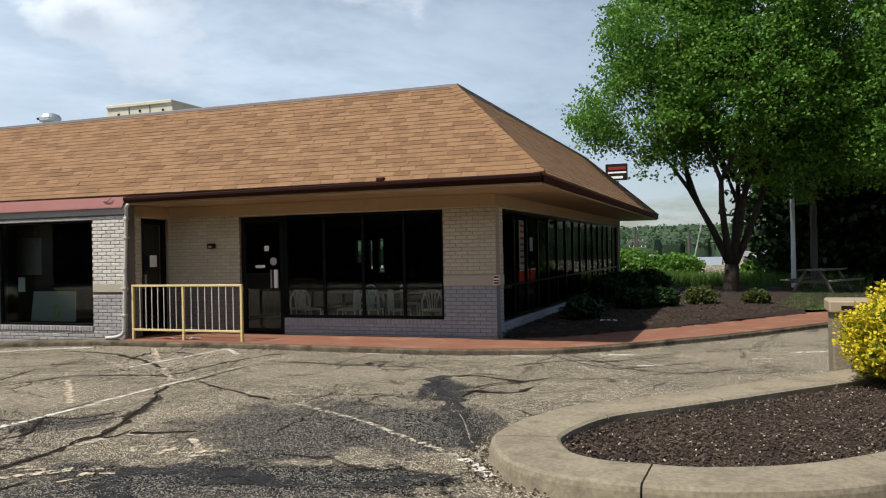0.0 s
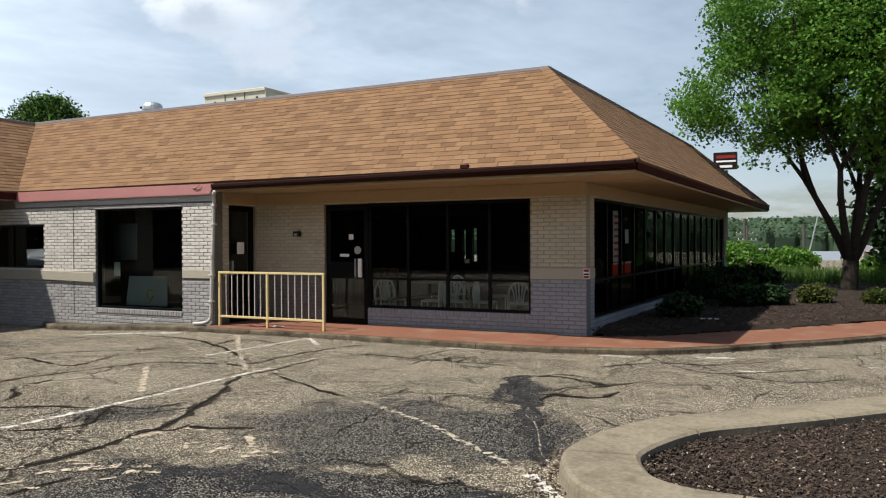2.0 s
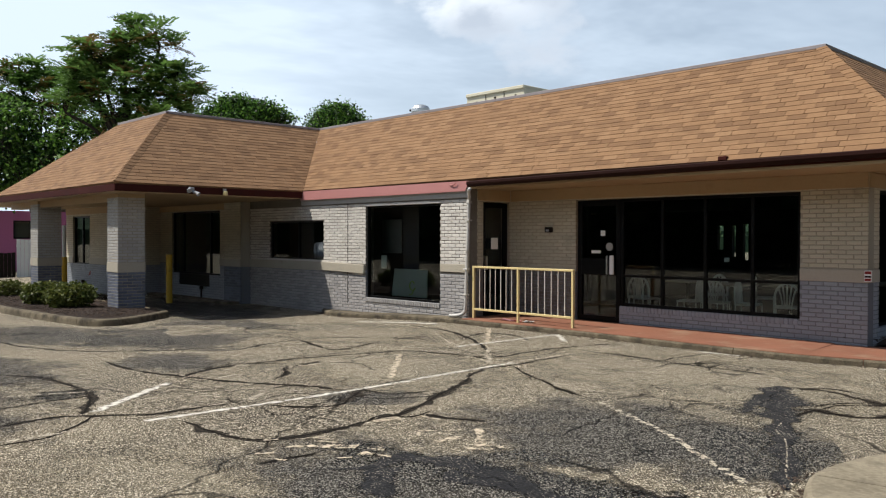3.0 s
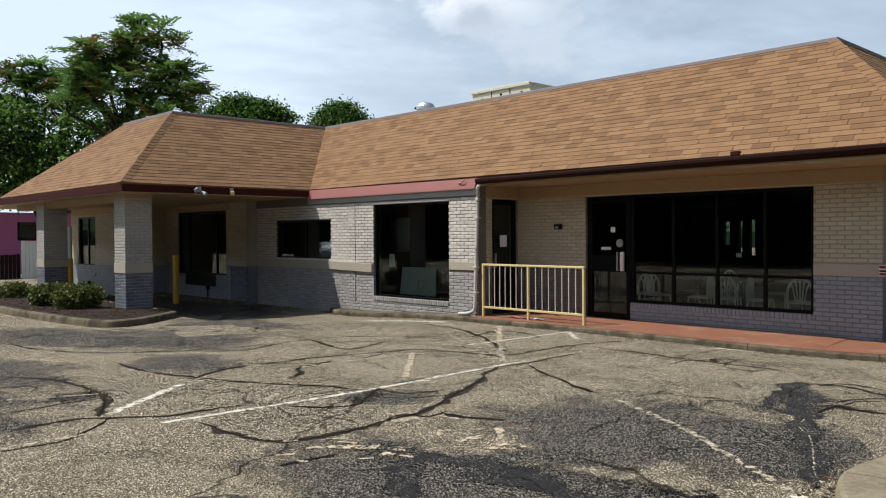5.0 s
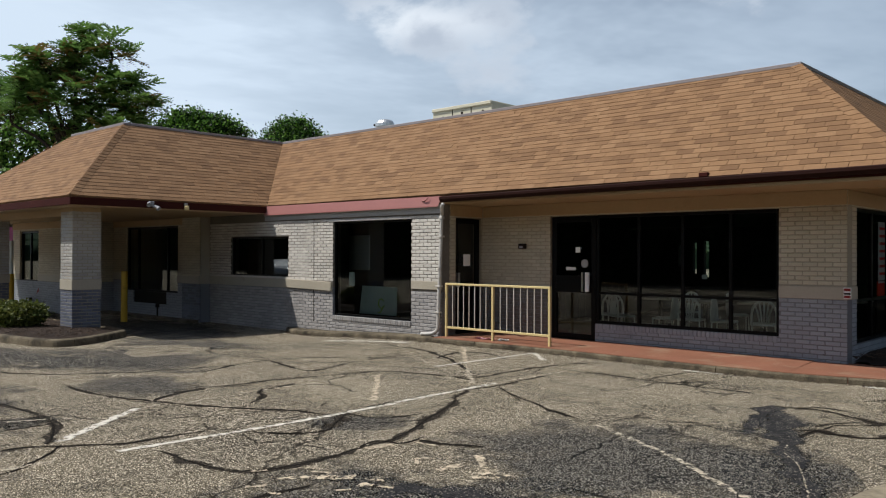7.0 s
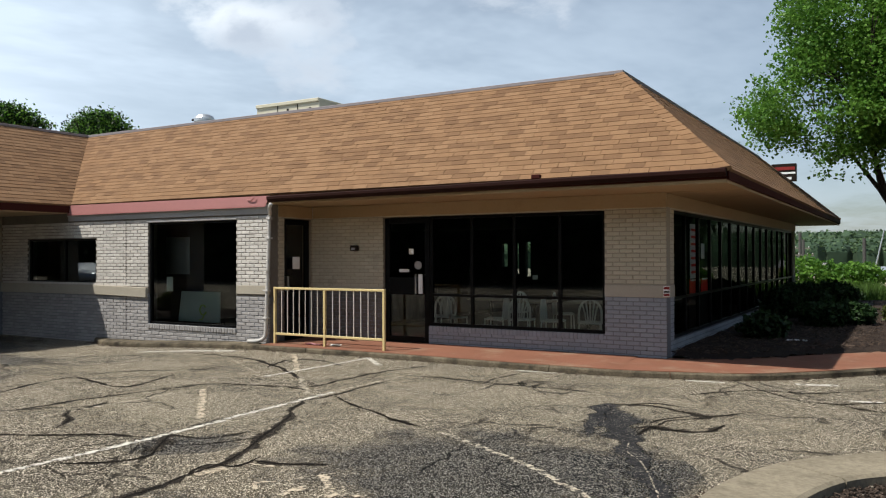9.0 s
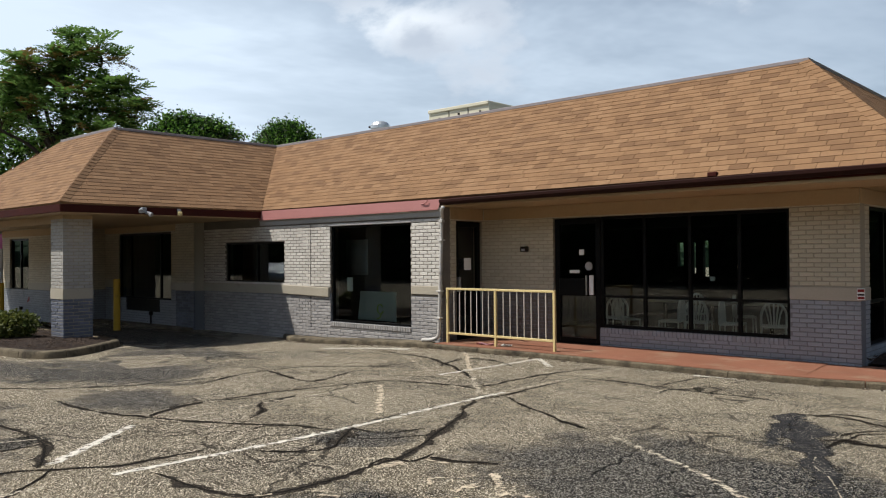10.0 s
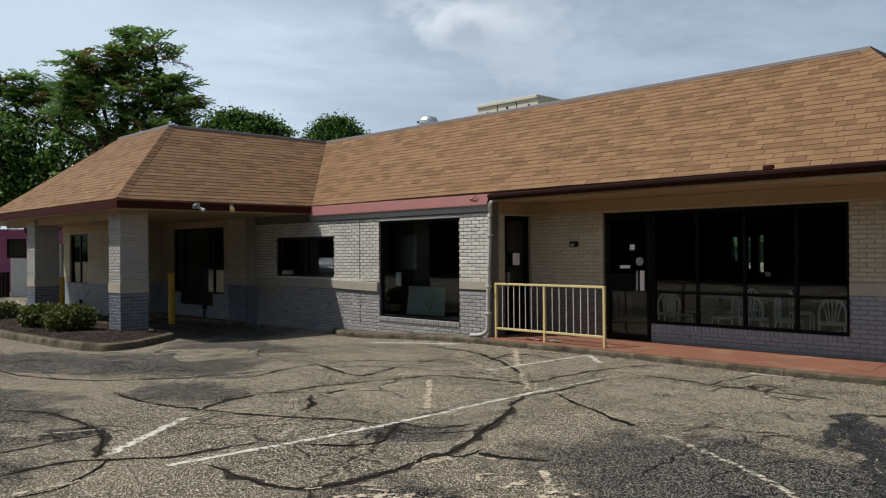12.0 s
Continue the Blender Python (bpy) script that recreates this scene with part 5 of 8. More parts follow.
def column(x, y, label):
    """A square brick column with a painted band; x, y: its south-east corner."""
    w, z0 = 0.60, -0.12
    root = thing("column", (x - w / 2, y + w / 2, z0), label, "column", kind="structure")
    bm = bmesh.new()
    box(bm, x - w + 0.008, x - 0.008, y + 0.008, y + w - 0.008, z0, 2.60)
    part("core", bm, M["mortar"], root)
    for face in ("s", "e", "n", "w"):
        for uc, zc, bw, h, out in brick_layout(0.0, w, z0, 2.52, [], [(0.89, 1.10)], 3):
            mat = M["blue_grey"] if zc < 0.9 else M["column_paint"]
            if mat.name not in BRICK_MESH:
                BRICK_MESH[mat.name] = brick_mesh(mat, "brick")
            ob = new("brick", BRICK_MESH[mat.name])
            ob.scale = (bw, 0.03, h)
            pos, rz = {"s": ((x - w + uc, y + out, zc), 0), "e": ((x - out, y + uc, zc), 90), "n": ((x - uc, y + w - out, zc), 180), "w": ((x - w + out, y + w - uc, zc), -90)}[face]
            if face in "nw":
                bpy.data.objects.remove(ob)
                continue
            ob.location, ob.rotation_euler = pos, (0, 0, radians(rz))
            ob.parent = root
            ob.matrix_parent_inverse = Matrix.Translation(-ORIGIN[root.name])
    bm = bmesh.new()
    box(bm, x - w - 0.012, x + 0.012, y - 0.012, y + w + 0.012, 0.89, 1.10, 0.005)
    part("band", bm, M["band"], root, "smooth whitish band")
    bm = bmesh.new()
    box(bm, x - w + 0.002, x - 0.002, y + 0.002, y + w - 0.002, 2.515, 2.60, 0.003)
    part("capital", bm, M["soffit"], root, "tan board at the top")


column(-17.14, 7.60, "painted brick column, cream above and blue-grey below")
column(-22.48, 7.60, "painted brick column half in shade")
bm = bmesh.new()
box(bm, C_WX + 0.05, -17.16, C_Y + 0.45, C_Y + 0.75, 2.44, 2.60, 0.004)
mesh_thing("beam", bm, M["soffit"], "tan painted beam over the columns", "beam", kind="structure")

# ---- planting islands ----


def ring(bm, loop, inner, z0, ztop, zin, gz):
    """A kerb round a bed: battered face, rounded shoulder, flat top."""
    n = len(loop)
    rows = []
    for i in range(n):
        o, q = loop[i], inner[i]
        d = (q - o).normalized()
        g = gz(o.x, o.y)
        prof = [(o - d * 0.02, z0), (o, ztop - 0.05), (o + d * 0.012, ztop - 0.018), (o + d * 0.04, ztop), (q - d * 0.03, ztop), (q, ztop - 0.02), (q, zin)]
        rows.append([bm.verts.new((p.x, p.y, g + z)) for p, z in prof])
    return rows


def island(label_kerb, label_bed, loop, width, ztop, zbed, joints, paint="concrete"):
    pts = spline([Vector(p) for p in loop], closed=True, step=6)
    inner = offset_loop(pts, width)
    root = thing("kerb", (pts[0].x, pts[0].y, 0), label_kerb, "kerb", kind="structure")
    bm = bmesh.new()
    rows = ring(bm, pts, inner, -0.05, ztop, zbed - 0.05, ground_z)
    n = len(rows)
    for v in [v for r in rows for v in r]:
        bm.verts.remove(v)
    bm.free()
    cuts = [int(n * f) for f in joints]
    for a, b in zip(cuts, cuts[1:] + [cuts[0] + n]):
        bm = bmesh.new()
        idx = [k % n for k in range(a, b + 1)]
        sub = [pts[k] for k in idx]
        subi = [inner[k] for k in idx]
        sub[-1] = sub[-1] + (sub[-2] - sub[-1]).normalized() * 0.014
        subi[-1] = subi[-1] + (subi[-2] - subi[-1]).normalized() * 0.014
        rows = ring(bm, sub, subi, -0.05, ztop, zbed - 0.05, ground_z)
        for r, s in zip(rows, rows[1:]):
            for k in range(len(r) - 1):
                bm.faces.new((r[k], s[k], s[k + 1], r[k + 1]))
        bm.faces.new(rows[0]); bm.faces.new(rows[-1][::-1])
        part("kerb_stone", bm, M[paint], root)
    # bed: rings towards the centre, uneven
    rng = random.Random(8)
    bm = bmesh.new()
    cx, cy = sum(p.x for p in inner) / n, sum(p.y for p in inner) / n
    prev = None
    steps = 14
    for s in range(steps):
        f = 1 - s / steps
        row = []
        for p in inner:
            x, y = cx + (p.x - cx) * f * 1.005, cy + (p.y - cy) * f * 1.005
            h = zbed + ground_z(x, y) + 0.05 * min(1.0, s / 4) + 0.022 * noise.noise((x * 2.2, y * 2.2, 0)) + 0.012 * noise.noise((x * 9, y * 9, 3))
            row.append(bm.verts.new((x, y, h)))
        if prev:
            for k in range(n):
                bm.faces.new((prev[k], prev[(k + 1) % n], row[(k + 1) % n], row[k]))
        prev = row
    c = bm.verts.new((cx, cy, zbed + 0.05))
    for k in range(n):
        bm.faces.new((prev[k], prev[(k + 1) % n], c))
    mesh_thing("mulch_bed", bm, M["mulch"], label_bed, "bed", kind="structure", smooth=True)
    return pts, inner


ISL = [(-1.82, 6.12), (-1.72, 5.68), (-1.46, 5.24), (-1.05, 4.98), (-0.6, 4.92), (0.04, 4.97), (0.93, 5.42), (2.0, 6.6), (3.3, 8.8), (3.9, 10.6), (3.2, 11.7), (2.2, 11.4), (1.15, 10.27), (0.15, 9.14), (-0.5, 8.40), (-1.0, 7.86), (-1.46, 7.34), (-1.72, 6.72)]
isl_pts, isl_in = island("broad weathered concrete kerb round a mulched island", "dark bark mulch in the parking-lot island", ISL, 0.55, 0.150, 0.015, (0.02, 0.235, 0.36, 0.52, 0.70, 0.78, 0.90))
ISL2 = [(-18.9, 5.82), (-17.75, 5.90), (-16.2, 6.02), (-15.15, 6.22), (-14.82, 6.55), (-15.05, 7.12), (-15.8, 7.9), (-16.5, 8.45), (-17.6, 8.62), (-20.5, 8.6), (-24.5, 8.4), (-26.2, 7.2), (-24.4, 5.95), (-21.5, 5.8)]
isl2_pts, isl2_in = island("low concrete kerb round the bed beside the canopy", "dark bark mulch below the canopy's columns", ISL2, 0.17, 0.13, 0.10, (0.05, 0.2, 0.31, 0.42, 0.6, 0.85), "kerb")


def inside(loop, x, y):
    c = False
    for a, b in zip(loop, loop[1:] + loop[:1]):
        if (a.y > y) != (b.y > y) and x < (b.x - a.x) * (y - a.y) / (b.y - a.y) + a.x:
            c = not c
    return c


def chips(name, label, loop, count, z, seed, mat, lo=0.02, hi=0.07):
    """Loose bark chips strewn over a bed."""
    rng = random.Random(seed)
    x0, x1 = min(p.x for p in loop), max(p.x for p in loop)
    y0, y1 = min(p.y for p in loop), max(p.y for p in loop)
    vs, fs = [], []
    while len(vs) < count * 8:
        x, y = rng.uniform(x0, x1), rng.uniform(y0, y1)
        if not inside(loop, x, y):
            continue
        l, w, t = rng.uniform(lo, hi), rng.uniform(0.008, 0.018), rng.uniform(0.004, 0.010)
        m = Matrix.LocRotScale((x, y, z + ground_z(x, y) + rng.uniform(0.0, 0.03)), Euler((rng.uniform(-0.5, 0.5), rng.uniform(-0.5, 0.5), rng.uniform(0, 6.3))), (l, w, t))
        n = len(vs)
        vs += [tuple(m @ Vector(p)) for p in ((-.5, -.5, -.5), (.5, -.4, -.5), (.5, .4, -.5), (-.5, .5, -.5), (-.4, -.5, .5), (.5, -.3, .5), (.4, .5, .5), (-.5, .3, .5))]
        fs += [(n + 4, n + 5, n + 6, n + 7), (n, n + 1, n + 5, n + 4), (n + 1, n + 2, n + 6, n + 5), (n + 2, n + 3, n + 7, n + 6), (n + 3, n, n + 4, n + 7)]
    me = bpy.data.meshes.new(name)
    me.from_pydata(vs, [], fs)
    me.materials.append(mat)
    tagged(new(name, me), label, "mulch", kind="stuff")


chips("bark_chips", "loose dark bark chips on the island", isl_in, 16000, 0.058, 5, M["chip"], 0.010, 0.042)
chips("bark_chips", "scattered pale wood chips and grit on the island", isl_in, 350, 0.074, 15, M["chip_pale"], 0.008, 0.022)
chips("bark_chips", "loose dark bark chips below the columns", isl2_in, 4000, 0.14, 6, M["chip"], 0.012, 0.05)

# grit and leaf litter along the kerbs
LITTER = [p - n * 0.16 for p, n in zip(KERB, KN)] + [p - n * 0.01 for p, n in reversed(list(zip(KERB, KN)))]
chips("leaf_litter", "brown leaf litter and grit along the kerb's foot", LITTER, 1500, 0.004, 16, M["chip"], 0.010, 0.035)
ISL_FOOT = [p for p in isl_pts if p.x < -0.9 and p.y < 8]
chips("leaf_litter", "brown litter at the island's foot", [p + Vector((-0.22, -0.06)) for p in ISL_FOOT] + [p for p in reversed(ISL_FOOT)], 500, 0.004, 17, M["chip"], 0.010, 0.04)

# planting bed beside the building
BED = [Vector((p.x + n.x * 1.44, p.y + n.y * 1.44)) for p, n in zip(KERB, KN) if p.x > -4.0]
BED_LOOP = [Vector((-3.84, 13.3))] + BED + [Vector((5.0, 30)), Vector((-3.84, 30.0))]


def bed_sheet():
    bm = bmesh.new()
    xs, ys = np.arange(-3.85, 6.2, 0.22), np.arange(13.2, 30.1, 0.22)
    grid = {}
    for i, x in enumerate(xs):
        for j, y in enumerate(ys):
            if inside(BED_LOOP, x, y) or inside(BED_LOOP, x + 0.2, y) or inside(BED_LOOP, x, y + 0.2) or inside(BED_LOOP, x - 0.2, y):
                rise = 0.02 * smooth_step((y - 18) / 8)
                edge = min((Vector((x, y)) - p).length for p in BED[::3])
                h = 0.10 + rise + 0.085 * smooth_step(edge / 1.0) + 0.03 * noise.noise((x * 1.7, y * 1.7, 1))
                grid[i, j] = bm.verts.new((x, y, h))
    for (i, j) in list(grid):
        q = [(i, j), (i + 1, j), (i + 1, j + 1), (i, j + 1)]
        if all(k in grid for k in q):
            bm.faces.new([grid[k] for k in q])
    mesh_thing("mulch_bed", bm, M["mulch"], "brown mulch bed beside the building", "bed", kind="structure", smooth=True)


bed_sheet()
chips("bark_chips", "brown bark chips beside the building", [p for p in BED_LOOP if p.y < 23] + [Vector((1.2, 23)), Vector((-3.8, 23))], 6500, 0.182, 7, M["chip"], 0.03, 0.08)

# ---- plants ----


def leaves_mesh(name, centres, sizes, rng, mat, shape="oval", droop=0.3):
    """Single leaves, folded along the rib, in one mesh."""
    n = len(centres)
    c = np.asarray(centres, float)
    s = np.asarray(sizes, float)[:, None]
    d = rng.normal(size=(n, 3)); d[:, 2] -= droop
    d /= np.linalg.norm(d, axis=1)[:, None]
    up = rng.normal(size=(n, 3)) * 0.55; up[:, 2] += 1.0
    side = np.cross(d, up); side /= np.linalg.norm(side, axis=1)[:, None] + 1e-9
    nrm = np.cross(side, d)
    wide = 0.42 if shape == "oval" else 0.22
    tip, base = c + d * s * 0.5, c - d * s * 0.5
    l, r = c + side * s * wide + nrm * s * 0.10, c - side * s * wide + nrm * s * 0.10
    verts = np.stack([base, r, tip, l], 1).reshape(-1, 3)
    k = np.arange(n)[:, None] * 4
    me = bpy.data.meshes.new(name)
    me.vertices.add(4 * n); me.vertices.foreach_set("co", verts.ravel())
    quads = (k + np.array([[0, 1, 2, 3]])).ravel()
    me.loops.add(4 * n); me.loops.foreach_set("vertex_index", quads)
    me.polygons.add(n); me.polygons.foreach_set("loop_start", np.arange(n) * 4)
    me.update(calc_edges=True)
    me.materials.append(mat)
    return me


def child_mesh(name, me, root, label=""):
    ob = new(name, me)
    ob.parent = root
    ob.matrix_parent_inverse = Matrix.Translation(-ORIGIN[root.name])
    ORIGIN[ob.name] = Vector((0, 0, 0))
    if label:
        ob["label"] = label
    return ob


def limbs(bm, p, d, length, r, depth, rng, tips, spread=0.55, bend=0.25):
    """Tapered limbs that fork and bend upwards; the twig ends go into tips."""
    pts = [p.copy()]
    cur, dd = p.copy(), d.copy()
    n = 4
    for i in range(n):
        dd = (dd + Vector((rng.uniform(-1, 1), rng.uniform(-1, 1), rng.uniform(-0.2, 0.6))) * bend * 0.4).normalized()
        cur = cur + dd * length / n
        pts.append(cur.copy())
        if depth <= 2:
            tips.append(cur.copy())
    tube(bm, pts, r, 7 if depth > 2 else 5, r * 0.55)
    if depth == 0:
        return
    for k in range(rng.choice((2, 3, 3)) if depth > 1 else 3):
        axis = Vector((rng.uniform(-1, 1), rng.uniform(-1, 1), rng.uniform(-0.35, 0.6)))
        nd = (dd + axis * spread).normalized()
        limbs(bm, pts[-1] if k < 2 else pts[-2], nd, length * rng.uniform(0.62, 0.82), r * 0.55, depth - 1, rng, tips, spread, bend)


def broadleaf(name, label, base, trunk_h, trunk_r, stems, reach, lobes, count, size, mats, seed, gap=0.42, clump=0.55, droop=0.3, shape="oval"):
    """A tree: trunk, limbs, and a crown of leaves in clumps inside uneven lobes (centre x, y, z and radii)."""
    rng = random.Random(seed)
    nrng = np.random.default_rng(seed)
    root = thing(name, base, label, "tree")
    bm = bmesh.new()
    b = Vector(base)
    tips = []
    top = b + Vector((0.05, 0, trunk_h))
    tube(bm, [b - Vector((0, 0, 0.2)), b + Vector((0, 0, trunk_h * 0.15)), b + Vector((0.03, 0, trunk_h * 0.6)), top], trunk_r * 1.25, 10, trunk_r)
    part("trunk", bm, M["bark"], root, smooth=True)
    for k in range(stems):
        a = 2 * math.pi * k / stems + rng.uniform(-0.4, 0.4)
        d = Vector((math.cos(a) * 0.45, math.sin(a) * 0.45, 1)).normalized()
        bm = bmesh.new()
        limbs(bm, top - Vector((0, 0, 0.15)), d, reach, trunk_r * 0.62, 3, rng, tips)
        part("limb", bm, M["bark"], root, smooth=True)
    # clump centres: near limb tips and over the lobes' outer shells
    vol = np.array([r[0] * r[1] * r[2] for _, r in lobes])
    per = np.maximum(8, (vol / vol.sum() * count / 26)).astype(int)
    cents = []
    for (c, r), m in zip(lobes, per):
        u = nrng.normal(size=(m, 3)); u /= np.linalg.norm(u, axis=1)[:, None]
        rad = nrng.uniform(0.35, 1.0, size=(m, 1)) ** 0.45
        cents.append(np.array(c) + u * rad * np.array(r))
    cents = np.concatenate(cents)
    # gaps: drop clumps where a coarse noise is high
    keep = [noise.noise(tuple(p * 0.55 + seed)) < gap * 0.55 for p in cents]
    cents = cents[np.array(keep)]
    m = max(1, int(count / max(1, len(cents))))
    pts = np.repeat(cents, m, 0)
    off = nrng.normal(size=pts.shape) * clump * np.array([1.0, 1.0, 0.55])
    pts = pts + off
    pts[:, 2] -= 0.12 * (off[:, 0] ** 2 + off[:, 1] ** 2)
    pts = pts[pts[:, 2] > base[2] + 0.15]
    share = np.array_split(nrng.permutation(len(pts)), len(mats)) if isinstance(mats, list) and len(mats) > 1 else [np.arange(len(pts))]
    for mat, idx in zip(mats if isinstance(mats, list) else [mats], share):
        sz = nrng.uniform(0.7, 1.25, len(idx)) * size
        child_mesh("crown", leaves_mesh("crown", pts[idx], sz, nrng, mat, shape, droop), root)
    return root


def frond_tree(name, label, base, height, radius, crowns, mats, seed, length=0.62):
    """A feathery tree: several stems up to whorls of drooping compound leaves; crowns: centre x, y, z, radii and number of whorls."""
    rng, nrng = random.Random(seed), np.random.default_rng(seed)
    root = thing(name, base, label, "tree")
    b = Vector(base)
    fork = b + Vector((0, 0, height))
    bm = bmesh.new()
    tube(bm, [b - Vector((0, 0, 0.2)), b + Vector((0.05, 0.03, height * 0.5)), fork], radius * 1.3, 10, radius)
    part("trunk", bm, M["bark"], root, smooth=True)
    whorls = []
    for (cx, cy, cz), (rx, ry, rz), n in crowns:
        n = int(n * 0.52)
        c = Vector((cx, cy, cz))
        bm = bmesh.new()
        low = c - Vector((0, 0, rz * 0.9))
        mid = fork.lerp(low, 0.55) + Vector((rng.uniform(-0.2, 0.2), rng.uniform(-0.2, 0.2), 0.3))
        tube(bm, spline([fork - Vector((0, 0, 0.2)), mid, low, c], step=4), radius * 0.6, 7, radius * 0.18)
        for k in range(n):
            u = nrng.normal(size=3); u /= np.linalg.norm(u)
            u *= rng.uniform(0.25, 1.0) ** 0.5
            e = c + Vector((u[0] * rx, u[1] * ry, u[2] * rz))
            whorls.append(e)
            tube(bm, [low.lerp(c, rng.uniform(0, 1)), low.lerp(e, 0.6), e], radius * 0.13, 5, radius * 0.06)
        part("limb", bm, M["bark"], root, smooth=True)
    groups = [[] for _ in mats]
    for e in whorls:
        g = groups[rng.randrange(len(mats))]
        for k in range(11):
            az, rise = 2 * math.pi * (k + rng.random()) / 11, rng.uniform(-0.5, 1.3)
            d = Vector((math.cos(az), math.sin(az), rise)).normalized()
            side = d.cross(Vector((0, 0, 1))).normalized()
            ln = length * rng.uniform(0.65, 1.15)
            for j in range(1, 9):
                f = j / 8
                p = e + d * ln * f + Vector((0, 0, -0.30 * ln * f * f))
                for sgn in (-1, 1):
                    q = side * sgn + d * 0.45 + Vector((0, 0, rng.uniform(-0.45, 0.1)))
                    g.append((p, q.normalized() * ln * 0.30 * (1.15 - 0.5 * f), d * ln * 0.055))
    for mat, g in zip(mats, groups):
        if not g:
            continue
        vs, fs = [], []
        for p, q, w in g:
            m = len(vs)
            vs += [tuple(p), tuple(p + q * 0.5 - w), tuple(p + q), tuple(p + q * 0.5 + w)]
            fs.append((m, m + 1, m + 2, m + 3))
        me = bpy.data.meshes.new("crown")
        me.from_pydata(vs, [], fs)
        me.materials.append(mat)
        child_mesh("crown", me, root)
    return root


def shrub(label, base, rx, rz, count, size, mat, seed, group="", name="shrub", flat=1.0, inner=None):
    nrng = np.random.default_rng(seed)
    rng = random.Random(seed)
    root = thing(name, base, label, "shrub", group)
    bm = bmesh.new()
    for k in range(7):
        a = k * 0.9 + rng.uniform(0, 0.4)
        tube(bm, [base, (base[0] + math.cos(a) * rx * 0.3, base[1] + math.sin(a) * rx * 0.3, base[2] + rz * 0.5), (base[0] + math.cos(a) * rx * 0.65, base[1] + math.sin(a) * rx * 0.65, base[2] + rz * 0.85)], 0.014, 5, 0.006)
    part("stems", bm, M["bark"], root)
    u = nrng.normal(size=(count, 3)); u /= np.linalg.norm(u, axis=1)[:, None]
    rad = nrng.uniform(0.45, 1.0, size=(count, 1)) ** 0.5
    bump = np.array([1 + 0.30 * noise.noise(tuple(v * 2.3 + seed)) + 0.22 * noise.noise(tuple(v * 6.0 + seed)) for v in u])[:, None]
    p = u * rad * bump * np.array([rx, rx, rz * 0.5 * flat])
    p[:, 2] += rz * 0.52
    p = p + np.array(base)
    p = p[p[:, 2] > base[2] + 0.03]
    child_mesh("foliage", leaves_mesh("foliage", p, nrng.uniform(0.7, 1.3, len(p)) * size, nrng, mat, "oval", -0.25), root)
    if inner:
        mid = np.array(base) + np.array([0, 0, rz * 0.50])
        q = mid + (p[::3] - mid) * nrng.uniform(0.75, 0.97, (len(p[::3]), 1))
        child_mesh("foliage", leaves_mesh("foliage", q, nrng.uniform(0.8, 1.4, len(q)) * size, nrng, inner, "oval", -0.25), root, "darker green inner leaves")
    return root


# golden bush and neighbours on the island
shrub("rounded golden-yellow leafed bush on the mulch island", (1.86, 9.60, 0.05), 0.76, 1.10, 15000, 0.042, M["leaf_yellow"], 3, name="golden_bush", inner=M["leaf"])
shrub("low spreading green shrub beside the canopy column", (-19.25, 6.75, 0.08), 0.50, 0.56, 2000, 0.075, M["leaf_shrub"], 4, "shrubs below the columns")
shrub("low green shrub with rusty tips beside the canopy column", (-17.98, 6.90, 0.08), 0.52, 0.58, 2100, 0.075, M["leaf_shrub"], 5, "shrubs below the columns")
shrub("low green shrub at the bed's far end", (-22.6, 6.9, 0.08), 0.45, 0.45, 1400, 0.065, M["leaf_shrub"], 6, "shrubs below the columns")
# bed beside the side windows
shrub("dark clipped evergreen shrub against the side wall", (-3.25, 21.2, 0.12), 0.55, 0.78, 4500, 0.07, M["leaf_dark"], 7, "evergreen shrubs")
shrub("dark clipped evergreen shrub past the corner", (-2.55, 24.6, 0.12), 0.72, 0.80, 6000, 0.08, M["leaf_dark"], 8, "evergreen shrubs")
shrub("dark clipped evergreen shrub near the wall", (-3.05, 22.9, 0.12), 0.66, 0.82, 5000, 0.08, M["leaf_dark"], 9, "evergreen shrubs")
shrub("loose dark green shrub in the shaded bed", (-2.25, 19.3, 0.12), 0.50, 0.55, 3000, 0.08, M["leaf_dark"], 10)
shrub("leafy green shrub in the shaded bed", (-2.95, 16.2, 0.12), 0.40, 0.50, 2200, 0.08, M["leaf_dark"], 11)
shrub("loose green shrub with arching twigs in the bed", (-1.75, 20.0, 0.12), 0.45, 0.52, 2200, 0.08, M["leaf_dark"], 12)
shrub("small yellow-green shrub in the sunny mulch", (-0.85, 21.0, 0.12), 0.40, 0.50, 1800, 0.07, M["leaf_shrub"], 13, "small shrubs in the mulch")
shrub("small yellow-green shrub in the sunny mulch", (0.45, 21.2, 0.12), 0.34, 0.42, 1500, 0.07, M["leaf_shrub"], 14, "small shrubs in the mulch")
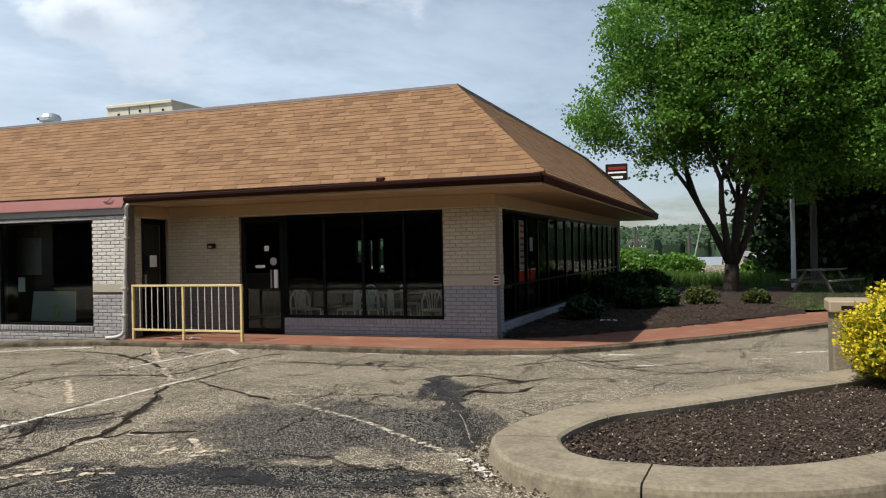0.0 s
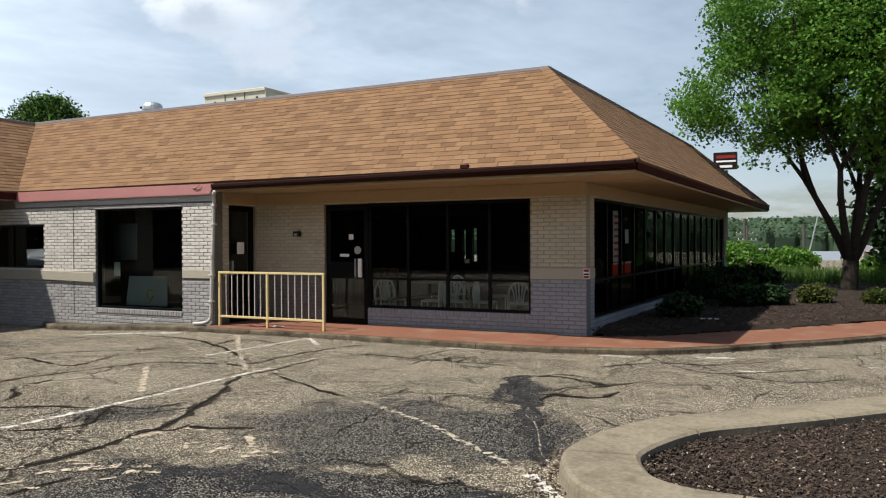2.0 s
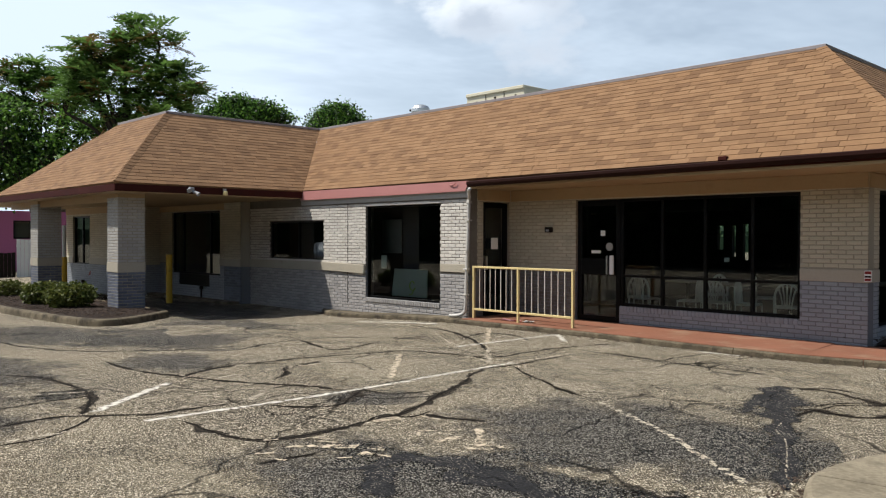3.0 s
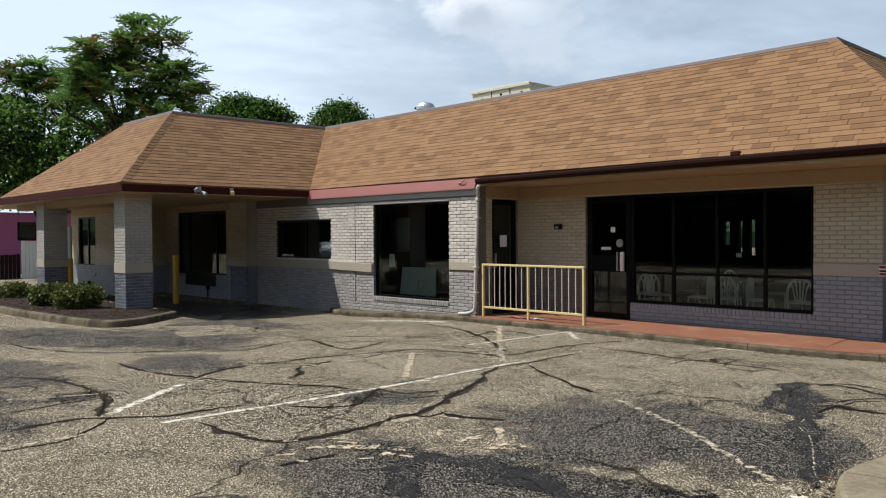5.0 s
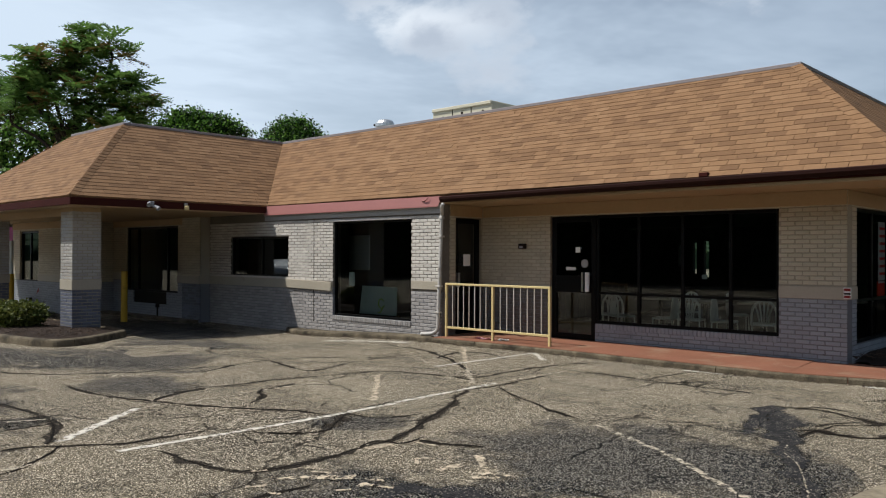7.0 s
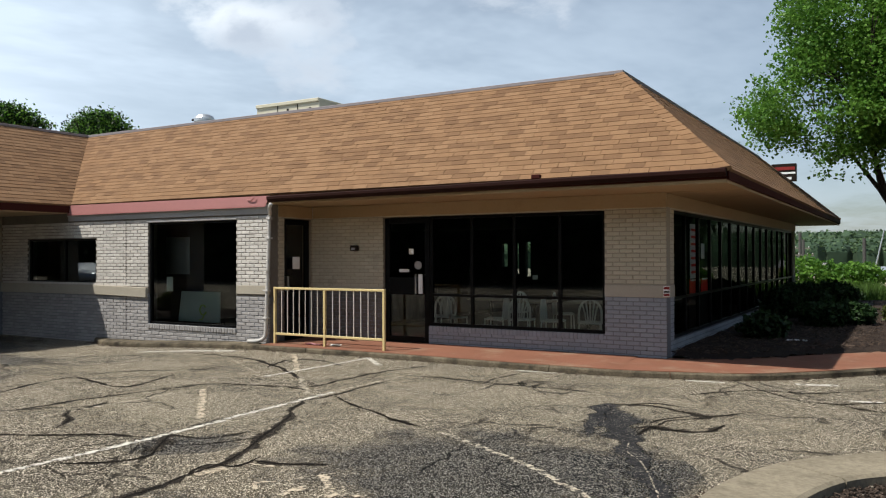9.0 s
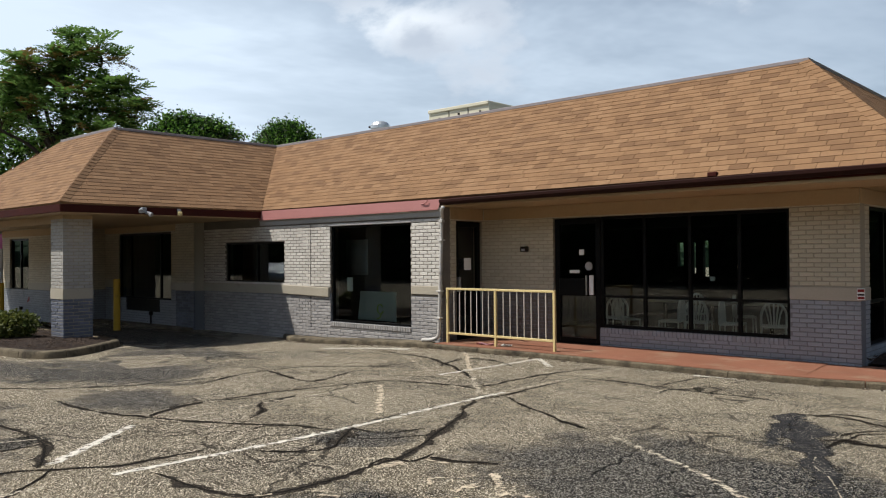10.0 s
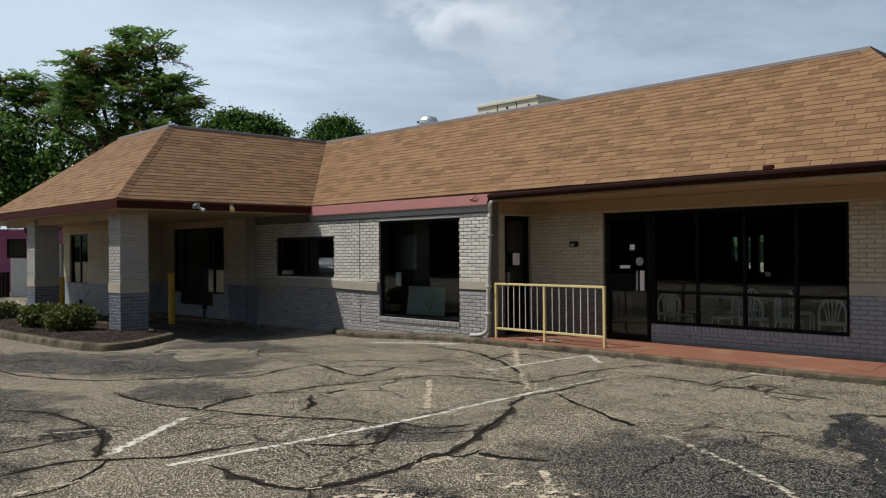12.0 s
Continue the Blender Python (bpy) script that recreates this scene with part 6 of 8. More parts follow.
# maple by the picnic table
broadleaf("maple_tree", "broad green shade tree with several stems in the mulch", (-0.2, 26.6, 0.1), 0.95, 0.215, 5, 3.0,
          [((-2.6, 26.3, 6.2), (2.4, 2.6, 1.9)), ((-1.6, 26.5, 8.3), (2.6, 3.0, 2.3)), ((0.6, 26.0, 6.6), (3.0, 3.4, 2.7)), ((1.8, 26.5, 9.2), (3.6, 3.8, 3.2)),
           ((3.9, 26.5, 6.6), (3.2, 3.6, 3.0)), ((-4.1, 26.3, 5.6), (1.2, 1.5, 0.7)), ((4.6, 26.0, 4.4), (2.4, 2.6, 1.3)), ((2.3, 27.0, 4.0), (1.8, 2.0, 1.0)), ((0.3, 28.2, 5.0), (2.2, 1.4, 0.9)), ((-0.6, 26.3, 10.6), (2.6, 3.0, 2.0)), ((-1.9, 26.0, 4.3), (1.6, 1.2, 0.45)), ((-0.9, 25.9, 4.7), (1.5, 1.1, 0.8)), ((0.9, 25.8, 4.3), (1.6, 1.2, 0.9)), ((2.6, 25.8, 4.9), (1.6, 1.2, 0.9)), ((-1.9, 24.6, 5.0), (1.5, 1.2, 0.7)), ((-0.4, 24.4, 5.6), (1.6, 1.3, 0.8))],
          200000, 0.108, [M["leaf"]], 21, gap=0.34, clump=0.19)
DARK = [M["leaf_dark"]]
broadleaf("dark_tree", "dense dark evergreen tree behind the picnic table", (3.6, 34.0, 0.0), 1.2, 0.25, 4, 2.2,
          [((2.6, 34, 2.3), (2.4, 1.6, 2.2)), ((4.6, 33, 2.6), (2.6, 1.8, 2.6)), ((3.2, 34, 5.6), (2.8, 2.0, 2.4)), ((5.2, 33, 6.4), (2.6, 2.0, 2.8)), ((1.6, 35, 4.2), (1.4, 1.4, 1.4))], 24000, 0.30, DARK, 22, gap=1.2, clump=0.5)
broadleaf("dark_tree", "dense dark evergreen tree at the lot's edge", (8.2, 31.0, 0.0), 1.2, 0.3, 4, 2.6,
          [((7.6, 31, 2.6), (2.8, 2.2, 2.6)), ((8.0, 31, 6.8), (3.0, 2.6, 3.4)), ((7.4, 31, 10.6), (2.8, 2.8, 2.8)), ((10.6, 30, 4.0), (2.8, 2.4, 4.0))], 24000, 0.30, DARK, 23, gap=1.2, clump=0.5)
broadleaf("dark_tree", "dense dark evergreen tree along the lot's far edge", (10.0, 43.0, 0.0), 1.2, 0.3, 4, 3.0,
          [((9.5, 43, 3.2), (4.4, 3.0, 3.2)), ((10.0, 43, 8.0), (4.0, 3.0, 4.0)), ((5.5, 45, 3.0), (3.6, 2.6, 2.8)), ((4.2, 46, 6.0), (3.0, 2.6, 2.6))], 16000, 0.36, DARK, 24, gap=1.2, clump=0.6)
# trees behind the canopy
FEATHER = [M["leaf_ail"]] * 7 + [M["leaf_rust"]]
frond_tree("feathery_tree", "tall feathery green tree with rusty seed clusters behind the roof", (-34.58, 14.98, -0.3), 5.0, 0.17,
           [((x - 0.28, y - 0.62, z + 0.30), r, n) for (x, y, z), r, n in
            (((-34.1, 15.6, 10.3), (0.75, 0.8, 0.75), 22), ((-33.3, 16.5, 9.9), (0.75, 0.8, 0.6), 18), ((-35.0, 14.7, 9.4), (0.85, 0.9, 0.75), 24), ((-34.3, 15.4, 9.0), (1.0, 1.0, 0.8), 26), ((-35.8, 13.9, 8.8), (0.8, 0.8, 0.75), 20),
            ((-32.8, 17.0, 8.5), (0.95, 1.0, 0.65), 24), ((-35.3, 14.4, 8.0), (0.95, 0.9, 0.8), 24), ((-33.8, 15.9, 7.9), (1.1, 1.1, 0.8), 28), ((-32.4, 17.4, 7.4), (0.95, 1.0, 0.8), 24), ((-36.1, 13.6, 7.4), (0.7, 0.7, 0.7), 14), ((-34.6, 15.1, 7.0), (1.2, 1.2, 0.8), 26), ((-33.1, 16.6, 6.6), (1.3, 1.3, 0.8), 26))],
           FEATHER, 31, 0.95)
frond_tree("feathery_tree", "feathery green tree beside the pink house", (-40.6, 13.2, -0.4), 4.4, 0.16,
           [((x + 0.10, y + 0.20, z + 0.50), r, n) for (x, y, z), r, n in
            (((-39.6, 14.3, 8.4), (0.9, 0.9, 0.7), 22), ((-40.6, 13.2, 8.6), (0.9, 0.9, 0.8), 22), ((-41.5, 12.4, 9.0), (0.8, 0.8, 0.7), 20), ((-41.4, 12.5, 7.8), (1.1, 1.1, 0.9), 30), ((-40.0, 13.9, 7.2), (1.1, 1.1, 0.9), 28), ((-42.7, 11.2, 8.4), (0.9, 0.9, 0.9), 24), ((-42.2, 11.7, 7.0), (1.2, 1.2, 0.9), 28), ((-38.6, 14.6, 9.0), (0.8, 0.8, 0.6), 18))],
           FEATHER, 32, 0.95)
broadleaf("leafy_tree", "dark leafy tree low behind the canopy roof", (-39.6, 12.9, -0.4), 2.6, 0.2, 4, 1.6,
          [((-40.3, 12.0, 6.7), (1.5, 1.5, 1.2)), ((-39.6, 12.7, 5.4), (1.6, 1.5, 1.1)), ((-40.3, 12.0, 4.4), (1.5, 1.4, 1.2)), ((-38.5, 13.9, 6.4), (1.1, 1.1, 0.85)), ((-37.3, 15.2, 6.8), (1.25, 1.2, 0.6)), ((-41.6, 10.7, 5.8), (1.6, 1.5, 1.5)), ((-36.4, 16.4, 6.2), (1.4, 1.4, 0.8)), ((-38.0, 14.4, 4.8), (1.6, 1.6, 1.2))], 26000, 0.17, [M["leaf"], M["leaf_dark"], M["leaf_ail"]], 33, gap=0.6, clump=0.42)
broadleaf("leafy_tree", "round dark green tree behind the roof", (-42.6, 25.6, -0.5), 5.5, 0.25, 5, 1.7,
          [((-43.2, 24.9, 9.4), (1.1, 1.1, 0.65)), ((-42.3, 25.9, 9.1), (1.45, 1.4, 0.6)), ((-41.4, 26.8, 8.7), (0.9, 0.9, 0.4)), ((-42.8, 25.4, 8.3), (2.0, 1.9, 0.8)), ((-43.9, 24.2, 8.6), (1.2, 1.2, 0.8))], 24000, 0.16, [M["leaf"], M["leaf_dark"]], 34, gap=1.0, clump=0.34)
broadleaf("leafy_tree", "small green tree top far behind the roof", (-43.9, 32.9, -0.5), 6.2, 0.25, 5, 1.7,
          [((-43.9, 32.9, 9.9), (1.3, 1.3, 0.7)), ((-44.4, 32.3, 9.5), (1.0, 1.0, 0.42)), ((-43.0, 33.8, 9.5), (0.75, 0.75, 0.35)), ((-43.9, 32.9, 8.9), (1.9, 1.9, 0.7))], 15000, 0.16, [M["leaf"], M["leaf_dark"]], 35, gap=1.0, clump=0.32)
# trees across the street, seen in the panes; their added height cuts low sky light
edge_tree = broadleaf("street_tree", "dark green tree across the street", (-20.0, -17.0, -0.3), 1.6, 0.3, 4, 2.6,
                      [((-20, -17, 5.0), (4.2, 2.6, 2.8)), ((-21.5, -17, 7.4), (3.2, 2.4, 1.8)), ((-18.0, -17, 2.2), (4.2, 2.2, 2.0)), ((-22.0, -17, 2.0), (4.0, 2.2, 1.9))], 16000, 0.42, [M["leaf_dark"]], 36, gap=1.4, clump=0.8)
edge_tree["group"] = "trees across the street"
for k, (x, y, s) in enumerate(((-83, -22, 1.2), (-76, -25, 1.1), (-69, -27, 1.1), (-62, -27, 1.0), (-55, -24, 1.1), (-48.5, -20, 1.0), (-41, -18, 1.1), (-34, -17.5, 0.95), (-27, -17, 1.05), (-13, -17, 1.05), (-6, -17.5, 0.95), (1, -17, 1.1), (8, -17.5, 1.0), (15, -16, 1.1), (22, -12, 1.0), (27, -5, 1.1))):
    o = copy_thing(edge_tree, pose(x, y, -0.3, 0, 0, (0, 180, 8, 172)[k % 4]))
    o.scale = (s, s, s)


def grass_patch(name, label, loop, count, h, z, seed, mat):
    rng = np.random.default_rng(seed)
    x0, x1 = min(p.x for p in loop), max(p.x for p in loop)
    y0, y1 = min(p.y for p in loop), max(p.y for p in loop)
    pts = []
    while len(pts) < count:
        x, y = rng.uniform(x0, x1), rng.uniform(y0, y1)
        if inside(loop, x, y):
            pts.append((x, y, z))
    p = np.array(pts)
    n = len(p)
    hh = rng.uniform(0.5, 1.2, (n, 1)) * h
    lean = rng.normal(size=(n, 3)) * 0.35; lean[:, 2] = 1
    a = rng.uniform(0, 6.3, n)
    w = np.stack([np.cos(a), np.sin(a), 0 * a], 1) * np.minimum(0.012 + hh * 0.03, 0.03)
    verts = np.stack([p - w, p + w, p + lean * hh], 1).reshape(-1, 3)
    me = bpy.data.meshes.new(name)
    me.vertices.add(3 * n); me.vertices.foreach_set("co", verts.ravel())
    me.loops.add(3 * n); me.loops.foreach_set("vertex_index", np.arange(3 * n))
    me.polygons.add(n); me.polygons.foreach_set("loop_start", np.arange(n) * 3)
    me.update(calc_edges=True)
    me.materials.append(mat)
    tagged(new(name, me), label, "grass", kind="stuff")


LAWN = [Vector(p) for p in ((0.9, 20.6), (1.6, 19.6), (2.6, 20.4), (4.0, 23.0), (6.5, 27.0), (6.5, 31.0), (2.0, 31.0), (1.4, 24.0))]
bm = bmesh.new()
bm.faces.new([bm.verts.new((p.x, p.y, 0.15)) for p in LAWN])
mesh_thing("lawn", bm, M["soil"], "small green lawn round the picnic table", "lawn", kind="structure")
grass_patch("grass", "short mown grass round the picnic table", LAWN, 14000, 0.09, 0.15, 41, M["grass"])
WEEDS = [Vector(p) for p in ((-4.0, 30.2), (4.2, 30.4), (5.0, 36.0), (-6.5, 37.0))]
grass_patch("weeds", "tall light green weeds along the bank", WEEDS, 9000, 0.6, 0.0, 42, M["grass"])
for k, (x, y, r, h) in enumerate(((-5.3, 42, 1.5, 1.6), (-3.1, 43, 1.4, 1.35), (1.3, 36, 1.3, 1.2), (2.6, 34.4, 1.3, 1.2), (-7.4, 44, 1.6, 2.0))):
    shrub("rounded bright green shrub on the bank", (x, y, -0.1), r, h, 3500, 0.16, M["leaf"], 60 + k, "shrubs on the bank")

# ---- far distance ----


def far_woods():
    """A ring of wooded hills along the horizon: uneven crowns, joined."""
    rng = np.random.default_rng(77)
    vs, fs = [], []
    tops, sizes = [], []
    for ringr, hgt, cnt in ((230, 7.5, 900), (420, 15.0, 900), (700, 30.0, 700)):
        for k in range(cnt):
            a = 2 * math.pi * k / cnt + rng.uniform(-0.003, 0.003)
            r = ringr * rng.uniform(0.93, 1.07)
            lift = hgt * (0.62 + 0.38 * noise.noise((math.cos(a) * 3, math.sin(a) * 3, ringr)))
            w = ringr * 0.016 * rng.uniform(0.7, 1.3)
            cx, cy = r * math.cos(a), r * math.sin(a) + 10
            n = len(vs)
            seg = 7
            levels = ((1.0, -6.0), (1.15, 0.45), (0.95, 0.75), (0.5, 0.96))
            for f, h in levels:
                for j in range(seg):
                    b = 2 * math.pi * j / seg
                    q = w * f * rng.uniform(0.8, 1.2)
                    vs.append((cx + q * math.cos(b), cy + q * math.sin(b), h if h < 0 else lift * h * rng.uniform(0.94, 1.05)))
            vs.append((cx, cy, lift))
            if cy > 0.55 * ringr and -0.75 * ringr < cx < 0.5 * ringr:
                for j in range(130):
                    u = rng.normal(size=3); u /= np.linalg.norm(u)
                    tops.append((cx + u[0] * w * 1.15, cy + u[1] * w * 1.15, lift * (0.62 + 0.42 * u[2])))
                    sizes.append(ringr * 0.0040 * rng.uniform(0.6, 1.2))
            for l in range(len(levels) - 1):
                for j in range(seg):
                    fs.append((n + l * seg + j, n + l * seg + (j + 1) % seg, n + (l + 1) * seg + (j + 1) % seg, n + (l + 1) * seg + j))
            m = n + (len(levels) - 1) * seg
            for j in range(seg):
                fs.append((m + j, m + (j + 1) % seg, n + len(levels) * seg))
    me = bpy.data.meshes.new("backdrop")
    me.from_pydata(vs, [], fs)
    me.materials.append(M["hill"])
    tagged(new("backdrop", me), "distant wooded green hills along the horizon", "hills", kind="stuff")
    tagged(new("far_foliage", leaves_mesh("far_foliage", tops, sizes, rng, M["leaf_far"])), "hazy foliage of the distant wooded hills", "woods", kind="stuff")


far_woods()


def pole(name, label, pts, r, mat, group="", extra=None, category="pole"):
    root = thing(name, pts[0], label, category, group)
    bm = bmesh.new()
    tube(bm, pts, r, 8, r * 0.8)
    part("shaft", bm, mat, root)
    if extra:
        extra(root)
    return root


def cross_arm(x, y, z):
    def f(root):
        box_part("crossarm", root, M["wood_grey"], x - 0.8, x + 0.8, y - 0.05, y + 0.05, z - 0.05, z + 0.05)
        for dx in (-0.7, -0.35, 0.35, 0.7):
            box_part("insulator", root, M["white_wall"], x + dx - 0.03, x + dx + 0.03, y - 0.03, y + 0.03, z + 0.07, z + 0.18)
    return f


pole("utility_pole", "weathered wooden utility pole far behind the lot", [(-9.3, 78, -3), (-9.3, 78, 3.6)], 0.16, M["pole"], "utility poles", cross_arm(-9.3, 78, 2.2))
pole("utility_pole", "weathered wooden utility pole beside a white tank", [(-8.6, 74, -3), (-8.6, 74, 2.9)], 0.14, M["pole"], "utility poles", cross_arm(-8.6, 74, 1.6))
pole("utility_pole", "tall utility pole by the white building", [(-3.9, 70, -3), (-3.9, 70, 2.9)], 0.15, M["pole"], "utility poles")
pole("leaning_pole", "pale pole leaning in the weeds", [(-2.7, 47, -0.8), (-1.9, 47, 2.9)], 0.045, M["galv"])
pole("lamp_post", "grey steel post in the shade beside the picnic table", [(1.75, 28.9, 0.1), (1.75, 28.9, 7.5)], 0.085, M["galv"], "grey posts")
pole("lamp_post", "grey steel post in the shade beside the trees", [(2.45, 29.8, 0.1), (2.45, 29.8, 7.0)], 0.13, M["pole"], "grey posts")


def shed(name, label, x0, x1, y0, y1, z0, z1, wall, roofm, rise=0.8, windows=()):
    root = thing(name, ((x0 + x1) / 2, (y0 + y1) / 2, z0), label, "building")
    box_part("wall", root, wall, x0, x1, y0, y1, z0, z1)
    bm = bmesh.new()
    ym = (y0 + y1) / 2
    pr = [(y0 - 0.3, z1 - 0.02), (ym, z1 + rise), (y1 + 0.3, z1 - 0.02), (y1 + 0.3, z1 - 0.14), (ym, z1 + rise - 0.14), (y0 - 0.3, z1 - 0.14)]
    a = [bm.verts.new((x0 - 0.3, y, z)) for y, z in pr]
    b = [bm.verts.new((x1 + 0.3, y, z)) for y, z in pr]
    for k in range(6):
        bm.faces.new((a[k], a[(k + 1) % 6], b[(k + 1) % 6], b[k]))
    bm.faces.new(a[::-1]); bm.faces.new(b)
    part("roof", bm, roofm, root)
    for wx0, wx1, wy0, wy1, wz0, wz1 in windows:
        w = box_part("window", root, M["black_frame"], wx0, wx1, wy0, wy1, wz0, wz1, 0.02)
        box_part("pane", w, M["glass"], wx0 + 0.08, wx1 + 0.01, wy0 + 0.08, wy1 - 0.08, wz0 + 0.08, wz1 - 0.08)
    return root


shed("white_building", "low white commercial building beyond the bank", -6.2, -1.9, 82, 92, -4, -0.2, M["white_wall"], M["galv"], 0.7, [(-5.6, -4.4, 81.94, 82.0, -1.6, -0.7)])
shed("white_building", "low white shed beyond the bank", -11.5, -8.6, 88, 96, -4, 0.2, M["white_wall"], M["flat_roof"], 0.6)
shed("tan_building", "low tan building far behind the tree", 0.4, 5.2, 92, 100, -4, 0.4, M["soffit"], M["cap"], 0.6)
shed("pink_house", "pink-sided house with dark windows", -54.0, -45.2, 8.0, 18.5, -0.6, 3.0, M["house_pink"], M["cap"], 1.6,
     [(-45.22, -45.17, 11.3, 12.2, 1.55, 2.5), (-45.22, -45.17, 13.3, 14.2, 1.55, 2.5)])


def board_fence(label, x, y0, y1, h, mat, step=0.16, group=""):
    root = thing("fence", (x, y0, -0.3), label, "fence", group)
    y = y0
    rng = random.Random(int(y0 * 10))
    while y < y1:
        box_part("slat", root, mat, x - 0.012, x + 0.012, y, y + step - 0.012, -0.35, h + rng.uniform(-0.015, 0.015))
        y += step
    box_part("fence_rail", root, mat, x - 0.07, x - 0.014, y0, y1, h - 0.35, h - 0.27)


board_fence("pale grey board fence beside the pink house", -38.4, 11.55, 13.3, 1.55, M["white_wall"])
board_fence("black board fence in front of the pink house", -38.6, 9.0, 11.5, 0.95, M["dark"])


def tall_sign():
    root = thing("roadside_sign", (-6.9, 49.6, -0.5), "dark roadside sign board on a tall post", "sign")
    bm = bmesh.new()
    tube(bm, [(-6.9, 49.6, -0.5), (-6.9, 49.6, 5.7)], 0.14, 8)
    part("post", bm, M["pole"], root)
    board = box_part("board", root, M["dark"], -7.55, -6.25, 49.45, 49.75, 5.75, 6.75, 0.02, "dark board with pale and red bars")
    for z, h, w, m in ((6.48, 0.18, 1.05, M["red"]), (6.22, 0.10, 1.1, M["white"]), (5.92, 0.14, 0.7, M["white"])):
        box_part("lettering_bar", board, m, -6.95 - w / 2 + 0.1, -6.95 + w / 2 + 0.1, 49.43, 49.45, z - h / 2, z + h / 2)


tall_sign()

# ---- roof equipment ----


def rooftop_unit():
    root = thing("rooftop_unit", (-14.8, 18.4, 4.3), "rust-spotted cream metal rooftop unit", "air conditioner")
    box_part("casing", root, M["ac_cream"], -15.85, -13.70, 17.0, 20.2, 4.3, 5.66, 0.012)
    box_part("lid", root, M["ac_cream"], -15.85, -13.70, 16.95, 20.25, 5.63, 5.72, 0.012, "rusty overhanging lid")
    for x in (-15.1, -14.42):
        box_part("seam", root, M["dark"], x - 0.008, x + 0.008, 16.985, 17.0, 4.35, 5.63)
    for x, z in ((-15.45, 5.45), (-14.0, 5.47), (-14.75, 5.5)):
        box_part("latch", root, M["dark"], x - 0.03, x + 0.03, 16.98, 17.0, z - 0.02, z + 0.03)
    vent = thing("roof_vent", (-18.15, 17.3, 4.3), "galvanised mushroom roof vent", "vent")
    bm = bmesh.new()
    tube(bm, [(-18.15, 17.3, 4.3), (-18.15, 17.3, 5.56)], 0.16, 16)
    part("stack", bm, M["galv"], vent, smooth=False)
    bm = bmesh.new()
    seg = 20
    prof = [(0.27, 5.50), (0.29, 5.52), (0.29, 5.61), (0.24, 5.69), (0.14, 5.735), (0.02, 5.75)]
    rows = [[bm.verts.new((-18.15 + r * math.cos(2 * math.pi * k / seg), 17.3 + r * math.sin(2 * math.pi * k / seg), z)) for k in range(seg)] for r, z in prof]
    for a, b in zip(rows, rows[1:]):
        for k in range(seg):
            bm.faces.new((a[k], a[(k + 1) % seg], b[(k + 1) % seg], b[k]))
    bm.faces.new(rows[0][::-1]); bm.faces.new(rows[-1])
    part("hood", bm, M["galv"], vent)
    bm = bmesh.new()
    tube(bm, [(-18.52, 17.2, 5.60), (-18.42, 17.2, 5.60)], 0.035, 8)
    part("motor_knob", bm, M["dark"], vent)


rooftop_unit()

# ---- porch: railing, downspout, lamp, notices ----


def railing():
    root = thing("railing", (-9.4, 11.92, 0.097), "cream-yellow steel railing with thin white balusters", "railing")
    x0, x1, y, zt = -10.61, -8.22, 11.92, 1.095

    def square(name, x, za, zb, w, mat):
        box_part(name, root, mat, x - w / 2, x + w / 2, y - w / 2, y + w / 2, za, zb, 0.004)
    for x in (x0, -9.47, x1):
        square("post", x, 0.095, zt - 0.02, 0.045, M["rail_yellow"])
    box_part("top_rail", root, M["rail_yellow"], x0 - 0.023, x1 + 0.023, y - 0.025, y + 0.025, zt - 0.02, zt + 0.02, 0.006)
    for a, b in ((x0 + 0.023, -9.493), (-9.447, x1 - 0.023)):
        box_part("bottom_rail", root, M["rail_yellow"], a, b, y - 0.02, y + 0.02, 0.255, 0.295, 0.005)
        n = 7
        for k in range(1, n + 1):
            x = a + (b - a) * k / (n + 1)
            square("baluster", x, 0.295, zt - 0.02, 0.016, M["rail_white"])


railing()


def downspout():
    root = thing("downspout", (-10.66, 11.80, 0.1), "dented grey-white metal downspout on the bay's corner", "downspout")
    bm = bmesh.new()
    pts = spline([(-10.44, 11.63, 2.60), (-10.50, 11.66, 2.54), (-10.64, 11.82, 2.44), (-10.675, 11.845, 2.36), (-10.695, 11.845, 1.8), (-10.735, 11.845, 1.0), (-10.76, 11.845, 0.42), (-10.78, 11.84, 0.22), (-10.90, 11.80, 0.14), (-11.10, 11.73, 0.125)], step=5)
    tube(bm, pts, 0.034, 10)
    part("pipe", bm, M["pvc"], root, smooth=True)
    for z, x in ((2.0, -10.688), (1.05, -10.732), (0.55, -10.755)):
        box_part("strap", root, M["pvc"], x - 0.055, x + 0.055, 11.795, 11.89, z - 0.015, z + 0.015, 0.003)
    box_part("elbow_collar", root, M["pvc"], -10.72, -10.63, 11.80, 11.885, 2.33, 2.38, 0.006)


downspout()


def wall_lamp():
    root = thing("wall_lamp", (-9.67, FRONT, 1.80), "small dark floodlight fixed on the porch wall", "lamp")
    box_part("housing", root, M["dark"], -9.75, -9.59, FRONT - 0.10, FRONT - 0.02, 1.77, 1.87, 0.012)
    box_part("bracket", root, M["dark"], -9.70, -9.64, FRONT - 0.025, FRONT + 0.002, 1.79, 1.85, 0.004)
    box_part("lens", root, M["flood_grey"], -9.71, -9.63, FRONT - 0.106, FRONT - 0.10, 1.785, 1.825, 0.002, "small pale lens")


wall_lamp()


def flat_sign(name, label, x0, x1, y0, y1, z0, z1, mat, category="notice"):
    bm = bmesh.new()
    box(bm, x0, x1, y0, y1, z0, z1, 0.001)
    return mesh_thing(name, bm, mat, label, category)


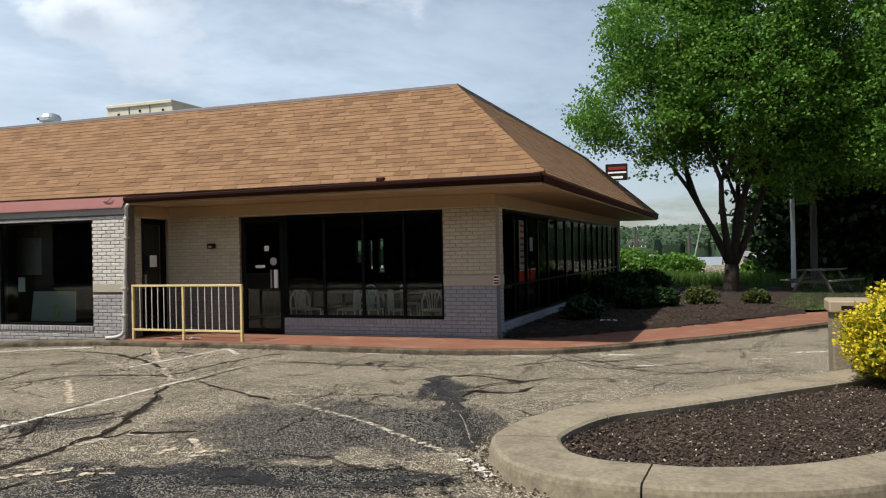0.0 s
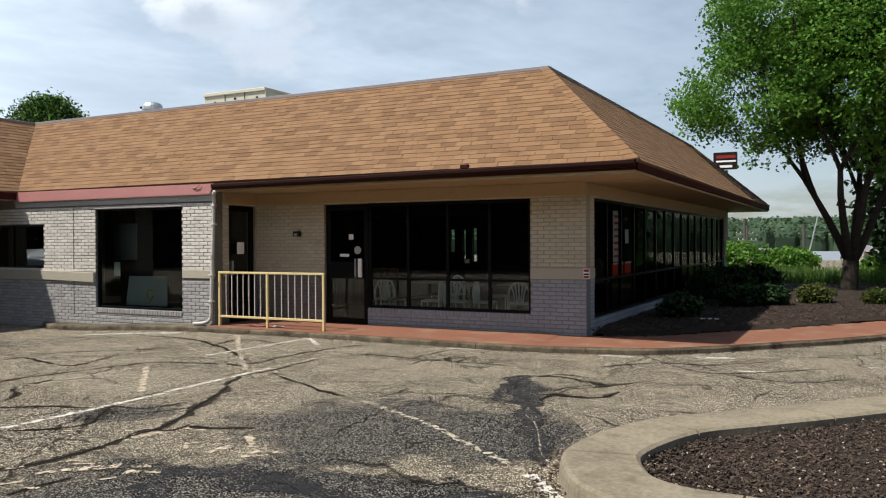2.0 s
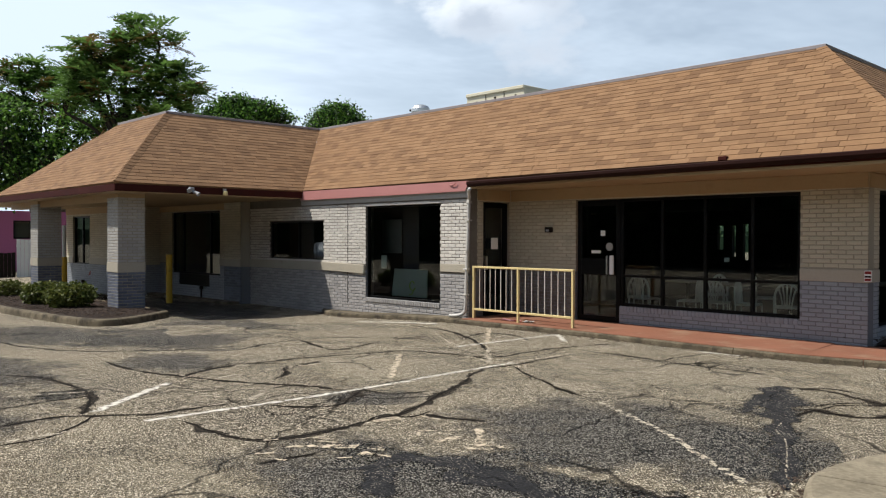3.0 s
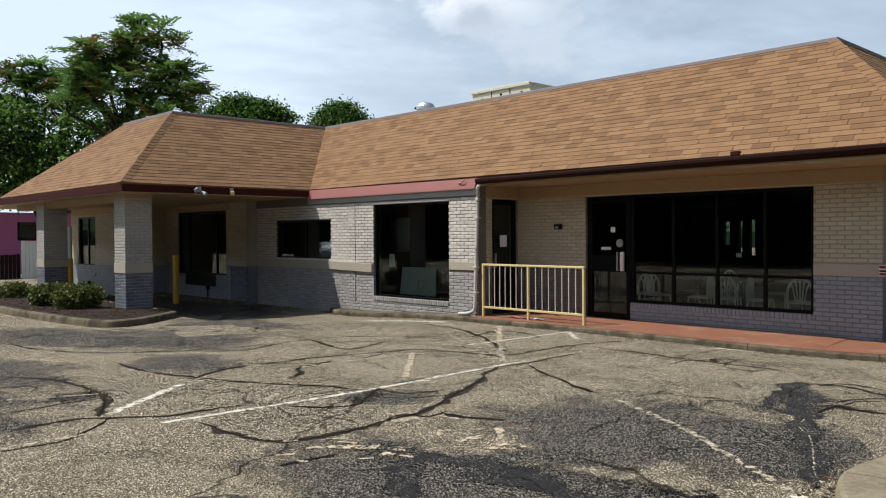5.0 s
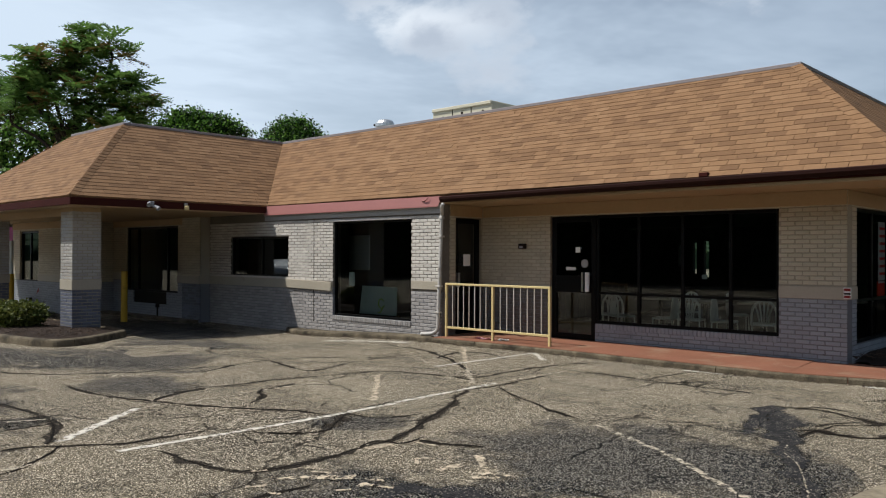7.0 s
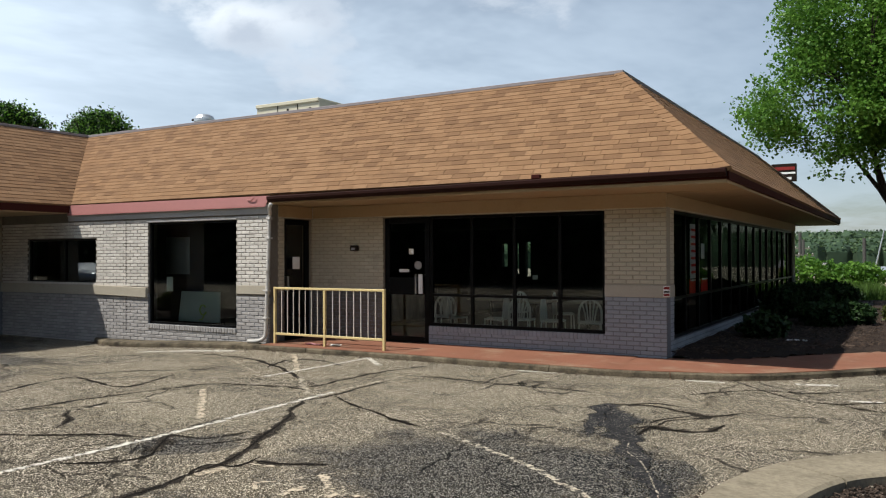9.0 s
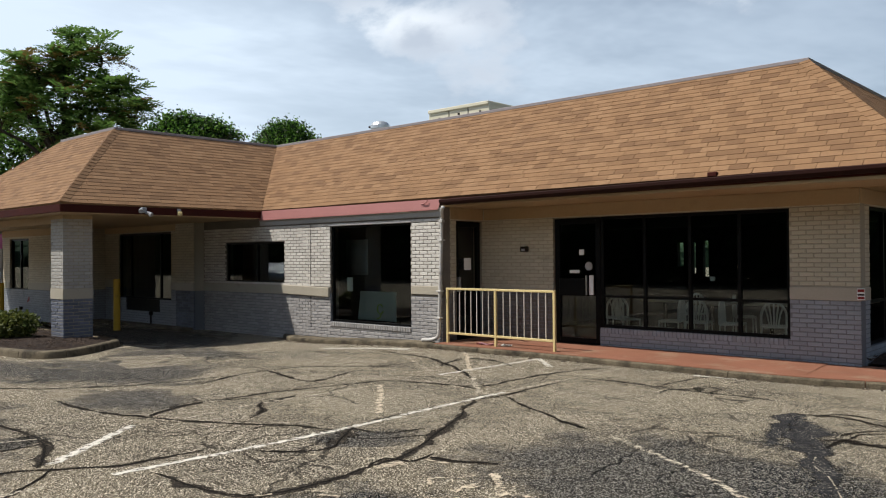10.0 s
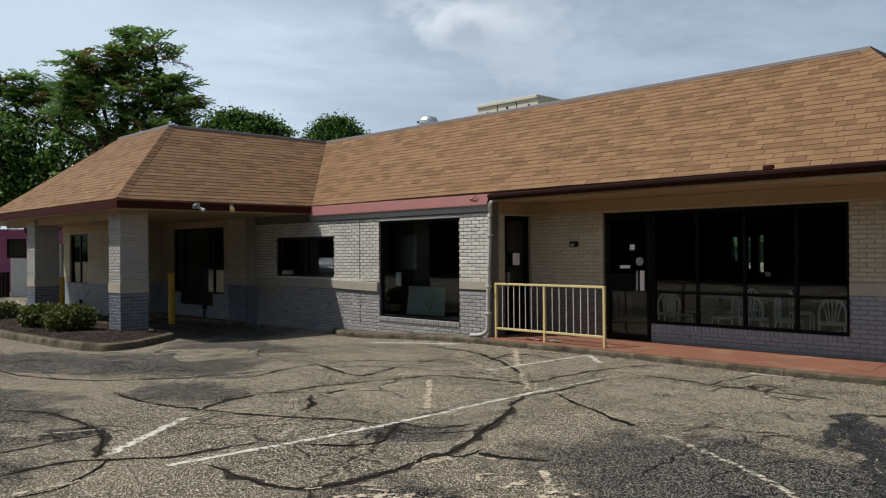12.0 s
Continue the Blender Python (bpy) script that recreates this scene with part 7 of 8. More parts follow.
flat_sign("paper_notice", "white paper notice taped inside the door glass", -8.53, -8.43, FRONT + 0.055, FRONT + 0.06, 1.70, 1.80, M["white"])
flat_sign("paper_notice", "narrow white strip sticker on the door", -8.73, -8.52, FRONT + 0.042, FRONT + 0.048, 1.375, 1.43, M["white"])
bm = bmesh.new()
bmesh.ops.create_cone(bm, cap_ends=True, segments=24, radius1=0.075, radius2=0.075, depth=0.006, matrix=pose(-8.33, FRONT + 0.052, 1.50, 90))
mesh_thing("round_sticker", bm, M["trim_grey"], "round grey sticker on the door glass", "sticker")
flat_sign("paper_notice", "white paper notice taped on the side door", BAY_R + 0.0, BAY_R + 0.006, 12.52, 12.72, 1.43, 1.66, M["white"])
flat_sign("paper_notice", "small white card on the window mullion", -6.12, -6.03, FRONT + 0.125, FRONT + 0.13, 1.27, 1.34, M["white"])
root = thing("corner_sign", (SIDE - 0.01, FRONT - 0.03, 1.03), "small red and white warning sign at the corner", "sign")
box_part("plate", root, M["white"], SIDE - 0.040, SIDE + 0.060, FRONT - 0.030, FRONT - 0.013, 1.04, 1.20, 0.002)
for z0, z1, m in ((1.150, 1.190, "red"), (1.100, 1.125, "dark"), (1.050, 1.085, "red")):
    box_part("lettering_bar", root, M[m], SIDE - 0.034, SIDE + 0.054, FRONT - 0.034, FRONT - 0.030, z0, z1)

# ---- seen through the glass ----


def bar(bm, pts, r, seg=6):
    tube(bm, pts, r, seg)


def cafe_chair():
    """A steel chair with an arched back and fanned spindles, facing +x at the origin."""
    root = thing("cafe_chair", (0, 0, 0), "white steel cafe chair with an arched spindle back", "chair", "chairs in the dining room")
    bm = bmesh.new()
    box(bm, -0.19, 0.19, -0.20, 0.20, 0.44, 0.475, 0.012)
    part("seat", bm, M["chair_white"], root)
    for x in (-0.17, 0.17):
        for y in (-0.18, 0.18):
            bm = bmesh.new()
            bar(bm, [(x * 1.1, y * 1.08, 0.0), (x, y, 0.44)], 0.013)
            part("leg", bm, M["chair_white"], root)
    bm = bmesh.new()
    arch = [(-0.18, 0.19 * math.cos(a), 0.62 + 0.24 * math.sin(a)) for a in np.linspace(0, math.pi, 13)]
    bar(bm, [(-0.17, 0.19, 0.45)] + arch + [(-0.17, -0.19, 0.45)], 0.021, 8)
    part("back_frame", bm, M["chair_white"], root)
    for k in (-2, -1, 0, 1, 2):
        bm = bmesh.new()
        y = 0.032 * k
        bar(bm, [(-0.17, y, 0.46), (-0.18, y * 1.5, 0.66), (-0.18, y * 2.2, 0.845 - 0.025 * abs(k))], 0.013)
        part("spindle", bm, M["chair_white"], root)
    return root


chair = cafe_chair()
SPOTS = ((-5.42, 14.05, 112), (-6.12, 14.12, 10), (-6.72, 14.12, 100), (-7.22, 14.10, 190), (-8.10, 14.06, 60), (-8.40, 14.25, 120), (-6.6, 15.8, 30), (-7.7, 15.9, 150), (-5.1, 16.2, 250))
chair.matrix_basis = pose(-5.42, 14.05, 0.06, 0, 0, 112)
for x, y, a in SPOTS[1:]:
    copy_thing(chair, pose(x, y, 0.06, 0, 0, a))


def cafe_table(x, y):
    root = thing("cafe_table", (x, y, 0.06), "square laminate cafe table on a steel pedestal", "table", "tables in the dining room")
    box_part("tabletop", root, M["tabletop"], x - 0.36, x + 0.36, y - 0.36, y + 0.36, 0.78, 0.81, 0.008)
    bm = bmesh.new()
    tube(bm, [(x, y, 0.08), (x, y, 0.78)], 0.04, 10)
    part("pedestal", bm, M["dark"], root)
    box_part("foot", root, M["dark"], x - 0.25, x + 0.25, y - 0.25, y + 0.25, 0.06, 0.09, 0.008)


for x, y in ((-6.85, 14.95), (-5.9, 15.3), (-8.0, 15.4), (-5.0, 17.0)):
    cafe_table(x, y)
root = thing("leaning_board", (-13.0, 12.55, 0.16), "pale board leaning inside the shop window", "board")
bm = bmesh.new()
q = [(-13.60, 12.34, 0.36), (-12.42, 12.34, 0.36), (-12.54, 12.46, 0.96), (-13.64, 12.46, 0.96)]
f = [bm.verts.new(p) for p in q] + [bm.verts.new((p[0], p[1] + 0.015, p[2])) for p in q]
for k in ((0, 1, 2, 3), (7, 6, 5, 4), (0, 4, 5, 1), (1, 5, 6, 2), (2, 6, 7, 3), (3, 7, 4, 0)):
    bm.faces.new([f[i] for i in k])
part("panel", bm, M["board"], root)
bm = bmesh.new()
tube(bm, [(-12.92 + 0.09 * math.cos(a), 12.355 + 0.02 * a / 6, 0.60 + 0.10 * math.sin(a)) for a in np.linspace(0.6, 5.9, 14)] + [(-12.85, 12.36, 0.55), (-12.92, 12.345, 0.42), (-13.00, 12.34, 0.40)], 0.012, 6)
part("green_squiggle", bm, M["squiggle"], root, "hand-painted yellow-green squiggle")
box_part("foot_bar", root, M["dark"], -13.62, -12.45, 12.33, 12.5, 0.16, 0.36, 0.004)
flat_sign("paper_notice", "white sheet taped inside the shop window", -13.52, -13.34, BAY + 0.085, BAY + 0.09, 0.98, 1.27, M["white"])
root = thing("menu_board", (-14.03, 12.7, 2.64), "dim pale menu board hanging in the dark room", "board")
box_part("panel", root, M["trim_grey"], -14.38, -13.68, 12.70, 12.72, 1.30, 2.08, 0.004)
for x in (-14.32, -13.74):
    box_part("hanger", root, M["dark"], x - 0.006, x + 0.006, 12.705, 12.715, 2.08, 2.64)
root = thing("red_poster", (-4.05, 15.95, 0.06), "red and white poster boards standing inside the side window", "poster")
for y0 in (15.14, 16.02):
    box_part("panel", root, M["poster_red"], -4.005, -3.985, y0, y0 + 0.74, 0.95, 1.24, 0.003)
    box_part("lettering_bar", root, M["white"], -3.985, -3.981, y0 + 0.02, y0 + 0.72, 1.21, 1.24)
box_part("stand", root, M["dark"], -4.035, -4.005, 15.14, 16.76, 0.06, 0.95)
root = thing("tall_banner", (-4.10, 15.5, 0.06), "tall white and red striped banner inside the side window", "banner")
box_part("cloth", root, M["white"], -4.030, -4.015, 15.30, 15.70, 1.25, 2.22, 0.004)
for k in range(7):
    box_part("stripe", root, M["poster_red"], -4.015, -4.010, 15.34, 15.66, 1.34 + 0.125 * k, 1.385 + 0.125 * k)
box_part("stand", root, M["dark"], -4.050, -4.030, 15.48, 15.52, 0.06, 2.22)
flat_sign("paper_notice", "white sheet hanging inside the side window", -4.05, -4.04, 16.25, 16.5, 1.60, 1.88, M["white"])



def floor_heater():
    root = thing("floor_heater", (-7.35, 13.62, 0.06), "low white floor heater inside the front windows", "heater")
    box_part("casing", root, M["chair_white"], -7.85, -6.95, 13.55, 13.70, 0.06, 0.44, 0.012)
    for k in range(4):
        box_part("slot", root, M["dark"], -7.78, -7.02, 13.546, 13.55, 0.14 + 0.05 * k, 0.155 + 0.05 * k)


floor_heater()


def scrap(name, label, x, y, z, l, w, turn, mat, seed):
    """A crumpled sheet lying on the ground."""
    rng = random.Random(seed)
    bm = bmesh.new()
    rows = [[bm.verts.new((l * (i / 5 - 0.5), w * (j / 4 - 0.5) + rng.uniform(-0.01, 0.01), rng.uniform(0.0, 0.035) + 0.002)) for j in range(5)] for i in range(6)]
    for a, b in zip(rows, rows[1:]):
        for j in range(4):
            bm.faces.new((a[j], b[j], b[j + 1], a[j + 1]))
    bmesh.ops.solidify(bm, geom=bm.faces[:], thickness=0.002)
    ob = mesh_thing(name, bm, mat, label, "litter")
    ob.matrix_basis = pose(x, y, z, 0, 0, turn)


scrap("paper_scrap", "crumpled pink paper lying under the railing", -9.75, 12.02, 0.100, 0.42, 0.12, 4, M["pink_paper"], 1)
scrap("paper_scrap", "crumpled white paper lying on the walkway", -9.35, 12.06, 0.100, 0.22, 0.12, -10, M["white"], 2)
for k, (x, y) in enumerate(((-2.46, 15.66), (-2.34, 15.74), (-2.22, 15.70))):
    scrap("paper_scrap", "small pale scrap in the shaded planting bed", x, y, 0.20, 0.09, 0.07, 40 * k, M["white"], 3 + k)

# ---- canopy: bollards ----


def bollard(x, y, h, label, grey_top=0.0):
    z = ground_z(x, y)
    root = thing("bollard", (x, y, z), label, "bollard", "bollards along the lane")
    bm = bmesh.new()
    tube(bm, [(x, y, z - 0.05), (x, y, z + h - 0.02), (x, y, z + h)], 0.085, 14, 0.082)
    part("sleeve", bm, M["bollard"], root)
    if grey_top:
        bm = bmesh.new()
        tube(bm, [(x, y, z + h), (x, y, z + h + grey_top)], 0.06, 12)
        part("post", bm, M["galv"], root)


bollard(-20.6, 10.35, 1.32, "scuffed yellow steel bollard beside the serving window")
bollard(-25.0, 9.1, 1.15, "yellow bollard with a grey post at the lane", 0.95)

# ---- fixtures on the canopy ----


def floodlight(y):
    x, z = C_X + 0.005, 2.70
    root = thing("floodlight", (x, y, z), "grey twin-headed security floodlight on the canopy's fascia", "lamp")
    box_part("base", root, M["flood_grey"], x - 0.01, x + 0.04, y - 0.06, y + 0.06, z - 0.05, z + 0.06, 0.008)
    for s, t in ((-1, 0.02), (1, -0.05)):
        bm = bmesh.new()
        tube(bm, [(x + 0.03, y + s * 0.03, z + t), (x + 0.06, y + s * 0.06, z + t), (x + 0.09, y + s * 0.09, z + t - 0.02), (x + 0.13, y + s * 0.11, z + t - 0.05)], 0.022, 10, 0.05)
        part("head", bm, M["flood_grey"], root)


floodlight(8.9)
root = thing("bug_lamp", (C_X, 9.7, 2.66), "small yellow lamp under the canopy's eave", "lamp")
box_part("base", root, M["flood_grey"], C_X - 0.006, C_X + 0.03, 9.66, 9.74, 2.70, 2.76, 0.006)
box_part("globe", root, M["rail_yellow"], C_X + 0.002, C_X + 0.10, 9.655, 9.745, 2.60, 2.70, 0.02)
for x, y, h in ((-21.35, 11.66, 0.40), (-26.7, 10.24, 0.42)):
    z = ground_z(x, y) - 0.02
    root = thing("stub_pipe", (x, y, z), "short black standpipe at the foot of the wall", "pipe", "standpipes at the wall")
    bm = bmesh.new()
    tube(bm, [(x, y, z), (x, y, z + h)], 0.022, 8)
    part("pipe", bm, M["dark"], root)
    box_part("valve", root, M["dark"], x - 0.05, x + 0.05, y - 0.04, y + 0.04, z + h - 0.10, z + h, 0.008)
for k in range(3):
    flat_sign("paint_mark", "small red spray mark on the painted brick", -26.32 + 0.05 * k, -26.29 + 0.07 * k, 10.283, 10.287, 0.40 + 0.03 * k, 0.47 + 0.05 * k, M["red"], "graffiti")

# ---- litter bin and picnic table ----


def litter_bin():
    x, y, z = 1.40, 10.62, 0.03
    root = thing("litter_bin", (x, y, z), "square pebble-concrete litter bin with a tan lid", "bin")
    bm = bmesh.new()
    vs = box(bm, x - 0.29, x + 0.29, y - 0.29, y + 0.29, z, z + 0.76, 0.02)
    part("body", bm, M["aggregate"], root)
    box_part("lid", root, M["bin_lid"], x - 0.33, x + 0.33, y - 0.33, y + 0.33, z + 0.78, z + 0.93, 0.02, "tan plastic lid")
    box_part("slot", root, M["dark"], x - 0.2, x + 0.2, y - 0.335, y - 0.33, z + 0.82, z + 0.87)
    box_part("collar", root, M["concrete"], x - 0.27, x + 0.27, y - 0.27, y + 0.27, z + 0.755, z + 0.785)


litter_bin()


def picnic_table(px, py, pz, turn):
    x, y, z = 0.0, 0.0, 0.0
    root = thing("picnic_table", (x, y, z), "weathered grey wooden picnic table on the grass", "table")
    for k in range(5):
        yy = y - 0.36 + 0.145 * k
        box_part("plank", root, M["wood_grey"], x - 0.95, x + 0.95, yy, yy + 0.135, z + 0.71, z + 0.75, 0.004)
    for s in (-0.72, 0.72):
        for k in (0, 1):
            yy = y + s - 0.14 + 0.145 * k
            box_part("bench_plank", root, M["wood_grey"], x - 0.95, x + 0.95, yy, yy + 0.135, z + 0.41, z + 0.45, 0.004)
    for dx in (-0.65, 0.65):
        for s in (-1, 1):
            bm = bmesh.new()
            tube(bm, [(x + dx, y + s * 0.62, z), (x + dx, y + s * 0.2, z + 0.71)], 0.045, 6)
            part("leg", bm, M["wood_grey"], root)
        box_part("crossbeam", root, M["wood_grey"], x + dx - 0.02, x + dx + 0.02, y - 0.85, y + 0.85, z + 0.34, z + 0.41)
    root.matrix_basis = pose(px, py, pz, 0, 0, turn)
    return root


picnic_table(2.40, 26.5, 0.13, 62)

# ---- parked car across the lot ----


def car(x, y, heading):
    root = thing("parked_car", (0, 0, 0), "silver-blue sedan parked across the lot", "car")
    prof = [(-2.2, 0.35), (-2.25, 0.65), (-2.1, 0.86), (-1.45, 0.95), (-0.75, 1.38), (0.35, 1.42), (1.15, 0.98), (1.95, 0.86), (2.25, 0.62), (2.2, 0.35)]

    def loft(pr, half, inset, name, mat):
        bm = bmesh.new()
        cols = []
        for s, hw in ((-1, half), (1, half)):
            cols.append([bm.verts.new((px, s * (hw - (inset if pz > 0.97 else 0)), pz)) for px, pz in pr])
        n = len(pr)
        for k in range(n):
            bm.faces.new((cols[0][k], cols[0][(k + 1) % n], cols[1][(k + 1) % n], cols[1][k]))
        bm.faces.new(cols[0][::-1]); bm.faces.new(cols[1])
        bmesh.ops.bevel(bm, geom=bm.edges[:], offset=0.05, segments=2, affect="EDGES")
        return part(name, bm, mat, root, smooth=True)
    loft(prof, 0.88, 0.16, "body", M["car_silver"])
    for s in (-1, 1):
        bm = bmesh.new()
        q = [(-1.25, s * 0.80, 1.0), (0.95, s * 0.80, 1.0), (0.32, s * 0.735, 1.34), (-0.7, s * 0.735, 1.32)]
        bm.faces.new([bm.verts.new(p) for p in q])
        part("window", bm, M["black_frame"], root)
        for px in (-1.4, 1.4):
            bm = bmesh.new()
            tube(bm, [(px, s * 0.70, 0.32), (px, s * 0.90, 0.32)], 0.32, 20)
            w = part("wheel", bm, M["rubber"], root)
            bm = bmesh.new()
            tube(bm, [(px, s * 0.89, 0.32), (px, s * 0.915, 0.32)], 0.2, 16)
            part("rim", bm, M["steel"], w)
    root.matrix_basis = pose(x, y, -0.1, 0, 0, heading)


car(-44.5, -8.6, 28)

# ---- markings, tar seams and stains on the lot ----


def lot_z(x, y, lift):
    return ground_z(x, y) + lift


def ribbon(pts, width, seed, rag=0.25, wander=0.0, lift=0.004, taper=False):
    """A flat strip on the ground along points; width is one number or one for every point; the edges are frayed at two scales."""
    n = len(pts)
    wide = list(width) if isinstance(width, (list, tuple)) else [width] * n
    line = spline([Vector((p[0], p[1], w)) for p, w in zip(pts, wide)], step=24) if n > 2 else [Vector((*pts[0], wide[0])).lerp(Vector((*pts[1], wide[1])), k / 40) for k in range(41)]
    nr = normals([Vector((p.x, p.y)) for p in line])
    bm = bmesh.new()
    cover = bm.verts.layers.float.new("cover")
    prev, m = None, len(line) - 1
    for i, (q, nn) in enumerate(zip(line, nr)):
        p = Vector((q.x, q.y))
        s = noise.noise((p.x * 2.1, p.y * 2.1, seed)) * wander
        half = q.z / 2 * (min(1.0, 0.15 + 6 * min(i, m - i) / m) if taper else 1.0) * (1.7 if taper else 1.15)
        e1 = noise.noise((p.x * 4, p.y * 4, seed + 9)) + 0.4 * noise.noise((p.x * 13, p.y * 13, seed + 5))
        e2 = noise.noise((p.x * 4, p.y * 4, seed + 29)) + 0.4 * noise.noise((p.x * 13, p.y * 13, seed + 15))
        c = p + nn * s
        a, b = c - nn * half * max(0.2, 1 + rag * 1.6 * e1), c + nn * half * max(0.2, 1 + rag * 1.6 * e2)
        row = [bm.verts.new((v.x, v.y, lot_z(v.x, v.y, lift))) for v in (a, a.lerp(c, 0.6), b.lerp(c, 0.6), b)]
        for v, f in zip(row, (0.0, 1.0, 1.0, 0.0)):
            v[cover] = f
        if prev:
            for k in range(3):
                bm.faces.new((prev[k], row[k], row[k + 1], prev[k + 1]))
        prev = row
    return bm


def marking(pts, width, mat, label, seed, rag=0.02, lift=0.006):
    mesh_thing("painted_line", ribbon(pts, width, seed, rag, 0, lift + 0.00006 * seed), M[mat], label, "road marking", "faded markings on the lot", kind="structure")


W, T, C = "paint_white", "paint_thin", "paint_cream"
marking([(-6.86, 2.2), (-6.84, 3.3)], 0.11, T, "faded white parking line", 1)
marking([(-6.80, 3.75), (-6.70, 5.4), (-6.70, 6.85)], 0.10, W, "worn white parking line", 2)
marking([(-6.74, 6.9), (-6.78, 8.72)], 0.10, W, "worn white parking line", 3)
marking([(-6.80, 8.75), (-6.72, 11.45)], 0.085, T, "nearly vanished white parking line", 6)
marking([(-8.38, 5.3), (-8.50, 6.3), (-8.40, 8.1)], 0.08, T, "nearly vanished white parking line", 4)
marking([(-8.40, 9.3), (-8.32, 11.6)], 0.10, W, "worn white parking line", 5)
for k, (x0, y0, x1, y1, m) in enumerate(((-8.47, 4.74, -7.50, 3.55, W), (-7.30, 5.30, -6.95, 4.85, T), (-8.42, 8.17, -6.92, 6.72, C), (-9.75, 11.43, -8.40, 9.95, C), (-7.95, 9.5, -7.0, 8.5, T), (-8.37, 11.65, -7.65, 10.97, W))):
    marking([(x0, y0), (x1, y1)], 0.115, m, "worn diagonal stripe of an access aisle", 10 + k)
marking([(-4.55, 7.48), (-3.38, 6.82), (-2.84, 6.40), (-2.05, 5.82)], 0.10, T, "flaking white line towards the island", 20)
marking([(-1.98, 5.74), (-1.86, 5.62), (-1.62, 5.32)], 0.12, W, "white line end beside the kerb", 21)
marking([(-12.7, 10.62), (-11.6, 11.0), (-10.95, 11.25)], 0.22, W, "smeared white paint near the kerb", 22, 0.3)
marking([(-10.85, 10.85), (-9.7, 10.1), (-8.7, 9.46)], 0.05, T, "thin pale line on the asphalt", 23)
marking([(-8.9, 3.05), (-8.45, 4.1)], 0.07, T, "thin pale line beside a crack", 24)
for k, (x, y, a, l, w) in enumerate(((-1.70, 12.16, 15, 0.5, 0.16), (-1.1, 11.14, 15, 0.35, 0.10), (1.15, 13.1, 20, 0.8, 0.14), (-3.0, 11.75, 5, 0.5, 0.09), (-5.3, 11.5, 3, 0.6, 0.08), (0.35, 12.15, 20, 0.35, 0.08))):
    d = Vector((math.cos(radians(a)), math.sin(radians(a)))) * l / 2
    marking([(x - d.x, y - d.y), (x, y), (x + d.x, y + d.y)], w, W, "short worn white paint dab", 30 + k, 0.35)
# remains of a painted symbol


def flake(seed, width, *pts):
    marking(list(pts), width, C, "flaked remains of a cream painted symbol", seed, 0.45)


flake(50, 0.05, (-4.67, 5.15), (-4.82, 5.31))
flake(51, 0.06, (-4.82, 5.31), (-4.72, 5.42))
flake(52, 0.07, (-4.68, 5.42), (-4.60, 5.58))
flake(53, 0.10, (-4.45, 5.16), (-4.43, 5.40))
flake(54, 0.08, (-4.54, 5.68), (-4.44, 5.81))
flake(55, 0.085, (-4.50, 5.70), (-4.32, 5.52), (-4.10, 5.30))
flake(56, 0.07, (-4.26, 5.44), (-4.18, 5.55))
flake(57, 0.09, (-4.12, 5.18), (-3.98, 5.33))
flake(58, 0.08, (-4.16, 5.35), (-3.92, 5.44))
flake(59, 0.15, (-5.38, 5.25), (-5.29, 5.49))
flake(60, 0.05, (-5.80, 5.69), (-5.72, 5.84))
flake(61, 0.04, (-5.61, 5.55), (-5.54, 5.66))
flake(62, 0.13, (-5.10, 4.26), (-4.92, 4.43), (-4.76, 4.60))
flake(63, 0.06, (-5.28, 4.46), (-5.13, 4.61))
flake(64, 0.05, (-5.12, 4.47), (-4.98, 4.55))
flake(65, 0.09, (-4.60, 4.50), (-4.35, 4.60))
flake(66, 0.05, (-4.70, 4.61), (-4.54, 4.69))
flake(67, 0.07, (-5.15, 4.18), (-5.08, 4.30))
flake(68, 0.06, (-5.45, 4.15), (-5.39, 4.26))
flake(69, 0.06, (-5.14, 3.90), (-5.06, 4.02))
flake(70, 0.05, (-4.92, 3.92), (-4.81, 3.96))
flake(71, 0.05, (-4.61, 4.29), (-4.54, 4.37))
flake(72, 0.06, (-6.11, 5.17), (-5.94, 5.27))
flake(73, 0.05, (-5.68, 5.34), (-5.60, 5.41))
flake(74, 0.05, (-5.24, 5.68), (-5.00, 5.72))

# tar over the cracks
SEAM_COUNT = [0]
SEAM_SCALE = 0.66


def seam(width, *pts, wander=0.05):
    k = SEAM_COUNT[0] = SEAM_COUNT[0] + 1
    wide = max(width) if isinstance(width, tuple) else width
    thin = wide < 0.25
    widths = [w * SEAM_SCALE if w < 0.25 else w * 0.8 for w in (width if isinstance(width, tuple) else (width,) * len(pts))]
    mesh_thing("tar_seam", ribbon(list(pts), widths, 100 + k, 1.0 if thin else 0.6, wander, 0.0030 + 0.00005 * k, True), M["tar" if thin else "sealer"],
               "black tar seam over a crack in the asphalt", "tar seam", "tar seams on the lot", kind="structure")
    if thin:
        mesh_thing("crack", ribbon(list(pts), 0.016, 100 + k, 1.0, wander, 0.0058 + 0.00002 * k, True), M["crack"], "thin open crack in the asphalt", "crack", "cracks in the lot", kind="structure")


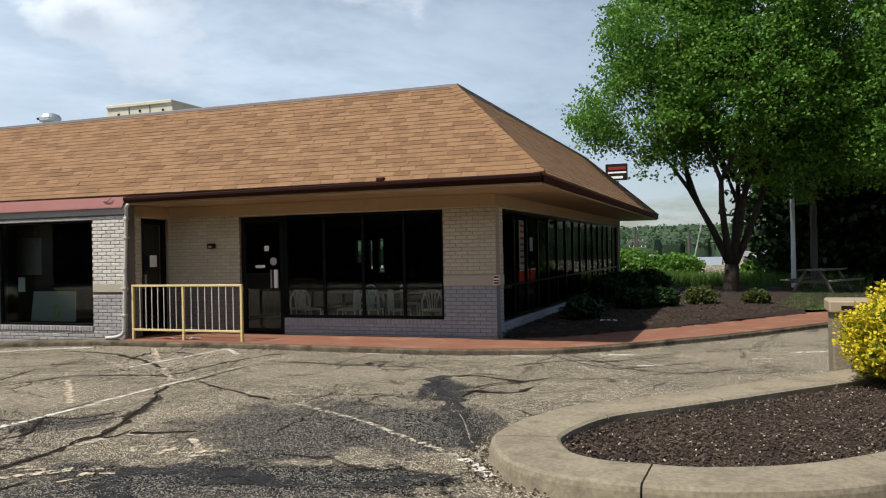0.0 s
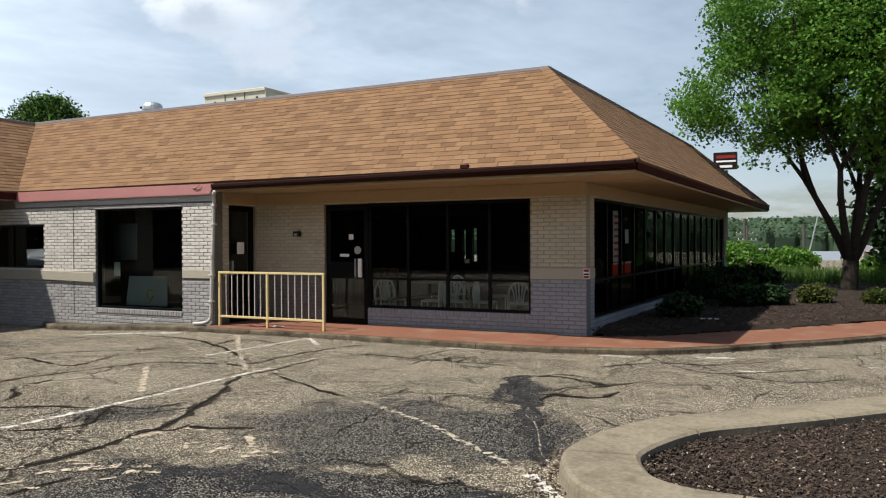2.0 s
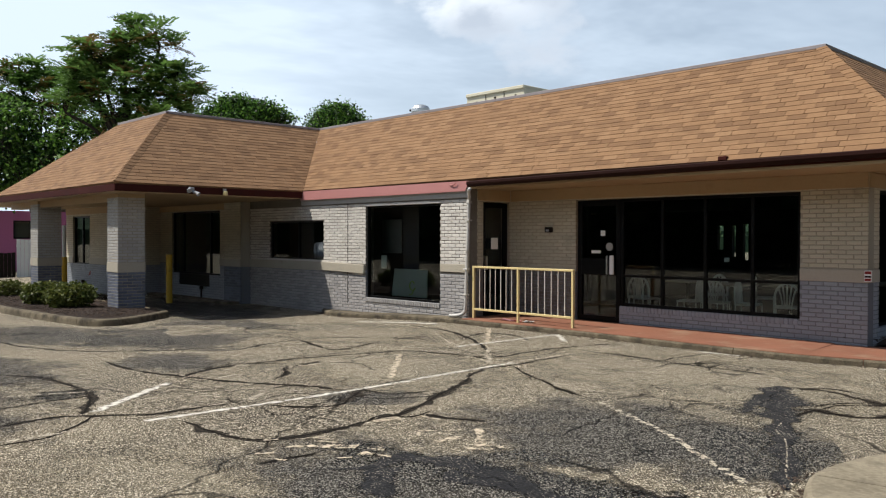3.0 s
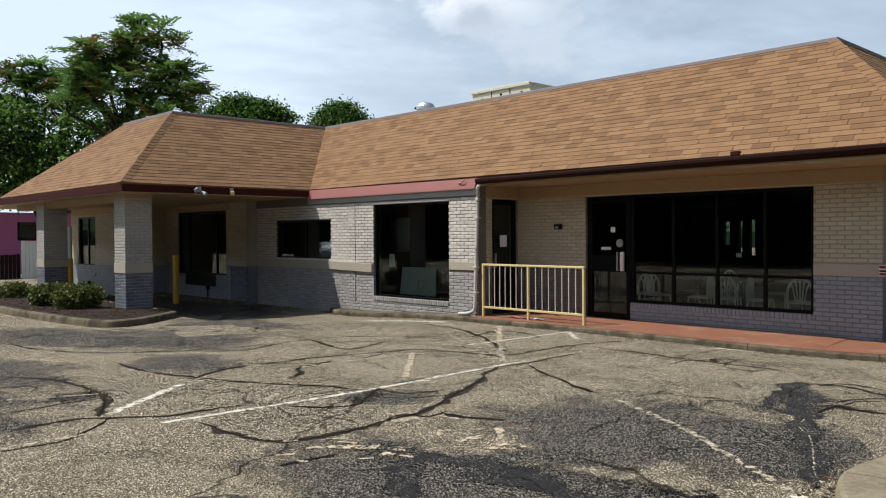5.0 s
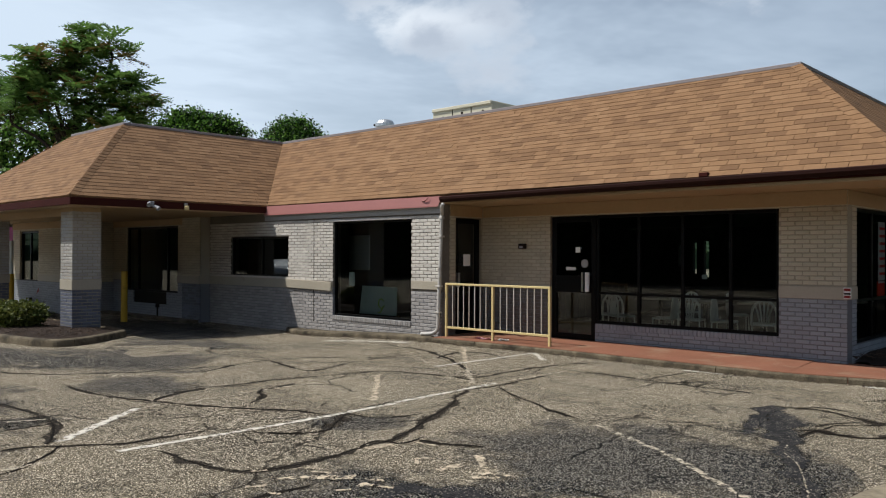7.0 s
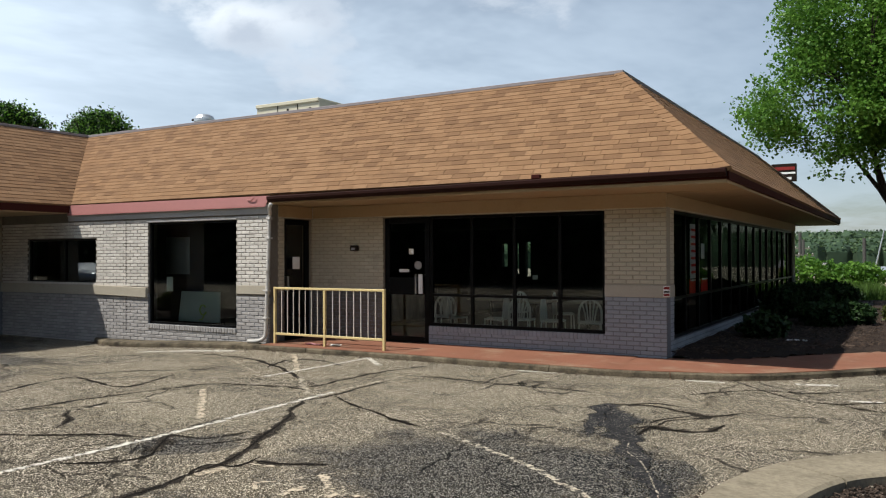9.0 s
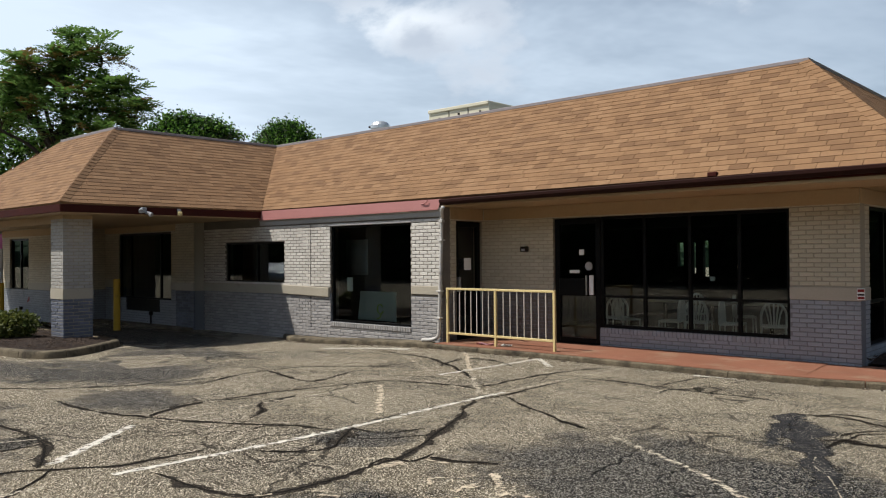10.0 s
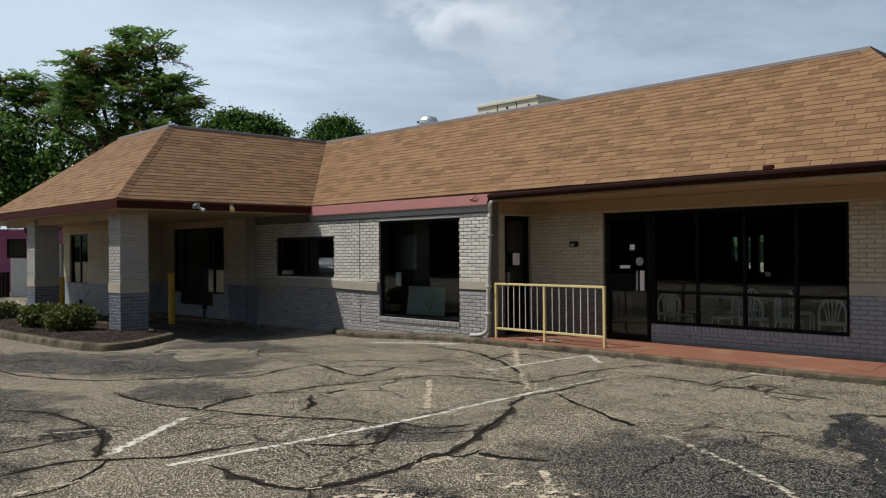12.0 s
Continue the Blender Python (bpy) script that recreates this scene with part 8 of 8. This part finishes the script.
# cracks with worn tar, over the whole lot
seam(0.10, (-13.88, 4.34), (-12.79, 4.50), (-11.92, 4.85), (-11.32, 5.42), (-10.99, 6.04), (-10.76, 6.74), (-10.72, 7.30))
seam(0.10, (-10.66, 4.83), (-9.86, 4.80), (-9.15, 4.91), (-8.64, 5.09), (-8.10, 5.30), (-7.65, 5.54), (-7.17, 5.81), (-6.70, 6.00))
seam(0.14, (-8.76, 5.08), (-8.95, 5.32), (-9.06, 5.61), (-9.13, 5.97))
seam(0.10, (-9.13, 5.97), (-9.06, 6.62), (-8.95, 7.29), (-8.78, 7.96), (-8.60, 8.45), (-8.07, 8.63), (-7.54, 8.76), (-7.07, 8.71))
seam(0.12, (-10.44, 3.41), (-10.10, 3.68), (-9.62, 3.84), (-9.00, 3.87), (-8.51, 3.86), (-8.16, 3.84))
seam(0.14, (-8.47, 3.82), (-7.86, 3.64), (-7.46, 3.46))
seam(0.05, (-8.25, 2.82), (-8.28, 3.12), (-8.32, 3.45), (-8.36, 3.81), (-8.39, 4.02))
seam(0.11, (-7.36, 2.58), (-7.48, 2.88), (-7.53, 3.13), (-7.42, 3.39), (-7.18, 3.66), (-7.03, 3.97), (-7.00, 4.30), (-7.00, 4.66))
seam(0.05, (-6.75, 2.41), (-6.73, 2.65), (-6.75, 2.87), (-6.91, 3.11), (-7.21, 3.39), (-7.38, 3.53))
seam(0.15, (-6.58, 4.00), (-6.12, 3.99), (-5.74, 4.04), (-5.49, 4.21), (-5.38, 4.47), (-5.36, 4.74), (-5.41, 5.03), (-5.43, 5.24))
seam(0.08, (-6.67, 4.91), (-6.34, 5.08), (-6.19, 5.38), (-6.28, 5.66))
seam(0.20, (-6.24, 5.55), (-6.49, 5.86), (-6.67, 6.11))
seam(0.05, (-6.44, 5.83), (-6.16, 5.93), (-6.00, 6.17), (-5.83, 6.42))
seam(0.10, (-10.75, 8.01), (-10.08, 7.81), (-9.38, 7.71), (-9.39, 8.03), (-9.73, 8.87))
seam(0.10, (-10.77, 8.18), (-10.54, 8.70), (-10.00, 9.10), (-9.52, 9.54))
seam(0.10, (-10.33, 6.58), (-10.56, 7.10), (-10.69, 7.69), (-10.75, 8.01))
seam(0.10, (-7.85, 5.74), (-8.14, 6.09), (-8.47, 6.30), (-8.54, 6.53), (-8.63, 6.96))
seam(0.16, (-5.40, 5.21), (-5.47, 5.62), (-5.71, 6.22), (-6.00, 6.85), (-6.40, 7.54), (-6.74, 8.12))
seam(0.07, (-6.74, 8.12), (-6.65, 8.46), (-6.69, 9.07), (-6.67, 9.81))
seam(0.10, (-7.57, 8.80), (-7.27, 8.94), (-7.28, 9.69), (-7.17, 10.79), (-6.84, 11.37))
seam(0.10, (-6.75, 10.34), (-6.09, 10.35), (-5.46, 10.30), (-4.90, 10.31), (-4.38, 10.32), (-4.01, 10.27))
seam(0.05, (-5.51, 10.25), (-5.47, 11.09), (-5.27, 11.89))
seam(0.05, (-6.60, 8.51), (-6.07, 8.19), (-5.50, 7.90), (-5.08, 7.65), (-4.81, 7.57))
seam(0.10, (-5.33, 7.77), (-5.08, 7.65), (-4.91, 7.56))
seam(0.08, (-3.35, 9.59), (-3.21, 9.86), (-2.91, 9.83), (-2.75, 9.81))
seam(0.08, (-2.85, 8.17), (-2.83, 8.64), (-2.66, 8.60), (-2.51, 8.74))
seam(0.05, (-2.89, 8.80), (-2.83, 9.09), (-2.62, 9.37))
seam(0.05, (-6.76, 6.12), (-6.26, 6.17), (-6.09, 6.59))
seam(0.10, (-5.28, 5.80), (-4.93, 5.89), (-4.67, 5.99))
seam(0.06, (-5.43, 5.24), (-5.50, 5.50), (-5.28, 5.58), (-5.33, 5.93))
seam(0.06, (-4.88, 3.76), (-4.88, 4.00), (-4.85, 4.25))
seam(0.10, (-9.05, 9.98), (-9.30, 10.80), (-8.84, 11.01), (-8.04, 10.63))
seam(0.10, (-11.39, 10.70), (-10.10, 10.63), (-8.91, 10.11), (-7.58, 9.17))
seam(0.06, (-2.96, 10.61), (-2.40, 11.31), (-1.69, 11.47), (-0.96, 12.12))
seam(0.05, (-2.86, 12.20), (-1.75, 10.88), (-1.09, 11.03), (-0.31, 11.77))
seam(0.06, (-1.61, 10.91), (-0.68, 10.51), (-0.00, 11.01))
# poured sealer beside the island, and its arms round a pale oval
seam((0.40, 0.52, 0.50, 0.34, 0.26, 0.24, 0.26, 0.24), (-3.62, 9.66), (-3.40, 9.25), (-3.20, 8.75), (-2.95, 8.15), (-2.72, 7.65), (-2.42, 7.02), (-2.20, 6.55), (-1.98, 5.98))
seam((0.12, 0.20, 0.24, 0.26), (-3.26, 8.02), (-3.36, 8.45), (-3.48, 8.95), (-3.64, 9.56))
seam((0.24, 0.15, 0.10, 0.12, 0.20, 0.12, 0.06), (-3.60, 9.62), (-3.36, 9.69), (-3.12, 9.75), (-2.78, 9.58), (-2.54, 9.44), (-2.30, 9.60), (-2.06, 9.95))
seam((0.16, 0.10, 0.09, 0.10, 0.12, 0.10), (-3.0, 8.50), (-2.80, 8.66), (-2.62, 8.58), (-2.42, 8.62), (-2.28, 8.78), (-2.24, 9.10))
seam((0.05, 0.06, 0.10, 0.12), (-2.80, 8.72), (-2.78, 9.02), (-2.60, 9.20), (-2.40, 9.36))
# dark pours below the painted symbol
seam((0.08, 0.16, 0.26, 0.34, 0.32, 0.34, 0.26, 0.30), (-4.48, 4.05), (-4.27, 4.30), (-4.26, 4.62), (-4.02, 4.80), (-3.62, 4.84), (-3.30, 4.78), (-3.00, 4.74), (-2.60, 4.80))
seam((0.30, 0.26, 0.26), (-4.22, 4.36), (-4.02, 4.22), (-3.68, 3.95))
seam((0.12, 0.22, 0.26, 0.16), (-3.80, 4.72), (-3.66, 4.62), (-3.40, 4.66), (-3.15, 4.70))
seam((0.20, 0.26, 0.20), (-2.70, 4.80), (-2.30, 4.95), (-1.95, 5.25))
marking([(-2.82, 7.92), (-2.72, 7.55), (-2.50, 7.23), (-2.22, 6.60), (-2.12, 6.34), (-1.95, 6.08)], 0.022, T, "thin pale crack line in the sealer", 90, 0.5)


M["stain"] = asphalt("dark_sealer_stain", (0.024, 0.023, 0.021), (0.034, 0.031, 0.028), (0.012, 0.012, 0.011), (0.36, 0.33, 0.28), 0.8, (0.14, 3.2, 0.85))
M["stain_soft"] = asphalt("soft_dark_stain", (0.048, 0.048, 0.050), (0.070, 0.068, 0.066), (0.018, 0.018, 0.019), (0.50, 0.46, 0.39), 0.8, (0.45, 1.5, 0.74))
M["pale_patch"] = asphalt("pale_worn_patch", (0.290, 0.246, 0.172), (0.370, 0.314, 0.220), (0.045, 0.040, 0.032), (0.86, 0.76, 0.60), 0.8, (0.55, 1.2, 0.85))


def stain(x, y, rx, ry, turn, mat, label, lift):
    bm = bmesh.new()
    n = 28
    ca, sa = math.cos(radians(turn)), math.sin(radians(turn))
    c = bm.verts.new((x, y, lot_z(x, y, lift)))
    vs = []
    for k in range(n):
        a = 2 * math.pi * k / n
        u, v = rx * math.cos(a), ry * math.sin(a)
        px, py = x + u * ca - v * sa, y + u * sa + v * ca
        vs.append(bm.verts.new((px, py, lot_z(px, py, lift))))
    for k in range(n):
        bm.faces.new((c, vs[k], vs[(k + 1) % n]))
    mesh_thing("asphalt_stain", bm, M[mat], label, "stain", "stains on the lot", kind="structure")


for k, s in enumerate((
        (-3.25, 8.8, 0.62, 1.15, 22, "stain_soft", "dark rim round a sealer patch"), (-2.45, 6.9, 0.5, 1.3, 25, "stain_soft", "dark rim round a sealer streak"),
        (-2.6, 5.0, 1.3, 0.5, 10, "stain", "black worn patch beside the kerb"), (-4.3, 4.55, 1.1, 0.42, 15, "stain", "black worn patch below the markings"),
        (-3.6, 6.5, 2.0, 1.5, 30, "stain_soft", "wide dark stained asphalt"), (-3.4, 4.2, 2.4, 1.4, 10, "stain_soft", "wide dark stained asphalt"),
        (-6.3, 5.9, 0.8, 0.4, 40, "stain_soft", "dark patch where seams meet"), (-8.6, 3.6, 0.55, 0.5, 0, "stain", "black patch beside a line"),
        (-12.5, 6.5, 2.4, 1.5, 25, "stain_soft", "wide dark stained asphalt"), (-9.9, 5.4, 1.2, 0.8, 15, "stain_soft", "dark stained asphalt"),
        # lane patches: oil-dark ground, coloured darker still to deepen the canopy's shade
        (-14.0, 8.4, 2.0, 1.5, 0, "stain_soft", "wide dark stained asphalt before the canopy"), (-8.6, 2.1, 2.4, 1.3, 20, "stain_soft", "wide dark stained asphalt"), (-11.0, 3.2, 2.2, 1.1, 25, "stain_soft", "wide dark stained asphalt"), (-14.2, 5.2, 2.4, 1.0, 20, "stain_soft", "wide dark stained asphalt"), (-19.0, 9.9, 5.0, 2.0, 0, "stain_soft", "oil-darkened asphalt of the covered lane"), (-18.2, 10.2, 3.4, 1.5, 0, "stain", "oil-darkened asphalt of the covered lane"), (-23.5, 9.6, 3.5, 1.4, 0, "stain_soft", "oil-darkened asphalt of the covered lane"), (-2.54, 8.88, 0.27, 0.20, 40, "pale_patch", "pale bare patch of asphalt"),
        (-4.6, 9.5, 3.4, 1.6, 5, "pale_patch", "pale dusty stretch of asphalt"), (-11.0, 9.2, 2.4, 1.4, 10, "pale_patch", "pale dusty stretch of asphalt"), (0.6, 12.4, 3.2, 1.2, 40, "pale_patch", "pale dusty stretch of asphalt"),
        (-5.0, 3.0, 1.5, 0.7, 20, "pale_patch", "pale worn stretch of asphalt"), (-7.6, 7.2, 2.0, 1.5, 10, "pale_patch", "pale worn stretch of asphalt"))):
    stain(*s, 0.0015 + 0.00007 * k)
